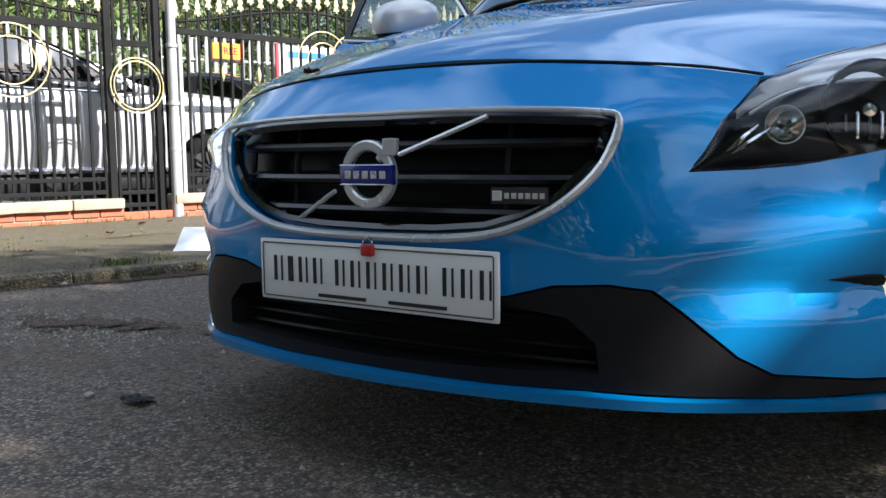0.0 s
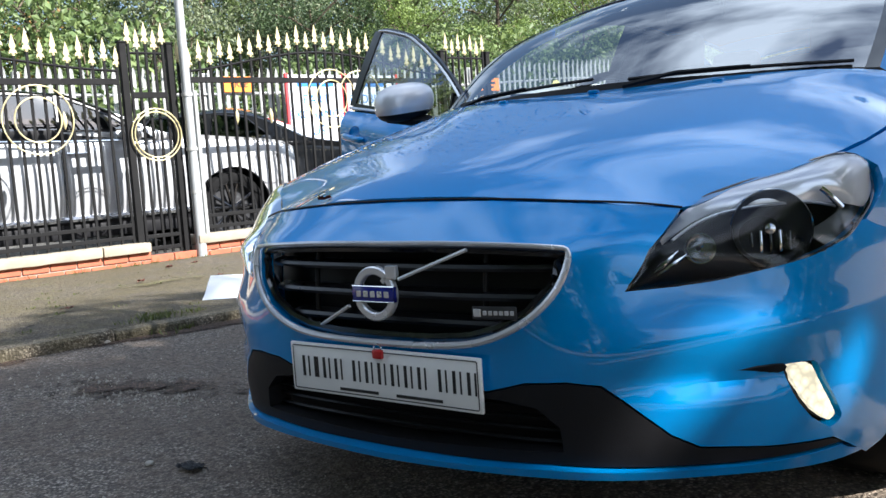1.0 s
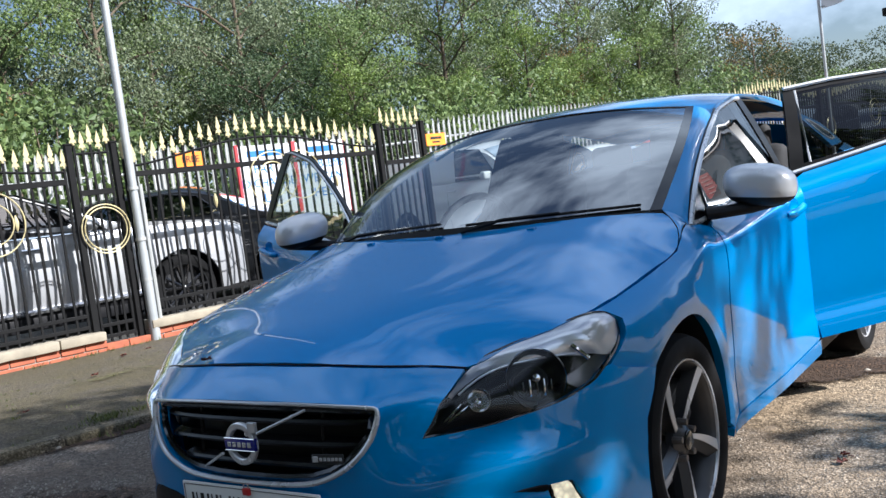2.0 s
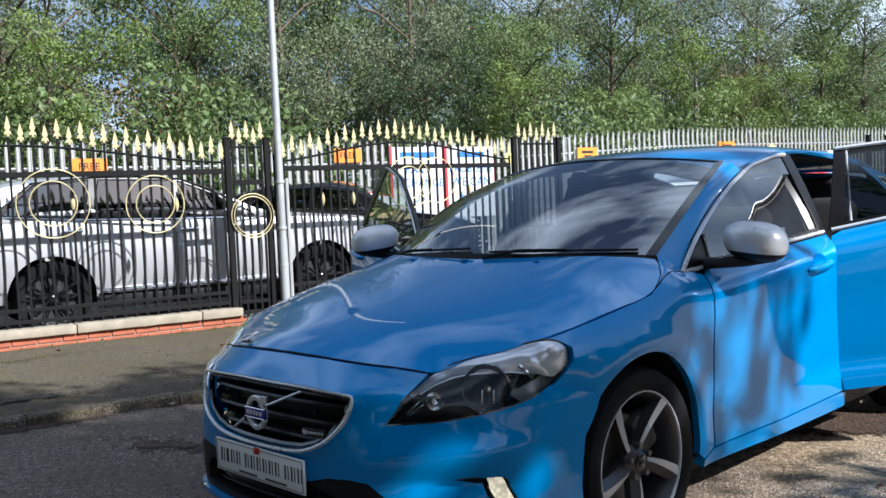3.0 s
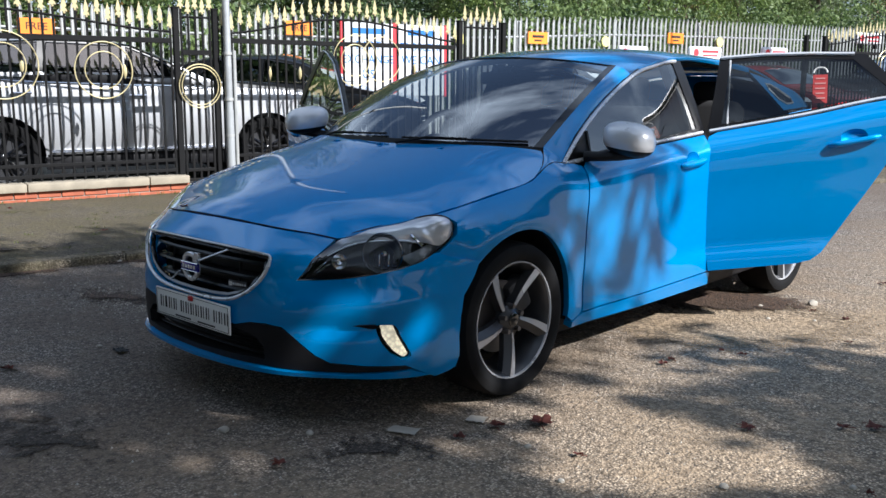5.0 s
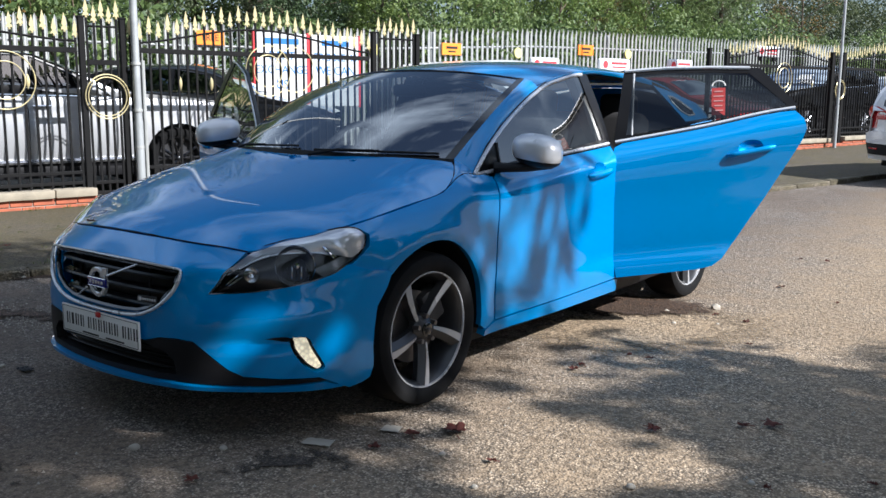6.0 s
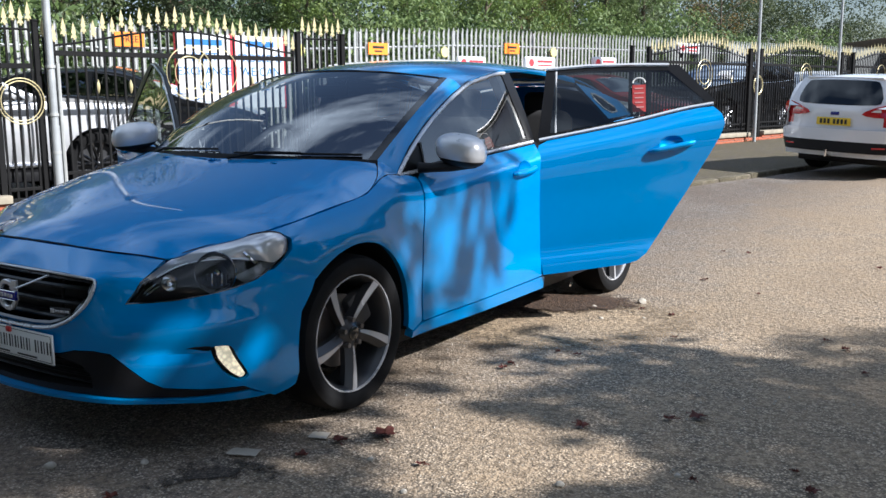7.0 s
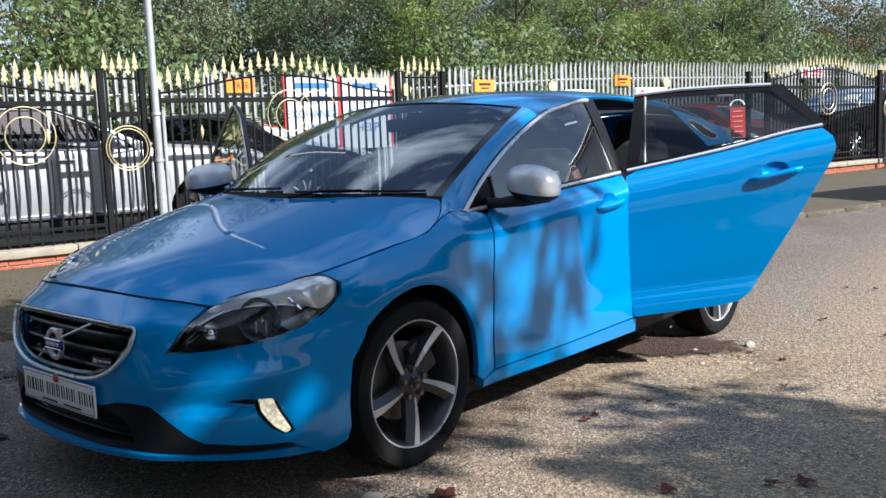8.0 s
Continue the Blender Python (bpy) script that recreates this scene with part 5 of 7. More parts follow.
def railing(s0, s1, top, base, label, spacing=0.108, hoops=(), knots=(), tips=True):
    """One panel of railings between two posts, its head following the curve top(s)."""
    fence = empty("railing_panel", label, "railing", STREET, "railings along the street")
    n = max(2, round((s1 - s0) / spacing))
    for i in range(n + 1):
        s = s0 + (s1 - s0) * i / n
        tall = top(s) - base - (0.05 if i % 2 else 0.0)
        part_of("bar", UNIT_BAR, IRON, fence, smooth=False, matrix=Matrix.Translation((0, s, base)) @ Matrix.Diagonal((1, 1, tall, 1)))
        if tips:
            part_of("spear_head", SPEAR, GOLD, fence, smooth=False, matrix=Matrix.Translation((0, s, base + tall)) @ Matrix.Diagonal((1, 1, 1.0 if not i % 2 else 0.92, 1)))
    part("top_rail", box(0.030, s1 - s0, 0.055, (0, (s0 + s1) / 2, base + 1.44), 0.003), IRON, fence, smooth=False)
    for z in (0.05, 0.16):
        part("bottom_rail", box(0.026, s1 - s0, 0.035, (0, (s0 + s1) / 2, base + z), 0.003), IRON, fence, smooth=False)
    part("curved_rail", tube([(0.0, s, top(s) - 0.085) for s in steps(s0, s1, 24)], 0.013, 5), IRON, fence)
    for s, z, r in hoops:
        hoop(fence, s, z, r, 0.056 if s1 - s0 < 1 else 0.026)
    for s, z in knots:
        knot(fence, s, z)
    return fence


def post(s, z0, z1, w=0.062, label="square black iron fence post"):
    p = empty("fence_post", label, "post", STREET @ Matrix.Translation((0, s, 0)), "fence posts")
    part("shaft", box(w, w, z1 - z0, (0, 0, (z0 + z1) / 2), 0.004), IRON, p, smooth=False)
    part("cap", box(w + 0.014, w + 0.014, 0.018, (0, 0, z1 + 0.009), 0.004), IRON, p, smooth=False)
    return p


def arch_top(s0, s1, low, high):
    return lambda s: low + (high - low) * max(0.0, math.sin(math.pi * (s - s0) / (s1 - s0))) ** 1.6


B0 = 0.25
railing(-4.30, -0.12, arch_top(-4.30, -0.12, 1.87, 2.05), B0, "black iron railings with gold spear heads and hoops", hoops=((-1.80, 1.41, 0.33), (-1.80, 1.41, 0.215), (-0.84, 1.37, 0.29), (-0.84, 1.37, 0.19)), knots=((-0.62, 1.36), (-1.62, 1.40), (-2.8, 1.38)))
railing(-9.0, -4.6, arch_top(-9.0, -4.6, 1.87, 2.08), B0, "black iron railings with gold spear heads", hoops=((-6.8, 1.4, 0.33), (-6.8, 1.4, 0.215)))
railing(0.0, 0.32, lambda s: 2.03, 0.13, "narrow black railing infill with a gold double hoop", 0.08, hoops=((0.17, 1.21, 0.235), (0.17, 1.21, 0.205)))
railing(0.46, 3.62, arch_top(0.46, 3.62, 1.87, 2.08), 0.27, "black iron railings with gold spear heads and overlapping hoops", hoops=((2.13, 1.52, 0.30), (2.13, 1.52, 0.19), (2.50, 1.54, 0.27)), knots=((1.02, 1.36), (1.40, 1.36), (3.0, 1.42)))
railing(3.78, 4.36, lambda s: 2.06, 0.13, "narrow black railing infill beside the entrance", 0.09)
for s_post, zt in ((-4.45, 2.03), (-0.06, 2.03), (0.38, 2.03), (3.70, 2.04), (4.42, 2.04)):
    post(s_post, 0.10, zt)
railing(11.85, 15.65, arch_top(11.85, 15.65, 2.06, 2.27), 0.40, "black iron railings with pale gold spear heads", hoops=((13.75, 1.62, 0.30), (13.75, 1.62, 0.20)), knots=((14.9, 1.5),))
railing(15.73, 16.05, lambda s: 2.17, 0.28, "narrow black railing infill with a gold hoop", 0.09, hoops=((16.0, 1.40, 0.21), (16.0, 1.40, 0.18)))
railing(16.22, 20.30, arch_top(16.22, 20.30, 2.08, 2.30), 0.42, "black iron railings with pale gold spear heads", hoops=((18.4, 1.62, 0.30), (18.4, 1.62, 0.20)))
railing(20.5, 21.0, lambda s: 2.22, 0.32, "narrow black railing infill", 0.09)
railing(21.2, 24.8, arch_top(21.2, 24.8, 2.12, 2.34), 0.45, "black iron railings with pale gold spear heads", hoops=((23.0, 1.66, 0.30),))
for s_post, zt in ((11.2, 2.10), (11.75, 2.10), (15.65, 2.17), (16.13, 2.18), (20.40, 2.22), (21.1, 2.23), (24.9, 2.28)):
    post(s_post, 0.10, zt, 0.11 if s_post > 15 else 0.07)


def coping(s0, s1, z):
    """A cast coping stone along the low wall, chipped at its edges."""
    bm = box(0.26, s1 - s0, 0.085, (0.02, (s0 + s1) / 2, z - 0.0425), 0.012)
    bmesh.ops.subdivide_edges(bm, edges=[e for e in bm.edges if e.calc_length() > 0.5], cuts=10)
    for v in bm.verts:
        v.co += 0.006 * noise.noise_vector(v.co * 6)
    return bm


WALLS = [(-9.0, -0.02, 0.0), (0.44, 3.66, 0.02), (11.8, 15.60, 0.13), (16.2, 20.35, 0.15), (21.15, 25.0, 0.18)]
LOW_WALLS = []
for s0, s1, dz in WALLS:
    wall = empty("garden_wall", "low red brick wall with a pale concrete coping under the railings", "wall", STREET, "low walls along the street")
    part("core", box(0.19, s1 - s0, 0.30, (0.0, (s0 + s1) / 2, 0.0 + dz + 0.005), 0.0), MORTAR, wall, smooth=False)
    a = s0
    while a < s1 - 0.05:
        b = min(s1, a + 1.22)
        part("coping_stone", coping(a + 0.004, b - 0.004, 0.245 + dz), CONCRETE, wall)
        a = b
    LOW_WALLS.append((wall, s0, s1, dz))
for s0, s1, dz in ((-0.02, 0.44, 0.0), (3.66, 4.5, 0.02), (15.60, 16.2, 0.13), (20.35, 21.15, 0.16)):
    wall = empty("brick_plinth", "low flush brick plinth under the narrow railing", "wall", STREET, "brick plinths")
    part("core", box(0.19, s1 - s0, 0.20, (0.0, (s0 + s1) / 2, dz + 0.0), 0.0), MORTAR, wall, smooth=False)
    LOW_WALLS.append((wall, s0, s1, dz))


# ---- galvanised palisade fence behind the yard ----
def pale_mesh():
    bm = bmesh.new()
    prof = [(-0.034, 0.0), (-0.020, 0.012), (-0.008, 0.003), (0.008, 0.003), (0.020, 0.012), (0.034, 0.0)]
    low = [bm.verts.new((n, y, 0.0)) for y, n in prof]
    high = [bm.verts.new((n, y, 2.28)) for y, n in prof]
    for i in range(5):
        bm.faces.new((low[i], low[i + 1], high[i + 1], high[i]))
    tip = [bm.verts.new((0.02, -0.022, 2.37)), bm.verts.new((0.004, 0.0, 2.42)), bm.verts.new((0.02, 0.022, 2.37))]
    bm.faces.new((high[0], high[1], tip[0]))
    bm.faces.new((high[1], high[2], tip[1], tip[0]))
    bm.faces.new((high[2], high[3], tip[1]))
    bm.faces.new((high[3], high[4], tip[2], tip[1]))
    bm.faces.new((high[4], high[5], tip[2]))
    me = bpy.data.meshes.new("pale")
    bm.to_mesh(me)
    bm.free()
    me.materials.append(GALV)
    return me


PALE = pale_mesh()
BACK = -4.95


def back_rise(s):
    return yard_z(s, BACK) - 0.05


def palisade():
    fence = empty("palisade_fence", "galvanised steel palisade fence with split pointed pales", "fence", STREET)
    s, k = -5.0, 0
    while s < 36.0:
        part_of("pale", PALE, GALV, fence, smooth=False, matrix=Matrix.Translation((BACK, s, back_rise(s))))
        s += 0.148 if s < 24 else 0.16
        k += 1
    s = -5.0
    while s < 36.0:
        part("fence_rail", tube([(BACK - 0.03, s, 0.45 + back_rise(s)), (BACK - 0.03, s + 2.75, 0.45 + back_rise(s + 2.75))], 0.025, 4), GALV, fence)
        part("fence_rail", tube([(BACK - 0.03, s, 2.02 + back_rise(s)), (BACK - 0.03, s + 2.75, 2.02 + back_rise(s + 2.75))], 0.025, 4), GALV, fence)
        part("fence_post", box(0.06, 0.10, 2.35, (BACK - 0.07, s, 1.17 + back_rise(s)), 0.004), GALV, fence, smooth=False)
        s += 2.75
    return fence


palisade()


def lamp_post(s, n, r, h, label, name="lamp_post"):
    p = empty(name, label, "lamp post", STREET @ Matrix.Translation((n, s, rise(s) + 0.05)), "street lamp posts")
    part("shaft", tube([(0, 0, z) for z in steps(0, h, 8)], [r * (1 - 0.25 * k) for k in steps(0, 1, 8)], 14), POLE_GREY, p)
    part("sleeve", rod((0, 0, 0.0), (0, 0, 0.9), r * 1.12, r * 1.08, 14), POLE_GREY, p)
    return p


first = lamp_post(0.475, 0.10, 0.044, 6.5, "slim grey galvanised lamp post against the railings")
part("floodlight", box(0.16, 0.10, 0.13, (0.05, 0, 3.62), 0.02), IRON, first, "small dark box on the post")
part("cable_conduit", rod((-0.02, 0.085, 0.05), (-0.02, 0.085, 1.55), 0.022, 0.022, 8), GALV, first)
for z in (0.6, 1.0, 1.5):
    part("post_band", rod((0, 0, z), (0, 0, z + 0.03), 0.052, 0.052, 12), GALV, first)
lamp_post(15.50, 0.28, 0.034, 7.0, "slim pale grey lamp post in front of the railings")
third = lamp_post(19.62, 0.28, 0.036, 7.0, "slim pale grey lamp post with a floodlight")
part("floodlight", box(0.26, 0.16, 0.20, (-0.20, 0, 3.72), 0.03), IRON, third)
part("floodlight_arm", rod((-0.12, 0, 3.76), (0.0, 0, 3.80), 0.015, 0.015, 8), IRON, third)


# ---- parked cars ----
def simple_wheel(car, x, y, r, sign, spoke):
    w = part("wheel", lathe([(r * 0.70, -0.19), (r * 0.92, -0.215), (r, -0.18), (r, -0.04), (r * 0.94, -0.005), (r * 0.78, 0.0), (r * 0.70, -0.02)], 36), RUBBER, car, matrix=Matrix.Translation((x, y, r)) @ (Matrix.Rotation(math.pi, 4, "Z") if sign < 0 else Matrix()))
    part("rim", lathe([(0.0, -0.09), (r * 0.66, -0.10), (r * 0.69, -0.02), (r * 0.72, -0.012)], 30), RIM_DARK, w)
    for k in range(5):
        m = Matrix.Rotation(2 * math.pi * k / 5, 4, "X")
        for d in (-0.11, 0.11):
            part("spoke", tube([m @ Vector((-0.045, 0.03 * d, 0.03)), m @ Vector((-0.035, r * d * 1.6, r * 0.68))], [0.022, 0.016], 6), spoke, w)
    part("hub", lathe([(0.0, -0.02), (0.03, -0.025), (0.06, -0.05)], 16), spoke, w)
    return w


def parked_car(label, paint, L, W, tops, belts, front_axle, rear_axle, radius, windows, matrix, tumble=0.20, sill=0.24, spoke=RIM_CUT, group="parked cars", trim=None, glass_mat=None, screens=(), band=None, name="parked_car"):
    """A parked car, nose at y=0 and tail at y=L: side panels with wheel arches, a lofted upper body, glass, lamps, wheels and mirrors."""
    car = empty(name, label, "car", matrix, group)
    glass_mat = glass_mat or DARK_GLASS
    plan = lambda y: W / 2 * (1 - 0.20 * max(0.0, (0.55 - y) / 0.55) ** 2.2 - 0.14 * max(0.0, (y - L + 0.5) / 0.5) ** 2.2)
    belt, top = (lambda y: lerp_table(belts, y)), (lambda y: lerp_table(tops, y))
    def flat(y, z):
        b = belt(y)
        k = max(0.0, b - z)
        return plan(y) - 0.02 * math.sin(min(1, k / 0.3) * math.pi) * 0.5 - 0.35 * max(0.0, k - 0.42) ** 2 - tumble * max(0.0, z - b) - 0.03 * max(0, 1 - abs(z - b) / 0.06)
    for s in (1, -1):
        f = lambda y, z: (s * flat(y, z), y, z)
        lo = [(0.06, sill + 0.02), (front_axle - radius - 0.07, sill)] + arc(front_axle, radius, radius + 0.055, 190, -10, 18) + [(front_axle + radius + 0.08, sill), (rear_axle - radius - 0.08, sill)] + arc(rear_axle, radius, radius + 0.055, 190, -10, 18) + [(rear_axle + radius + 0.07, sill + 0.03), (L - 0.10, sill + 0.06)]
        up = [(y, belt(y)) for y in steps(L - 0.02, 0.03, 18)]
        part("body_side", skin(lo + up, f, 0.09, gap=0.0, core=(0, L / 2, 0.5)), paint, car)
        if band:
            part("pillar_band", skin(band, f, 0.12, lift=0.002, gap=0.0, skirt=0.004, core=(0, L / 2, 0.5)), TRIM_BLACK, car)
            part("side_strip", tube([Vector(f(y, sill + 0.10)) + Vector((s * 0.012, 0, 0)) for y in steps(front_axle + radius + 0.10, rear_axle - radius - 0.10, 8)], 0.028, 6), CHROME, car)
            part("lower_cladding", skin([(front_axle + radius + 0.09, sill + 0.005), (rear_axle - radius - 0.09, sill + 0.005), (rear_axle - radius - 0.07, sill + 0.075), (front_axle + radius + 0.07, sill + 0.075)], f, 0.12, lift=0.006, gap=0.0, core=(0, L / 2, 0.5)), BLACK_PLASTIC, car)
            part("window_line", tube([Vector(f(*q)) + Vector((s * 0.008, 0, 0)) for q in dense(band, 0.2)], 0.010, 5, closed=True), trim or GLOSS_BLACK, car)
        for poly in windows:
            part("side_window", skin(poly, f, 0.12, lift=0.004, gap=0.0, skirt=0.004, core=(0, L / 2, 0.5)), glass_mat, car)
            part("window_trim", tube([Vector(f(*p)) + Vector((s * 0.006, 0, 0)) for p in dense(poly, 0.3)], 0.009, 4, closed=True), GLOSS_BLACK if band else trim or GLOSS_BLACK, car)
        part("sill_cladding", box(0.03, rear_axle - front_axle - 2 * radius - 0.1, 0.14, (s * (W / 2 - 0.06), (front_axle + rear_axle) / 2, sill - 0.02), 0.01), BLACK_PLASTIC, car)
        for ax in (front_axle, rear_axle):
            part("wheel_arch", sheet(lambda a, d: (s * (W / 2 - 0.05 - d), ax + (radius + 0.06) * math.cos(a), radius + (radius + 0.06) * math.sin(a)), steps(0, math.pi, 14), steps(0, 0.25, 2)), BLACK_PLASTIC, car)
            simple_wheel(car, s * (W / 2 - 0.03), ax, radius, s, spoke)
        for yd in (front_axle + radius + 0.25, (front_axle + rear_axle) / 2 + 0.22, rear_axle - 0.10):
            part("door_gap", tube([Vector(f(yd + (0.22 * max(0, z - 0.5) if yd > rear_axle - 0.2 else 0), z)) + Vector((s * 0.001, 0, 0)) for z in steps(sill + 0.08, belt(yd) - 0.02, 6)], 0.004, 4), GLOSS_BLACK, car)
        for yd in ((front_axle + rear_axle) / 2 + 0.08, rear_axle - 0.22):
            part("door_handle", tube([Vector(f(yd + d, belt(yd) - 0.13)) + Vector((s * 0.03, 0, 0)) for d in (-0.10, 0, 0.10)], 0.014, 6), trim or paint, car)
        ym = windows[0][0][0] + 0.16
        part("mirror", box(0.20, 0.13, 0.14, (s * (plan(ym) + 0.10), ym, belt(ym) + 0.07), 0.04, 3), paint, car)
    def upper(y, k):
        b, t = belt(y), max(belt(y) + 0.012, top(y))
        s, a = (1 if k >= 0 else -1), 1 - abs(k)
        zr = b + (t - b) * 0.86
        xe = flat(y, zr)
        if a < 0.45:
            z = b + (zr - b) * a / 0.45
            return (s * flat(y, z), y, z)
        q = (a - 0.45) / 0.55
        x = xe * (1 - q)
        return (s * x, y, zr + (t - zr) * (1 - (1 - q) ** 2.6))
    part("upper_body", sheet(upper, steps(0.03, L - 0.03, 46), steps(-1, 1, 28)), paint, car)
    for y0, y1 in screens:
        part("screen", sheet(lambda y, k: Vector(upper(y, k)) + Vector((0, -0.006 if y0 < L / 2 else 0.006, 0.006)), steps(y0, y1, 8), steps(-0.52, 0.52, 12)), glass_mat, car)
    nose = lambda x, z: (x, 0.02 + 0.16 * abs(x / (W / 2)) ** 2.5 + 0.10 * max(0.0, z - belt(0.0) + 0.2) - 0.02, z)
    hw = plan(0.05) - 0.01
    part("front_bumper", skin([(-hw, sill), (hw, sill), (hw + 0.02, belt(0.0) - 0.10), (hw - 0.05, belt(0.0) + 0.01), (-hw + 0.05, belt(0.0) + 0.01), (-hw - 0.02, belt(0.0) - 0.10)], nose, 0.12, gap=0, core=(0, L / 2, 0.5)), paint, car)
    zb = belt(0.0)
    grille = part("grille", skin([(-0.38, zb - 0.30), (0.38, zb - 0.30), (0.46, zb - 0.06), (-0.46, zb - 0.06)], nose, 0.15, lift=0.006, core=(0, L / 2, 0.5)), GRILLE_BLACK, car)
    for k in range(3):
        part("grille_bar", tube([Vector(nose(x, zb - 0.12 - 0.07 * k)) + Vector((0, -0.012, 0)) for x in steps(-0.40, 0.40, 8)], 0.010, 5), SATIN, grille)
    part("lower_intake", skin([(-hw + 0.15, sill + 0.06), (hw - 0.15, sill + 0.06), (hw - 0.25, sill + 0.18), (-hw + 0.25, sill + 0.18)], nose, 0.15, lift=0.006, core=(0, L / 2, 0.5)), BLACK_PLASTIC, car)
    for s in (1, -1):
        part("headlamp", skin([(s * (hw - 0.30), zb - 0.18), (s * (hw + 0.01), zb - 0.13), (s * (hw - 0.02), zb - 0.03), (s * (hw - 0.28), zb - 0.07)], nose, 0.08, lift=0.008, core=(0, L / 2, 0.5)), REFLECTOR, car)
    tail_hw = plan(L - 0.03)
    rear = lambda x, z: (x, L - 0.03 - 0.10 * abs(x / (W / 2)) ** 3, z)
    part("rear_panel", skin([(-tail_hw, sill + 0.05), (tail_hw, sill + 0.05), (tail_hw, belt(L)), (-tail_hw, belt(L))], rear, 0.12, gap=0, core=(0, L / 2, 0.5)), paint, car)
    for s in (1, -1):
        part("tail_lamp", skin([(s * (tail_hw - 0.26), belt(L) - 0.22), (s * (tail_hw - 0.01), belt(L) - 0.24), (s * (tail_hw - 0.01), belt(L) - 0.04), (s * (tail_hw - 0.22), belt(L) - 0.07)], rear, 0.08, lift=0.008, core=(0, L / 2, 0.5)), RED_LENS, car)
    part("underbody", box(W - 0.4, L - 0.6, 0.12, (0, L / 2, sill + 0.0), 0.02), BLACK_PLASTIC, car)
    return car


def parked_at(s, n, heading):
    """Nose at (s, n); heading 0: the nose points along the street away from us, in degrees towards the road."""
    return Matrix.Translation(street(s, n, yard_z(s, n))) @ Matrix.Rotation(-LINE - radians(heading) + math.pi, 4, "Z")


SUV_TOP = [(0.0, 1.00), (0.25, 1.08), (1.10, 1.17), (1.62, 1.23), (2.15, 1.50), (2.60, 1.66), (3.1, 1.71), (4.0, 1.68), (4.55, 1.58), (4.85, 1.12), (4.95, 1.0)]
SUV_BELT = [(0.0, 0.98), (0.25, 1.06), (1.1, 1.12), (1.4, 1.13), (4.0, 1.20), (4.95, 1.10)]
SUV_WIN = [[(1.85, 1.16), (2.18, 1.40), (2.60, 1.58), (2.62, 1.17)], [(2.68, 1.17), (2.66, 1.59), (3.45, 1.61), (3.55, 1.20)], [(3.62, 1.20), (3.55, 1.61), (4.10, 1.56), (4.42, 1.26)]]
parked_car("silver estate-style off-roader with black wheels behind the railings", SILVER, 4.95, 1.95, SUV_TOP, SUV_BELT, 0.92, 3.98, 0.385, SUV_WIN, parked_at(2.25, -1.74, 0), spoke=GLOSS_BLACK, trim=CHROME, glass_mat=SIDE_GLASS, screens=((1.66, 2.50),), sill=0.32, tumble=0.30, band=[(1.72, 1.145), (2.12, 1.415), (2.56, 1.602), (3.05, 1.640), (3.50, 1.640), (4.12, 1.585), (4.52, 1.25), (3.6, 1.185), (2.62, 1.155)])
HATCH_TOP = [(0.0, 0.74), (0.2, 0.84), (0.95, 0.98), (1.15, 1.04), (1.80, 1.40), (2.2, 1.48), (2.9, 1.47), (3.5, 1.38), (3.9, 1.05), (4.1, 0.9)]
HATCH_BELT = [(0.0, 0.70), (0.25, 0.80), (1.0, 0.92), (1.3, 0.94), (3.4, 1.00), (4.1, 0.92)]
HATCH_WIN = [[(1.45, 0.96), (1.88, 1.33), (2.30, 1.40), (2.35, 0.98)], [(2.42, 0.98), (2.38, 1.40), (3.10, 1.38), (3.40, 1.03)]]
HATCH = dict(L=4.1, W=1.76, tops=HATCH_TOP, belts=HATCH_BELT, front_axle=0.82, rear_axle=3.36, radius=0.315, windows=HATCH_WIN, screens=((1.20, 1.76), (3.52, 3.86)))
black_top = [(y, z + 0.14) for y, z in HATCH_TOP]
parked_car("black five-door car with its nose towards the street", BLACK_PAINT, 4.2, 1.82, black_top, [(y, z + 0.10) for y, z in HATCH_BELT], 0.85, 3.45, 0.34, [[(y, z + 0.11) for y, z in w] for w in HATCH_WIN], parked_at(4.55, -2.1, 38), screens=((1.20, 1.76), (3.55, 3.88)), glass_mat=SIDE_GLASS)
parked_car("white hatchback with a sign board on its roof", WHITE_PAINT, matrix=parked_at(12.0, -0.75, 88), **HATCH)
parked_car("red hatchback in the yard", RED_PAINT, matrix=parked_at(14.3, -0.80, 88), **HATCH)
parked_car("silver hatchback in the yard", SILVER, matrix=parked_at(9.9, -0.75, 88), **HATCH)
parked_car("dark blue hatchback in the yard", NAVY_PAINT, matrix=parked_at(25.2, -3.4, 0), **HATCH)
parked_car("white hatchback seen from behind in the yard", WHITE_PAINT, matrix=parked_at(25.2, -1.55, 0), **HATCH)
VAN_TOP = [(0.0, 0.95), (0.25, 1.12), (0.8, 1.22), (1.0, 1.30), (1.55, 1.68), (1.9, 1.76), (4.0, 1.76), (4.3, 1.70), (4.4, 1.2)]
parked_car("small white van in the yard", WHITE_PAINT, 4.4, 1.85, VAN_TOP, [(0.0, 0.92), (0.3, 1.05), (1.2, 1.10), (4.4, 1.12)], 0.85, 3.6, 0.33, [[(1.2, 1.13), (1.6, 1.62), (2.2, 1.66), (2.2, 1.14)]], parked_at(8.4, -0.50, 90), screens=((1.05, 1.52),), tumble=0.12)
off_roader = parked_car("large black off-roader facing along the yard", BLACK_PAINT, 4.6, 1.92, [(y * 0.93, z + 0.04) for y, z in SUV_TOP], [(y * 0.93, z) for y, z in SUV_BELT], 0.88, 3.72, 0.39, [[(y * 0.93, z + 0.02) for y, z in w] for w in SUV_WIN], parked_at(15.9, -2.0, 180), trim=CHROME, screens=((1.55, 2.30),), sill=0.32)
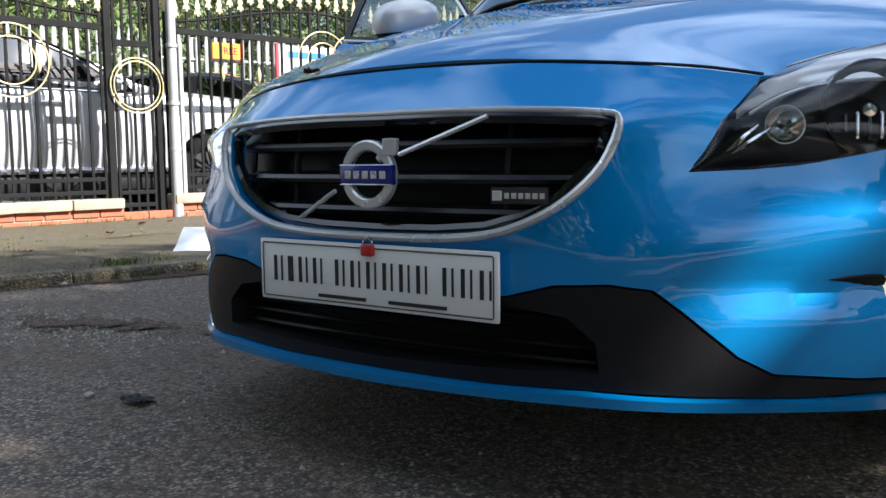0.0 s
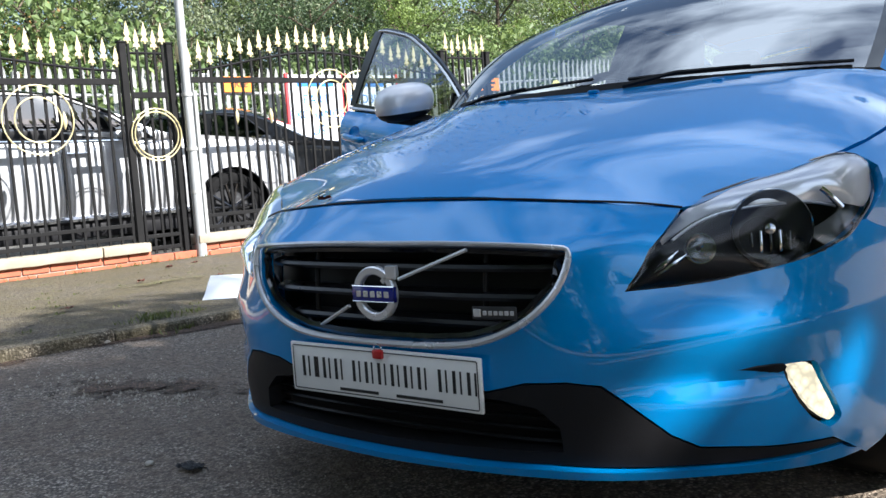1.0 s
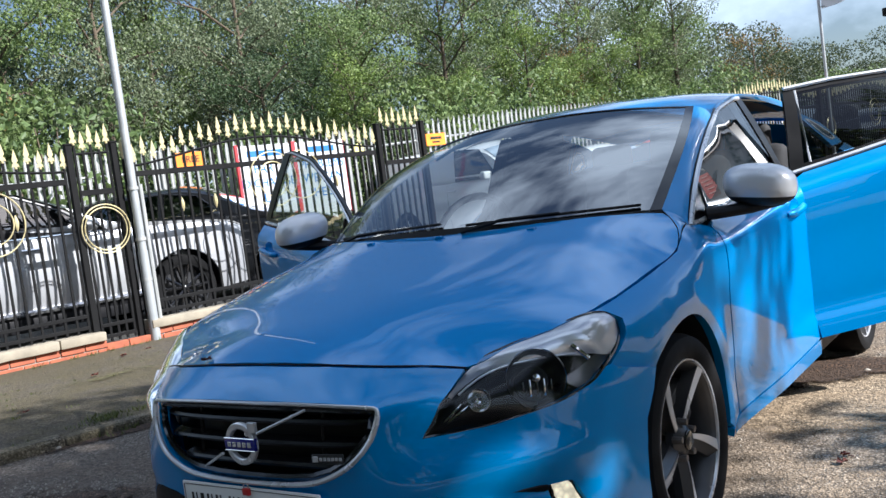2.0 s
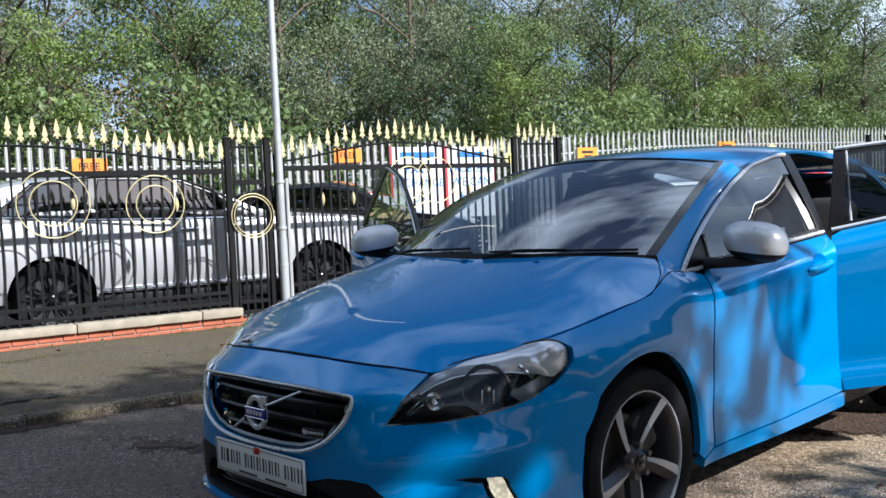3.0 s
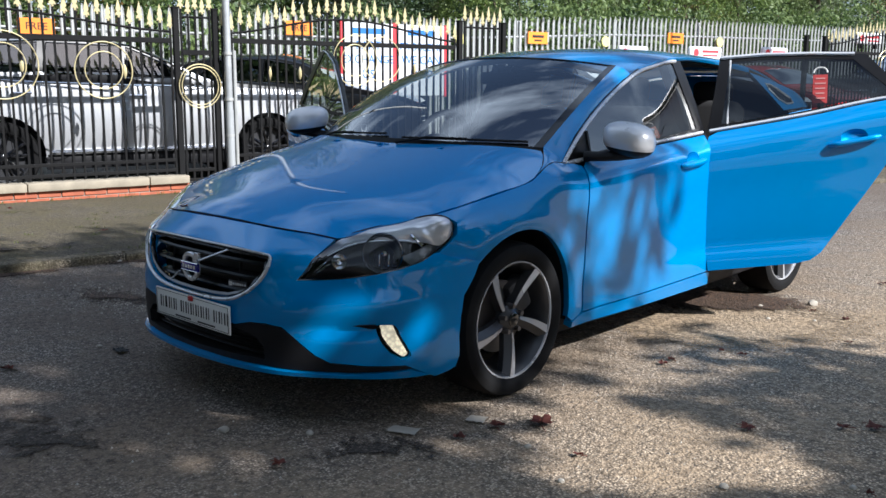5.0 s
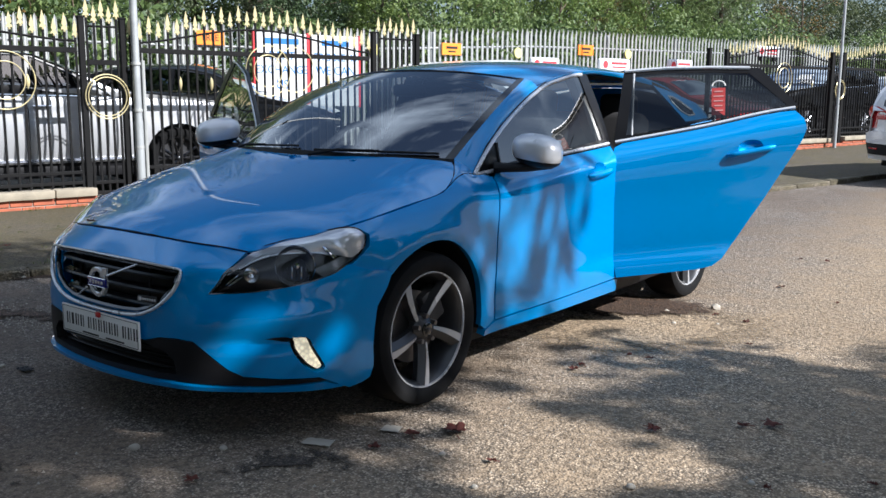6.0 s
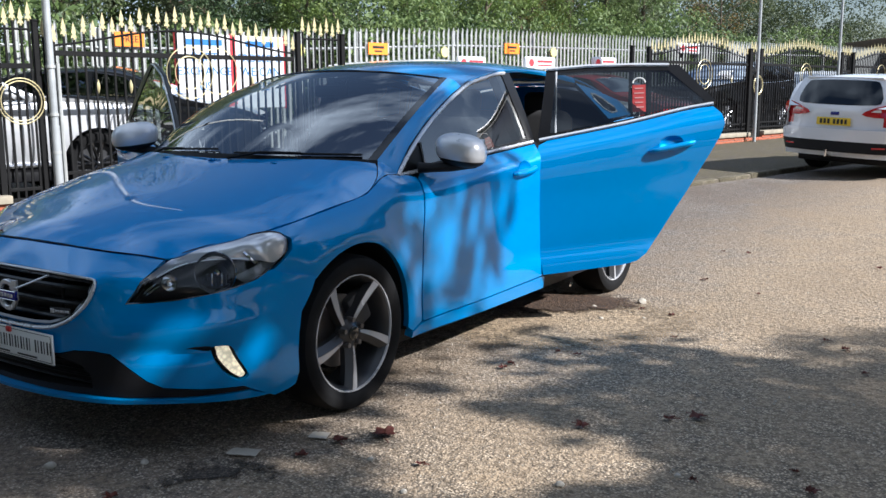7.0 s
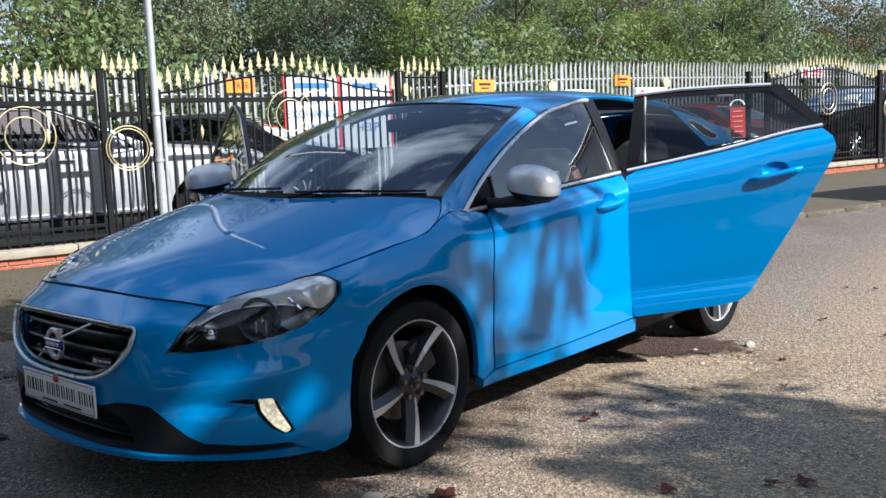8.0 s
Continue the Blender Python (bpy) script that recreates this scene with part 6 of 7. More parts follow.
part("windscreen_card", box(0.34, 0.012, 0.22, (0.34, 1.70, 1.435), 0.002, turn=Matrix.Rotation(radians(-58), 4, "X")), PAPER, off_roader, "pale card behind the windscreen", smooth=False)
parked_car("black saloon further along the yard", BLACK_PAINT, matrix=parked_at(26.0, -1.2, 180), **HATCH)


def estate_car():
    """The white estate parked half on the pavement, seen from behind."""
    L = 4.56
    tops = [(0.0, 0.76), (0.25, 0.86), (1.05, 1.0), (1.25, 1.06), (1.95, 1.42), (2.4, 1.49), (3.3, 1.49), (4.0, 1.45), (4.18, 1.40), (4.46, 1.06), (4.56, 0.98)]
    belts = [(0.0, 0.72), (0.25, 0.82), (1.05, 0.94), (1.4, 0.96), (3.6, 1.05), (4.3, 1.06), (4.56, 0.98)]
    wins = [[(1.58, 0.99), (2.05, 1.36), (2.5, 1.42), (2.55, 1.0)], [(2.62, 1.01), (2.58, 1.42), (3.32, 1.42), (3.42, 1.05)], [(3.50, 1.06), (3.42, 1.41), (3.95, 1.36), (4.12, 1.14)]]
    m = Matrix.Translation(Vector((0.44, 12.55, 0.035))) @ Matrix.Rotation(radians(180 - 18), 4, "Z") @ Matrix.Rotation(radians(-2.2), 4, "Y") @ Matrix.Translation((0, -L, 0))
    car = parked_car("pale silver estate car parked half on the pavement", LILAC_PAINT, L, 1.80, tops, belts, 0.90, 3.55, 0.325, wins, m, trim=GLOSS_BLACK, screens=(), group="street cars", name="estate_car")
    tail = lambda x, z: (x, L + 0.005 - 0.16 * abs(x / 0.9) ** 3 - 0.42 * max(0.0, z - 0.98) ** 1.15 + 0.05 * max(0.0, 0.62 - z) - 0.02 * max(0, 0.50 - z), z)
    core = (0, L / 2, 0.7)
    part("tailgate", skin([(-0.80, 0.60), (0.80, 0.60), (0.83, 0.98), (0.66, 1.42), (-0.66, 1.42), (-0.83, 0.98)], tail, 0.08, core=core, skirt=0.05), LILAC_PAINT, car)
    part("rear_window", skin(softened([(-0.66, 1.08), (-0.52, 1.035), (0.52, 1.035), (0.66, 1.08), (0.56, 1.36), (0.44, 1.395), (-0.44, 1.395), (-0.56, 1.36)], 1), tail, 0.08, lift=0.006, core=core), DARK_GLASS, car)
    part("roof_spoiler", box(1.16, 0.16, 0.03, (0, L - 0.24, 1.425), 0.012), LILAC_PAINT, car)
    bump_f = lambda x, z: (x, L + 0.075 - 0.20 * abs(x / 0.9) ** 3.2, z)
    part("rear_bumper", skin([(-0.85, 0.52), (0.85, 0.52), (0.88, 0.66), (0.80, 0.70), (-0.80, 0.70), (-0.88, 0.66)], bump_f, 0.07, core=core, skirt=0.10), LILAC_PAINT, car)
    part("bumper_base", skin([(-0.78, 0.36), (0.78, 0.36), (0.86, 0.53), (-0.86, 0.53)], lambda x, z: (x, L + 0.070 - 0.20 * abs(x / 0.9) ** 3.2, z), 0.08, core=core, skirt=0.10), BLACK_PLASTIC, car)
    for s in (1, -1):
        part("tail_light", skin(softened([(s * 0.36, 0.925), (s * 0.50, 0.875), (s * 0.80, 0.87), (s * 0.885, 0.95), (s * 0.86, 1.08), (s * 0.66, 1.05)], 1), tail, 0.05, lift=0.014, core=core, skirt=0.03), RED_LENS, car, "red tail light")
        part("reverse_light", skin([(s * 0.52, 0.95), (s * 0.66, 0.95), (s * 0.64, 0.985), (s * 0.56, 0.98)], tail, 0.05, lift=0.020, core=core), PLATE_WHITE, car)
        part("reflector", skin([(s * 0.60, 0.435), (s * 0.76, 0.44), (s * 0.76, 0.465), (s * 0.60, 0.46)], bump_f, 0.05, lift=0.010, core=core), RED_LENS, car)
    plate = part("number_plate", box(0.52, 0.012, 0.111, (0.0, L + 0.030, 0.80), 0.004), PLATE_YELLOW, car, "yellow rear plate with dark bars")
    for k in range(7):
        part("plate_bar", box(0.036, 0.004, 0.07, (-0.19 + 0.058 * k + (0.03 if k > 3 else 0), L + 0.038, 0.80)), INK, plate, smooth=False)
    part("badge", box(0.13, 0.012, 0.05, (0, L + 0.008, 0.915), 0.02), BADGE_BLUE, car)
    part("rear_wiper", tube([(0.0, L - 0.02, 1.0), (-0.18, L - 0.05, 1.03), (-0.42, L - 0.06, 1.05)], 0.008, 5), BLACK_PLASTIC, car)
    part("window_sticker", box(0.20, 0.006, 0.03, (0.30, L - 0.10, 1.12), 0.0, turn=Matrix.Rotation(radians(40), 4, "X")), PLATE_WHITE, car, smooth=False)
    part("tow_bar", tube([(0.0, L + 0.02, 0.30), (0.0, L + 0.16, 0.31), (0.0, L + 0.18, 0.40)], 0.02, 8), CHROME, car)
    part("aerial", tube([(0, L - 1.2, 1.47), (0, L - 1.0, 1.62)], 0.006, 5), BLACK_PLASTIC, car)
    return car


estate_car()


# ---- signs in the yard ----
def letters(text, size, material, parent, at, turn):
    cu = bpy.data.curves.new("lettering", "FONT")
    cu.body, cu.size, cu.align_x, cu.align_y, cu.extrude = text, size, "CENTER", "CENTER", 0.002
    ob = bpy.data.objects.new("tmp", cu)
    me = bpy.data.meshes.new_from_object(ob)
    bpy.data.objects.remove(ob)
    return part_of("lettering", me, material, parent, smooth=False, matrix=Matrix.Translation(at) @ turn)


FACING = Matrix(((0, 0, 1, 0), (1, 0, 0, 0), (0, 1, 0, 0), (0, 0, 0, 1)))  # text that reads along +y and faces +x


def board(name, label, s, n, z0, w, h, material, lines, ink, frame=None, category="sign", legs=False):
    b = empty(name, label, category, STREET @ Matrix.Translation((n, s, 0)), "yard signs")
    part("panel", box(0.03, w, h, (0, 0, z0 + h / 2), 0.004), material, b, smooth=False)
    if frame:
        for y in (-w / 2, w / 2):
            part("frame_bar", box(0.05, 0.05, h + 0.04, (0.005, y, z0 + h / 2), 0.004), frame, b, smooth=False)
    for i, (kind, text, size, z) in enumerate(lines):
        if kind == "text":
            letters(text, size, ink, b, (0.018, 0, z), FACING)
        else:
            part("print_bar", box(0.004, text, size, (0.018, 0, z)), ink, b, smooth=False)
    if legs:
        for y in (-w * 0.4, w * 0.4):
            g = yard_z(s, n)
            part("leg", box(0.04, 0.05, z0 - g + 0.1, (-0.03, y, (z0 + g) / 2)), GALV, b, smooth=False)
    return b


board("sign_board", "white sign board with blue lettering and red frame", 4.97, -4.6, 1.02, 1.08, 1.28, SIGN_WHITE, [("bar", 0.7, 0.10, 2.16), ("text", "PART", 0.22, 1.90), ("text", "EXCHANGE", 0.20, 1.66), ("text", "US", 0.22, 1.40)], SIGN_BLUE, SIGN_RED, legs=True)
board("sign_board", "white sign board with blue lettering and red frame", 6.10, -4.6, 1.02, 1.08, 1.28, SIGN_WHITE, [("bar", 0.6, 0.10, 2.16), ("text", "PROBLEMS", 0.20, 1.90), ("text", "WE CAN", 0.22, 1.66), ("text", "HELP", 0.22, 1.40)], SIGN_BLUE, SIGN_RED, legs=True)
for s, z in ((-0.50, 2.05), (3.76, 2.18), (9.18, 2.18), (13.35, 2.30), (-4.0, 2.05)):
    b = board("orange_sign", "small orange sign fixed to the palisade", s, BACK + 0.05, z - 0.12, 0.52, 0.24, SIGN_ORANGE, [("text", "FREE", 0.15, z)] if s < 5 else [("bar", 0.3, 0.05, z + 0.03), ("bar", 0.2, 0.03, z - 0.05)], INK)
for s, z in ((11.1, 2.16), (14.9, 2.25), (7.2, 2.1)):
    p = empty("yellow_disc", "pale yellow round tag on the palisade", "tag", STREET @ Matrix.Translation((BACK + 0.06, s, z)), "yard signs")
    part("disc", lathe([(0.0, 0.02), (0.11, 0.02), (0.12, 0.0), (0.11, -0.01), (0.0, -0.01)], 20), plain("pale_yellow", (0.72, 0.66, 0.25), 0.6), p)
for s, n, z, w in ((12.0, -2.9, 1.72, 1.0), (14.3, -2.9, 1.76, 0.9), (9.9, -2.9, 1.68, 0.8), (16.6, -2.1, 2.12, 1.0)):
    b = empty("roof_sign", "white roof sign board with red markings", "sign", STREET @ Matrix.Translation((n, s, 0)), "car roof signs")
    part("panel", box(0.10, w, 0.26, (0, 0, z + 0.17), 0.05, 3), SIGN_WHITE, b)
    part("print_disc", lathe([(0.0, 0.003), (0.08, 0.003), (0.08, 0.0)], 18), SIGN_RED, b, matrix=Matrix.Translation((0.052, -w * 0.32, z + 0.17)))
    part("print_bar", box(0.004, w * 0.5, 0.05, (0.052, w * 0.12, z + 0.20)), SIGN_RED, b, smooth=False)
    part("print_bar", box(0.004, w * 0.45, 0.03, (0.052, w * 0.12, z + 0.12)), SIGN_RED, b, smooth=False)
    for y in (-w * 0.3, w * 0.3):
        part("foot", box(0.08, 0.06, 0.10, (0, y, z + 0.0), 0.01), BLACK_PLASTIC, b)


# ---- low building and chimney beyond the yard ----
def workshop():
    b = empty("workshop_building", "low grey flat-roofed workshop beyond the yard", "building", Matrix.Translation(street(44, -6.5, 0.7)) @ Matrix.Rotation(-LINE - radians(28), 4, "Z"))
    part("wall", box(18, 9, 2.5, (8, 0, 1.25), 0.02), RENDER_GREY, b, smooth=False)
    part("roof", box(19.5, 10.5, 0.28, (8, -0.3, 2.75), 0.05, turn=Matrix.Rotation(radians(-2.5), 4, "Y")), RENDER_GREY, b)
    part("fascia", box(19.6, 0.12, 0.34, (8, -5.6, 2.72), 0.02, turn=Matrix.Rotation(radians(-2.5), 4, "Y")), WOOD_DARK, b)
    for k in range(7):
        w = part("window", box(1.3, 0.06, 0.8, (0.8 + 2.4 * k, -4.52, 1.55), 0.01), DARK_GLASS, b)
        part("frame", box(1.42, 0.05, 0.06, (0.8 + 2.4 * k, -4.54, 1.12)), SIGN_WHITE, w, smooth=False)
    f = empty("timber_hoarding", "dark brown timber hoarding at the yard's end", "fence", Matrix.Translation(street(36, -4.0, 0.35)) @ Matrix.Rotation(-LINE, 4, "Z"))
    for k in range(40):
        part("board", box(0.14, 0.025, 2.2 + 0.05 * math.sin(k * 3), (-4 + 0.2 * k, 0, 1.1), 0.004), WOOD_DARK, f, smooth=False)


workshop()


# ---- trees ----
def leaf_cloud(count, places, size, droop=0.3, seed=1, gaps=()):
    """Many small folded leaves scattered about points, as one mesh from arrays."""
    rng = np.random.default_rng(seed)
    c = np.array([p for p, _ in places])
    r = np.array([q for _, q in places])
    w = r ** 2 / (r ** 2).sum()
    pick = rng.choice(len(c), count, p=w)
    d = rng.normal(size=(count, 3))
    d /= np.linalg.norm(d, axis=1)[:, None]
    rad = r[pick] * rng.uniform(0.35, 1.0, count) ** 0.45
    centre = c[pick] + d * rad[:, None] * np.array([1, 1, 0.8])
    for p, r0 in gaps:
        off = centre - np.array(p)
        off -= np.outer(off @ np.array(SUN), np.array(SUN))
        keep = np.linalg.norm(off, axis=1) > r0
        centre, d = centre[keep], d[keep]
    count = len(centre)
    a = rng.normal(size=(count, 3))
    a[:, 2] -= droop * 2
    a /= np.linalg.norm(a, axis=1)[:, None]
    b = np.cross(a, d + rng.normal(size=(count, 3)) * 0.7)
    b /= np.linalg.norm(b, axis=1)[:, None]
    n = np.cross(a, b)
    s = size * rng.uniform(0.6, 1.35, count)[:, None]
    v = np.stack([centre, centre + a * s * 0.5 + b * s * 0.30 + n * s * 0.08, centre + a * s, centre + a * s * 0.5 - b * s * 0.30 + n * s * 0.08], 1).reshape(-1, 3)
    i = np.arange(count) * 4
    faces = np.concatenate([np.stack([i, i + 1, i + 2], 1), np.stack([i, i + 2, i + 3], 1)])
    me = bpy.data.meshes.new("leaves")
    me.from_pydata(v.tolist(), [], faces.tolist())
    return me


def tree(label, leaf, height, spread, count, seed, size=0.13, trunk_r=0.16, lean=(0, 0), bare=0.28, droop=0.3, name="tree", gaps=()):
    rng = random.Random(seed)
    t = empty(name, label, "tree", group="trees")
    bm = bmesh.new()
    path = [Vector((lean[0] * k ** 1.4 + 0.10 * math.sin(seed + 4 * k), lean[1] * k ** 1.4 + 0.10 * math.cos(seed * 2 + 3 * k), height * 0.8 * k)) for k in steps(0, 1, 9)]
    tube(path, [trunk_r * (1.25 if i == 0 else 1) * (1 - 0.85 * i / 9) + 0.01 for i in range(10)], 9, bm=bm)
    blobs = []
    for i in range(15):
        k = bare + (0.95 - bare) * (i + rng.random()) / 15
        j = k * 9
        base = path[int(j)].lerp(path[min(9, int(j) + 1)], j - int(j))
        ang = i * 2.4 + rng.random()
        reach = spread * (0.55 + 0.5 * rng.random()) * math.sin(math.pi * min(1, 0.22 + 0.78 * (1 - (k - bare) / (1 - bare)) ** 0.7))
        tip = base + Vector((math.cos(ang) * reach, math.sin(ang) * reach, (0.5 + 0.6 * rng.random()) * reach * 0.7))
        mid = base.lerp(tip, 0.5) + Vector((0, 0, 0.12 * reach))
        tube([base, mid, tip], [trunk_r * 0.38 * (1 - 0.6 * k), trunk_r * 0.22, 0.012], 6, bm=bm)
        for q in (0.45, 0.75, 1.0):
            p = base.lerp(mid, q * 2) if q < 0.5 else mid.lerp(tip, q * 2 - 1)
            o = Vector((rng.gauss(0, 0.3), rng.gauss(0, 0.3), rng.gauss(0, 0.25))) * spread * 0.3
            blobs.append((tuple(p + o), spread * rng.uniform(0.16, 0.34)))
            tube([p, p + o * 0.6, p + o], [0.03, 0.016, 0.006], 4, bm=bm)
    blobs.append((tuple(path[-1] + Vector((0, 0, 0.3))), spread * 0.3))
    part("trunk", bm, BARK, t)
    me = leaf_cloud(count, blobs, size, droop, seed, gaps)
    part_of("crown", me, leaf, t, smooth=False)
    return t


def shrub(label, leaf, height, spread, count, seed, size=0.10):
    rng = random.Random(seed)
    t = empty("shrub", label, "shrub", group="shrubs behind the palisade")
    bm, blobs = bmesh.new(), []
    for i in range(10):
        ang, k = i * 2.4, 0.4 + 0.6 * rng.random()
        tip = Vector((math.cos(ang) * spread * 0.7 * k, math.sin(ang) * spread * 0.7 * k, height * (0.35 + 0.5 * rng.random())))
        tube([(0.05 * math.cos(ang), 0.05 * math.sin(ang), 0), tip * 0.5 + Vector((0, 0, 0.1)), tip], [0.03, 0.02, 0.008], 5, bm=bm)
        blobs += [(tuple(tip), spread * 0.34), (tuple(tip * 0.65), spread * 0.34)]
    part("stem", bm, BARK, t)
    part_of("foliage", leaf_cloud(count, blobs, size, 0.2, seed), leaf, t, smooth=False)
    return t


def on_street(s, n, turn=0.0):
    return Matrix.Translation(street(s, n, yard_z(s, n) - 0.04)) @ Matrix.Rotation(turn, 4, "Z")


def planted(base, spots):
    rng = random.Random(len(spots))
    for i, (s, n, k) in enumerate(spots):
        k *= 0.725 if base.name.startswith("tree") else 1.0
        m = on_street(s, n, turn=rng.random() * 6.28)
        if i == 0:
            base.scale = (k, k, k)
            base.matrix_basis = m @ Matrix.Scale(k, 4)
        else:
            c = copy_thing(base, m)
            c.scale = (k, k, k * rng.uniform(0.92, 1.1))


planted(tree("tall birch-like tree with grey-green leaves", LEAF_C, 10.5, 2.9, 15000, 3, 0.10, 0.17, droop=0.6), [(4.5, -9.5, 1.0), (8.2, -10.2, 1.05), (12.5, -11.0, 0.95), (-1.0, -9.8, 1.0), (17.5, -12.0, 1.1), (22.0, -11.0, 1.1), (24.5, -13.5, 1.1), (28.0, -11.0, 1.05), (0.5, -14.0, 1.1), (10.0, -15, 1.15)])
planted(tree("leafy mid-green roadside tree", LEAF_A, 9.5, 2.8, 15000, 8, 0.105, 0.15), [(2.0, -8.6, 1.0), (6.5, -11.5, 1.1), (10.4, -8.9, 0.95), (-4.5, -9.0, 1.05), (15.0, -10.5, 1.05), (20.5, -13.0, 1.1), (26, -11.5, 1.25), (29.5, -13, 1.2), (33, -15, 1.15), (36, -17, 1.0), (-8, -12, 1.2), (14.0, -15.5, 1.1)])
planted(tree("bright green sapling tree in full leaf", LEAF_B, 7.0, 2.0, 11000, 15, 0.095, 0.10, bare=0.12), [(-0.6, -7.2, 0.95), (9.4, -7.6, 0.9), (13.4, -8.2, 0.85), (-6.2, -7.0, 0.95), (22.0, -10.0, 0.7), (17.8, -8.6, 0.95), (15.8, -8.0, 1.0), (20.0, -8.4, 0.9), (27.0, -10.0, 0.7)])
planted(tree("dark green dense tree", LEAF_D, 9.0, 2.7, 13000, 21, 0.105, 0.18), [(11.6, -12.4, 1.05), (3.3, -11.8, 1.0), (-3.0, -12.5, 1.05), (7.4, -8.3, 0.75), (19.0, -15.0, 0.9), (28.0, -16, 0.8)])
planted(tree("autumn tree with sparse brown leaves and bare branches", LEAF_E, 8.5, 2.4, 1700, 33, 0.12, 0.13), [(31.5, -9.6, 0.95), (0.9, -7.6, 0.7), (19.5, -9.6, 0.8)])
planted(shrub("leafy green shrub behind the palisade", LEAF_A, 2.6, 1.7, 3800, 5), [(s, -6.4 - 0.5 * (i % 3), 1.0 + 0.12 * (i % 4)) for i, s in enumerate((-5.5, -3.0, -0.6, 2.2, 5.0, 7.8, 10.4, 13.0, 15.6, 18.2, 21.0, 24.0, 27.0, 30.0, 34.0))])
planted(shrub("dark green shrub in the shade of the trees", LEAF_D, 2.8, 1.8, 3400, 9), [(s, -7.6, 1.1) for s in (-4.2, -1.5, 1.4, 4.0, 6.6, 9.2, 12.0, 14.6, 17.0, 19.8, 23.0, 26.5)])
far_leaves = leaf_cloud(220000, [(tuple(street(s + 0.8 * math.sin(7 * j + s), -20 - 3 * math.sin(1.3 * s) - 1.5 * math.sin(5 * s + 2 * j), 1.2 + 1.35 * j + 0.9 * math.sin(s * 2.7 + j))), 1.25 + 0.5 * math.sin(3.1 * s + 4 * j)) for s in steps(-22, 70, 76) for j in range(6 if s < 24 else 5)], 0.17, 0.2, 44)
tagged(part_of("far_woods", far_leaves, LEAF_F, smooth=False), "dark band of woodland behind the trees", "woods", kind="stuff")

# unseen trees: added across the road for the dappled shade, and behind for reflections
# holes cut in the crown for sun spots on car and road: place, width
GAPS = ((0.70, 0.16, 0.50, 0.13), (0.80, 0.26, 0.46, 0.15), (0.86, 0.36, 0.42, 0.14), (0.66, 0.12, 0.33, 0.11), (0.90, 0.46, 0.52, 0.10), (0.90, 1.60, 0.58, 0.07), (0.90, 1.68, 0.42, 0.08), (1.62, 0.86, 0.0, 0.34), (1.36, 0.95, 0.0, 0.24), (1.55, 0.52, 0.0, 0.20), (0.50, -0.32, 0.0, 0.13), (0.70, -0.10, 0.0, 0.09), (1.30, 2.05, 0.0, 0.36))
shade = tree("unseen tall tree, placed for dappled shade and reflections", LEAF_A, 10.8, 2.9, 21000, 52, 0.17, 0.24, bare=0.42, gaps=[((x - 8.7, y - 1.5, z), r * 0.9) for x, y, z, r in GAPS])
shade.matrix_basis = Matrix.Translation((8.7, 1.5, 0))
for x, y, k, a in ((10.5, 3.1, 0.60, 1.2), (9.3, -1.9, 1.0, 2.2), (4.5, -11.0, 1.0, 3.0), (-3.0, -13.0, 1.1, 0.5), (-10.0, -11.0, 1.0, 4.0)):
    c = copy_thing(shade, Matrix.Translation((x, y, 0)) @ Matrix.Rotation(a, 4, "Z"))
    c.scale = (k, k, k)

low = tree("unseen low dense tree across the road, placed for shade", LEAF_A, 5.6, 1.75, 5600, 71, 0.16, 0.12, bare=0.38)
low.matrix_basis = Matrix.Translation((8.9, 2.75, 0))
# unseen belt of leaves, added behind and aside to darken ambient light and reflections
belt = leaf_cloud(140000, [((x + math.sin(3 * x + j), -10.5 - 1.6 * math.sin(0.7 * x) - 0.05 * x * x * 0.25, 0.7 + 1.5 * j), 1.5) for x in steps(-16, 20, 24) for j in range(9 if x < 11 else 2)] + [((18.0 + 1.2 * math.sin(0.8 * y), y + math.sin(2 * y + j), 0.6 + 1.4 * j), 1.5) for y in steps(-9, 46, 36) for j in range(4 if y > -3 else 1)], 0.34, 0.2, 61)
tagged(part_of("tree_belt", belt, LEAF_D, smooth=False), "unseen leaf belt added to darken sky light and reflections", "trees", kind="stuff")


# ---- litter, dirt and weeds ----
def patch(name, label, category, x, y, rx, ry, material, seed, high=0.012, turn=0.0, z=0.0):
    """A low uneven spread of dirt on the ground."""
    rng = random.Random(seed)
    bm = bmesh.new()
    rings, seg = 7, 110
    phase = [rng.random() * 6.28 for _ in range(4)]
    edge = lambda a: 1 + 0.12 * math.sin(2 * a + phase[0]) + 0.10 * math.sin(5 * a + phase[1]) + 0.07 * math.sin(9 * a + phase[2]) + 0.07 * math.sin(19 * a + phase[3]) + 0.05 * math.sin(37 * a)
    rows = [[bm.verts.new((rx * k * edge(a) * math.cos(a), ry * k * edge(a) * math.sin(a), 0.004 - 0.016 * (i == rings) + high * (1 - k * k) * (0.6 + 0.6 * noise.noise(Vector((k * 4 * math.cos(a) + seed, k * 4 * math.sin(a), 0)))))) for a in (2 * math.pi * j / seg for j in range(seg))] for i, k in enumerate(steps(0.02, 1, rings))]
    bm.faces.new(rows[0])
    for A, B in zip(rows, rows[1:]):
        for j in range(seg):
            bm.faces.new((A[j], B[j], B[(j + 1) % seg], A[(j + 1) % seg]))
    bmesh.ops.recalc_face_normals(bm, faces=bm.faces)
    return tagged(part(name, bm, material, matrix=Matrix.Translation((x, y, z)) @ Matrix.Rotation(turn, 4, "Z")), label, category, kind="structure")


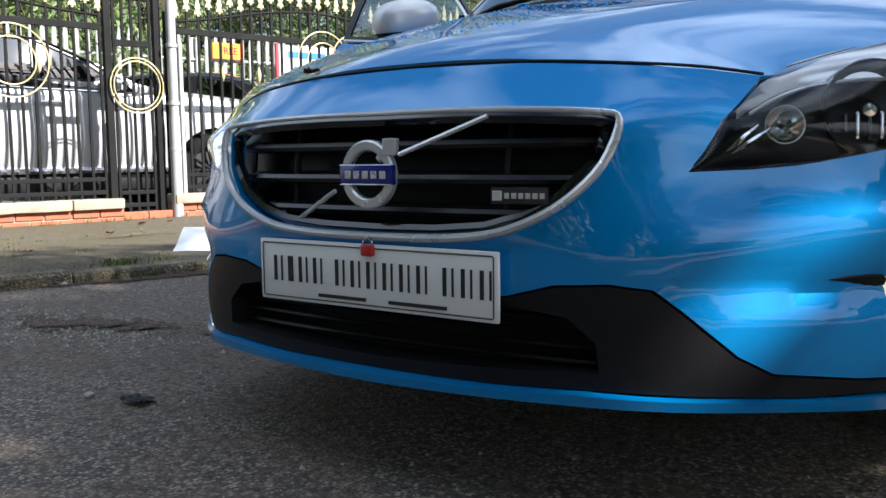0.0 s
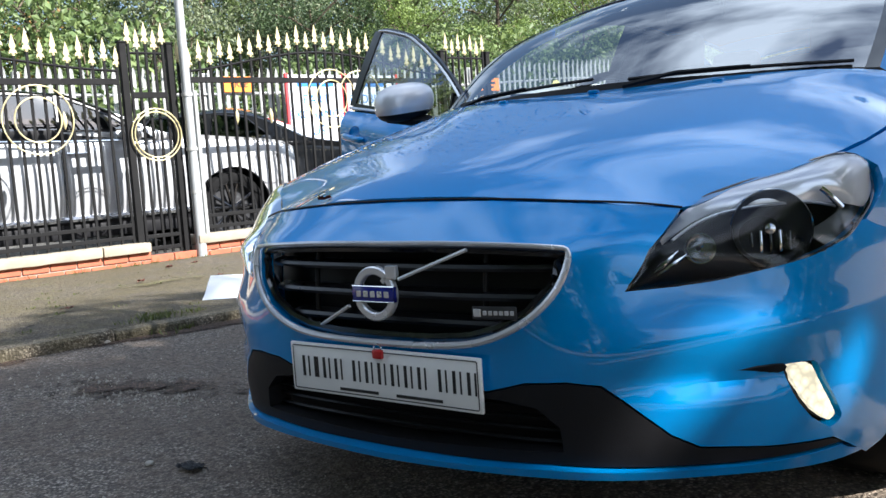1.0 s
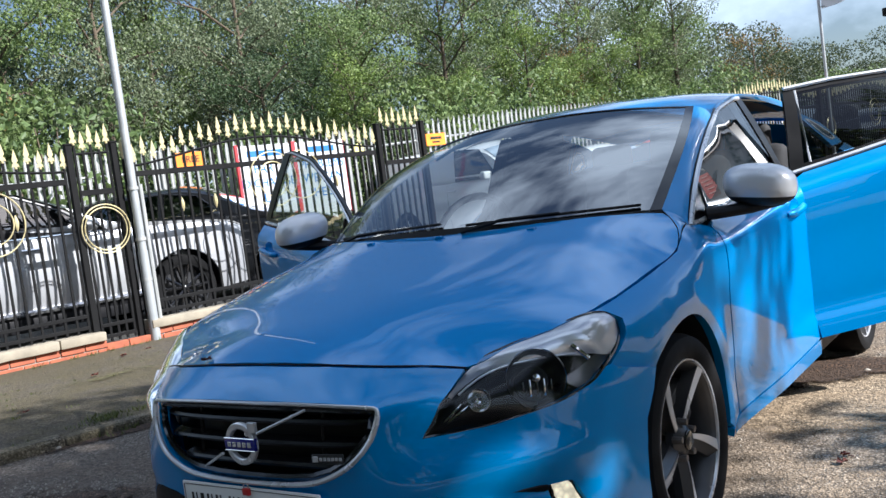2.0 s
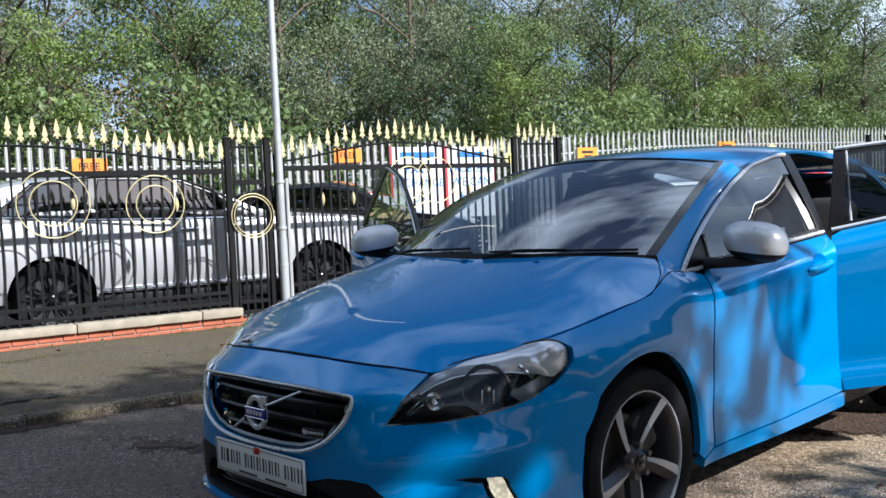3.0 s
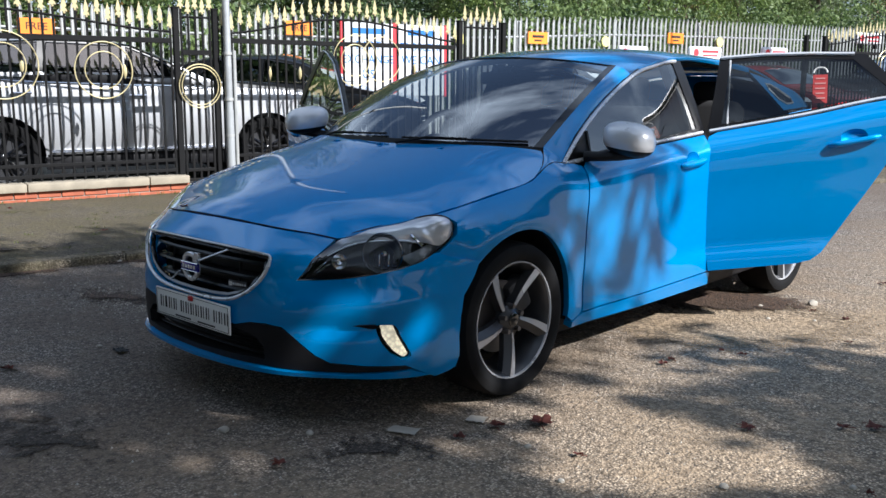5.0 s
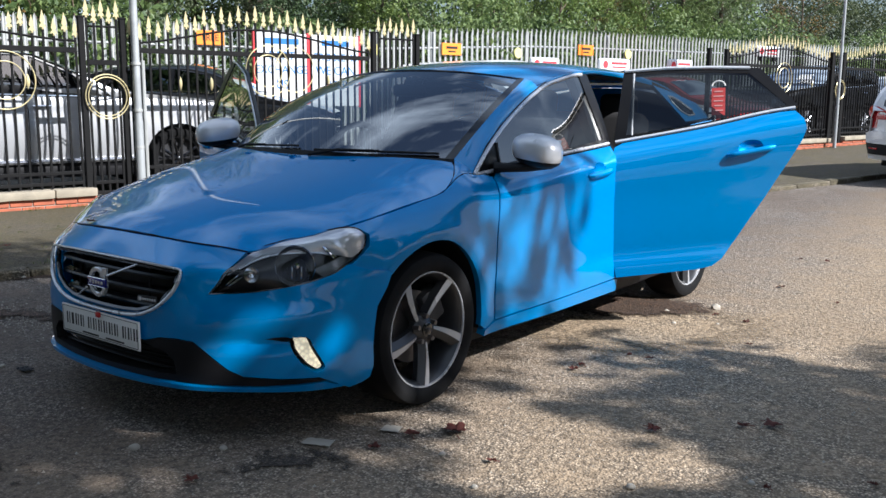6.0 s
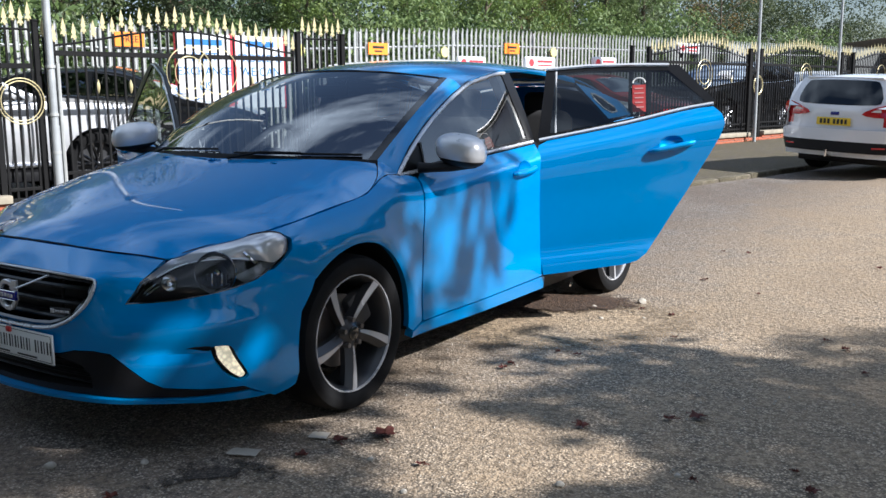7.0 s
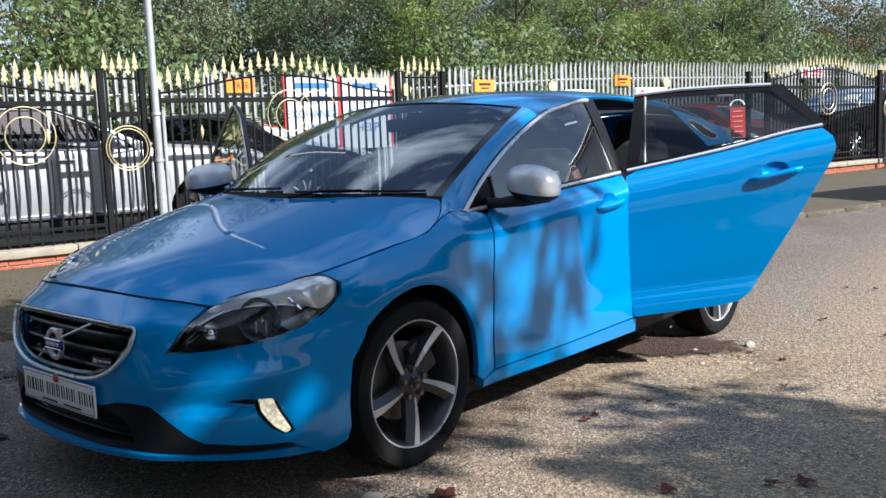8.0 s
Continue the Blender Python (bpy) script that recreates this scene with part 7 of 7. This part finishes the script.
patch("dirt_patch", "tan sandy dust spread around the damp soil", "dirt", 1.05, 2.72, 1.25, 0.85, SAND, 14, 0.003, 0.9)
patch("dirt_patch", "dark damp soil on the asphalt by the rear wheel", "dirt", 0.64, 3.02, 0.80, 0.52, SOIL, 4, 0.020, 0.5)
patch("dirt_patch", "reddish grit washed into a worn patch of road", "dirt", -1.90, 0.66, 1.30, 0.46, GRIT, 7, 0.006, 0.35)
patch("dirt_patch", "reddish grit washed into a worn patch of road", "dirt", -2.55, -0.35, 1.10, 0.36, GRIT, 8, 0.006, 0.3)
patch("dirt_patch", "dark soil gathered beside the kerb", "dirt", -2.75, 1.75, 1.3, 0.20, SOIL, 9, 0.008, 1.30)
patch("dirt_patch", "dark soil gathered beside the kerb", "dirt", -3.15, -0.1, 1.5, 0.18, SOIL, 11, 0.008, 1.33)
# two spreads of road dirt, coloured darker to hold the car front's shade
patch("dirt_patch", "brown dirt before the car, with the shade put into its colour", "dirt", 0.05, -0.55, 1.1, 0.55, DIRT_AND_SHADE, 21, 0.003, 0.2)
patch("dirt_patch", "brown dirt before the car, with the shade put into its colour", "dirt", 0.85, 0.10, 0.75, 0.40, DIRT_AND_SHADE, 22, 0.003, 0.7)
for s, n, rx, ry, material, words, seed in ((-2.6, 2.86, 2.1, 0.36, DIRT_AND_SHADE, "dark loose grit along the pavement edge", 31), (0.9, 2.84, 2.2, 0.34, DIRT_AND_SHADE, "dark loose grit along the pavement edge", 32), (4.6, 2.86, 2.0, 0.32, DIRT_AND_SHADE, "dark loose grit along the pavement edge", 33), (-2.2, 0.85, 2.4, 0.62, MOSS_FILM, "dry yellow-green moss on the pavement", 34), (1.6, 0.80, 2.3, 0.60, MOSS_FILM, "dry yellow-green moss on the pavement", 35), (-0.6, 1.7, 1.6, 0.5, MOSS_FILM, "dry yellow-green moss on the pavement", 36)):
    at = street(s, n)
    patch("moss_patch" if material is MOSS_FILM else "dirt_patch", words, "moss" if material is MOSS_FILM else "dirt", at.x, at.y, rx, ry, material, seed, 0.003, math.pi / 2 - LINE, 0.062 + rise(s))


def dry_leaf(x, y, size, seed, z=0.004, label="curled dry brown leaf lying on the asphalt"):
    """A lobed, curled leaf with a stalk."""
    rng = random.Random(seed)
    bm = bmesh.new()
    n = 22
    out = []
    for i in range(n):
        a = 2 * math.pi * i / n
        r = size * 0.5 * (0.62 + 0.38 * abs(math.cos(2.5 * a)) ** 1.5) * (1 + 0.1 * rng.random())
        out.append((r * math.cos(a), r * math.sin(a)))
    mid = bm.verts.new((0, 0, 0.004))
    vs = [bm.verts.new((px, py, 0.002 + 0.55 * abs(px) ** 1.5 * 4 * rng.uniform(0.4, 1.0) + 0.012 * rng.random())) for px, py in out]
    for i in range(n):
        bm.faces.new((mid, vs[i], vs[(i + 1) % n]))
    bmesh.ops.solidify(bm, geom=bm.faces[:], thickness=0.0012)
    ob = empty("leaf", label, "leaf", Matrix.Translation((x, y, z)) @ Matrix.Rotation(rng.random() * 6.28, 4, "Z"), "fallen leaves")
    part("blade", bm, DRY_LEAF, ob)
    part("stalk", tube([(0.3 * size, 0, 0.003), (0.6 * size, 0.04 * size, 0.006), (0.85 * size, 0.12 * size, 0.003)], 0.0018, 5), DRY_LEAF, ob)
    return ob


for i, (x, y, sz) in enumerate(((1.154, 0.757, 0.10), (1.738, 1.244, 0.06), (2.082, 1.574, 0.075), (1.022, 0.44, 0.05), (1.99, 1.50, 0.05), (2.75, 2.7, 0.07), (1.05, 0.62, 0.06), (-0.95, -0.35, 0.05), (-3.9, 1.6, 0.06), (-4.6, 2.6, 0.06), (-5.2, 3.3, 0.07), (-4.2, 3.4, 0.05), (2.6, 1.1, 0.05), (0.75, -0.15, 0.05))):
    dry_leaf(x, y, sz, 60 + i, 0.06 + 0.004 if x < -3.2 else 0.006)
leaf_rng = random.Random(404)
for i in range(22):
    dry_leaf(leaf_rng.uniform(1.0, 3.3), leaf_rng.uniform(-0.2, 5.5), leaf_rng.uniform(0.025, 0.05), 140 + i, 0.004)
for i in range(16):
    s, n = leaf_rng.uniform(-3.5, 5.0), leaf_rng.uniform(0.3, 3.1)
    p = street(s, n, 0.0)
    dry_leaf(p[0], p[1], leaf_rng.uniform(0.035, 0.06), 180 + i, 0.060 + rise(s), "dry brown leaf lying on the pavement")
dry_leaf(-0.262, 0.150, 0.035, 91, bonnet(-0.262, 0.150) + 0.002, "small brown leaf caught on the bonnet edge")


def droplets():
    """Beads of water left on the bonnet, as one mesh."""
    rng = np.random.default_rng(23)
    verts, faces = [], []
    for x, y, q in zip(rng.uniform(-0.72, 0.28, 1500), rng.uniform(0.42, 1.0, 1500), rng.random(1500)):
        if abs(x) > seam(y)[0] - 0.04 or x > 0.5 * (y - 0.42):
            continue
        r, k = 0.0014 + 0.0034 * q ** 3, len(verts)
        verts += [(x + r * math.cos(a), y + r * math.sin(a), bonnet(x + r * math.cos(a), y + r * math.sin(a))) for a in steps(0, 2 * math.pi, 6)[:-1]]
        verts += [(x + 0.6 * r * math.cos(a), y + 0.6 * r * math.sin(a), bonnet(x, y) + 0.38 * r) for a in steps(0, 2 * math.pi, 6)[:-1]] + [(x, y, bonnet(x, y) + 0.5 * r)]
        for i in range(6):
            j = (i + 1) % 6
            faces += [(k + i, k + j, k + 6 + j, k + 6 + i), (k + 6 + i, k + 6 + j, k + 12)]
    me = bpy.data.meshes.new("droplets")
    me.from_pydata(verts, [], faces)
    tagged(part_of("water_droplets", me, LAMP_GLASS), "small beads of water on the blue bonnet", "water", kind="stuff")


droplets()


def stone(x, y, r, seed):
    rng = random.Random(seed)
    bm = bmesh.new()
    bmesh.ops.create_icosphere(bm, subdivisions=2, radius=r)
    for v in bm.verts:
        v.co *= 1 + 0.28 * noise.noise(v.co / r * 1.3 + Vector((seed, 0, 0)))
        v.co.z = max(v.co.z * 0.7, -0.35 * r)
    ob = part("stone", bm, STONE, matrix=Matrix.Translation((x, y, 0.33 * r)) @ Matrix.Rotation(rng.random() * 6, 4, "Z"))
    return tagged(ob, "small pale stone on the asphalt", "stone", "loose stones")


for i, (x, y, r) in enumerate(((1.144, 3.37, 0.030), (1.10, 2.86, 0.014), (1.90, 0.72, 0.016), (1.05, 3.25, 0.014), (0.95, 3.1, 0.018), (1.30, 3.0, 0.011), (0.60, 0.10, 0.015), (1.25, 0.55, 0.013), (-2.9, 1.2, 0.02), (-1.0, 0.1, 0.013), (1.5, 0.4, 0.012), (2.2, 1.0, 0.012), (0.35, -0.1, 0.02))):
    stone(x, y, r, 7 + i)


def gravel():
    """Loose grit strewn over the road, as one mesh."""
    rng = np.random.default_rng(17)
    n = 5200
    x, y = rng.uniform(-3.0, 4.2, n), rng.uniform(-1.4, 8.0, n)
    r = 0.0022 + 0.0055 * rng.random(n) ** 3
    for k, (cx, cy, rx, ry) in enumerate(((-1.95, 0.62, 0.5, 0.14), (-2.55, -0.35, 0.45, 0.12), (0.62, 3.05, 0.5, 0.32))):
        a = slice(k * 450, k * 450 + 450)
        x[a], y[a], r[a] = cx + rx * rng.normal(size=450) * 0.6, cy + ry * rng.normal(size=450) * 0.7, 0.003 + 0.008 * rng.random(450) ** 3
    verts, faces = [], []
    for i in range(n):
        k, c = len(verts), (x[i], y[i])
        a = rng.random() * 6.28
        verts += [(c[0] + r[i] * math.cos(a + q), c[1] + r[i] * math.sin(a + q), 0.0) for q in (0, 2.1, 4.2)] + [(c[0], c[1], r[i] * 1.1)]
        faces += [(k, k + 1, k + 3), (k + 1, k + 2, k + 3), (k + 2, k, k + 3)]
    me = bpy.data.meshes.new("gravel")
    me.from_pydata(verts, [], faces)
    tagged(part_of("gravel", me, STONE, smooth=False), "loose pale grit strewn over the road", "gravel", kind="stuff")


gravel()


def scrap():
    ob = empty("paper_sheet", "white printed sheet lying on the pavement", "paper", Matrix.Translation((-3.16, 2.38, 0.085)) @ Matrix.Rotation(radians(38), 4, "Z") @ Matrix.Rotation(radians(20), 4, "X"))
    bm = sheet(lambda a, b: (0.27 * a, 0.20 * b, 0.006 + 0.10 * max(0, a) ** 2 + 0.01 * math.sin(3 * b + a)), steps(-1, 1, 10), steps(-1, 1, 8), 0.003)
    part("sheet", bm, PAPER, ob)
    part("print_bar", sheet(lambda a, b: (-0.15 + 0.055 * a, -0.11 + 0.012 * b, 0.010 + 0.01 * math.sin(3 * (-0.55 + 0.06 * b) + 0.2 * a - 0.55)), steps(-1, 1, 6), steps(-1, 1, 3), 0.001), SIGN_BLUE, ob)
    rag = empty("litter_scrap", "crumpled dark scrap of plastic on the road", "litter", Matrix.Translation((-0.85, 0.13, 0.0)))
    bm = sheet(lambda a, b: (0.085 * a, 0.06 * b, 0.010 + 0.028 * abs(noise.noise(Vector((a * 2.3, b * 2.3, 5)))) + 0.006), steps(-1, 1, 12), steps(-1, 1, 10), 0.003)
    part("film", bm, BLACK_PLASTIC, rag)
    part("strand", tube([(0.05, 0.02, 0.01), (0.10, 0.05, 0.012), (0.13, 0.03, 0.006)], 0.004, 5), BLACK_PLASTIC, rag)
    rag.scale = (0.46, 0.42, 0.5)
    tagged(part("twig", tube([(-1.05, -0.42, 0.006), (-0.98, -0.36, 0.010), (-0.90, -0.33, 0.006)], 0.004, 5), BARK), "short pale twig on the road", "twig")
    for x, y, w in ((0.95, 0.62, 0.035), (0.83, 0.35, 0.055)):
        p = empty("paper_scrap", "flattened grey scrap of paper on the road", "litter", Matrix.Translation((x, y, 0.004)) @ Matrix.Rotation(0.4, 4, "Z"), "paper scraps")
        part("sheet", sheet(lambda a, b: (w * a, 0.03 * b, 0.003 + 0.004 * abs(math.sin(4 * a + b))), steps(-1, 1, 6), steps(-1, 1, 4), 0.002), STONE, p)


scrap()


def tufts():
    """Grass and moss along the kerb and the foot of the wall."""
    rng = np.random.default_rng(5)
    spots = [(s, 3.36 + 0.05 * rng.normal(), 0.045) for s in rng.uniform(-6, 12, 45)]
    spots += [(-1.3 + 0.10 * rng.normal(), 3.28 + 0.10 * rng.normal(), 0.032) for _ in range(60)]
    spots += [(s, 0.16 + 0.03 * abs(rng.normal()), 0.05) for s in rng.uniform(-8, 24, 220)]
    spots += [(s, rng.uniform(0.2, 2.6) ** 1.3, 0.018) for s in rng.uniform(-5, 8, 420)]
    verts, faces = [], []
    for s, n, h in spots:
        base = street(s, n, 0.052 + rise(s) if n < 3.3 else 0.01)
        for _ in range(7):
            a, k = rng.random() * 6.28, len(verts)
            lean = Vector((math.cos(a), math.sin(a), 0)) * h * rng.uniform(0.3, 1.0)
            o = Vector((rng.normal(), rng.normal(), 0)) * 0.02
            w = Vector((-math.sin(a), math.cos(a), 0)) * 0.004
            verts += [tuple(base + o - w), tuple(base + o + w), tuple(base + o + lean + Vector((0, 0, h * rng.uniform(0.5, 1.2))))]
            faces.append((k, k + 1, k + 2))
    me = bpy.data.meshes.new("tufts")
    me.from_pydata(verts, [], faces)
    tagged(part_of("grass_tufts", me, MOSS, smooth=False), "moss and grass tufts along kerb and wall", "grass", kind="stuff")


tufts()


# cloth banner flying from the second lamp post, high over the car's roof
def banner():
    m = empty("banner", "white cloth banner with a red mark on the lamp post", "banner", Matrix.Translation(street(15.50, 0.28, rise(15.50) + 0.05)))
    drop = lambda a: 3.62 + 0.15 * a + 0.75 * a ** 4
    cloth = lambda a, b: (0.05 + 1.05 * a, 0.10 * math.sin(5.0 * a + 0.6 * b), drop(a) + (5.5 - drop(a)) * b)
    part("cloth", sheet(cloth, steps(0, 1, 16), steps(0, 1, 8), 0.004), SIGN_WHITE, m)
    mark = lambda a0, a1, b0, b1: sheet(lambda a, b: Vector(cloth(a0 + (a1 - a0) * a, b0 + (b1 - b0) * b)) + Vector((0, -0.012, 0)), steps(0, 1, 6), steps(0, 1, 3), 0.002)
    part("print_bar", mark(0.32, 0.72, 0.06, 0.12), SIGN_RED, m)
    part("print_bar", mark(0.42, 0.62, 0.18, 0.42), SIGN_RED, m)
    part("bracket", rod((0, 0, 3.66), (0.12, 0, 3.66), 0.012, 0.012, 8), POLE_GREY, m)


banner()


# ---- kerb stones and bricks ----
def block_mesh(name, sx, sy, sz, bevel, seed, rough=0.004):
    bm = box(sx, sy, sz, (0, 0, 0), bevel, 1)
    for v in bm.verts:
        v.co += rough * noise.noise_vector(v.co * 14 + Vector((seed, seed, 0)))
    me = bpy.data.meshes.new(name)
    bm.to_mesh(me)
    bm.free()
    return me


KERBS = [block_mesh("kerb", 0.13, 0.905, 0.22, 0.014, k, 0.006) for k in range(4)]
kerb = tagged(new("kerb"), "worn low stone kerb along the pavement", "kerb", kind="structure")
kerb.matrix_basis = STREET
rng = random.Random(3)
s = -14.0
while s < 34:
    part_of("kerb_stone", KERBS[rng.randrange(4)], KERB_STONE, kerb, matrix=Matrix.Translation((3.385 + rng.uniform(-0.008, 0.008), s, -0.052 + rise(s) - dropped(s) + rng.uniform(-0.008, 0.006))) @ Matrix.Rotation(rng.uniform(-0.008, 0.008), 4, "Z"))
    s += 0.915
BRICKS = [block_mesh("brick", 0.06, 0.215, 0.065, 0.004, 20 + k, 0.002) for k in range(4)]
for wall, s0, s1, dz in LOW_WALLS:
    for row, z in enumerate((0.052, 0.127)):
        s = s0 + (0.0 if row else -0.11)
        while s < s1 - 0.02:
            a, b = max(s, s0), min(s + 0.215, s1)
            if b - a > 0.04:
                part_of("brick", BRICKS[rng.randrange(4)], BRICK, wall, matrix=Matrix.Translation((0.078 + rng.uniform(-0.003, 0.003), (a + b) / 2, z + dz - (0.035 if s1 - s0 < 1 else 0))) @ Matrix.Diagonal((1, (b - a) / 0.215, 1, 1)))
            s += 0.225
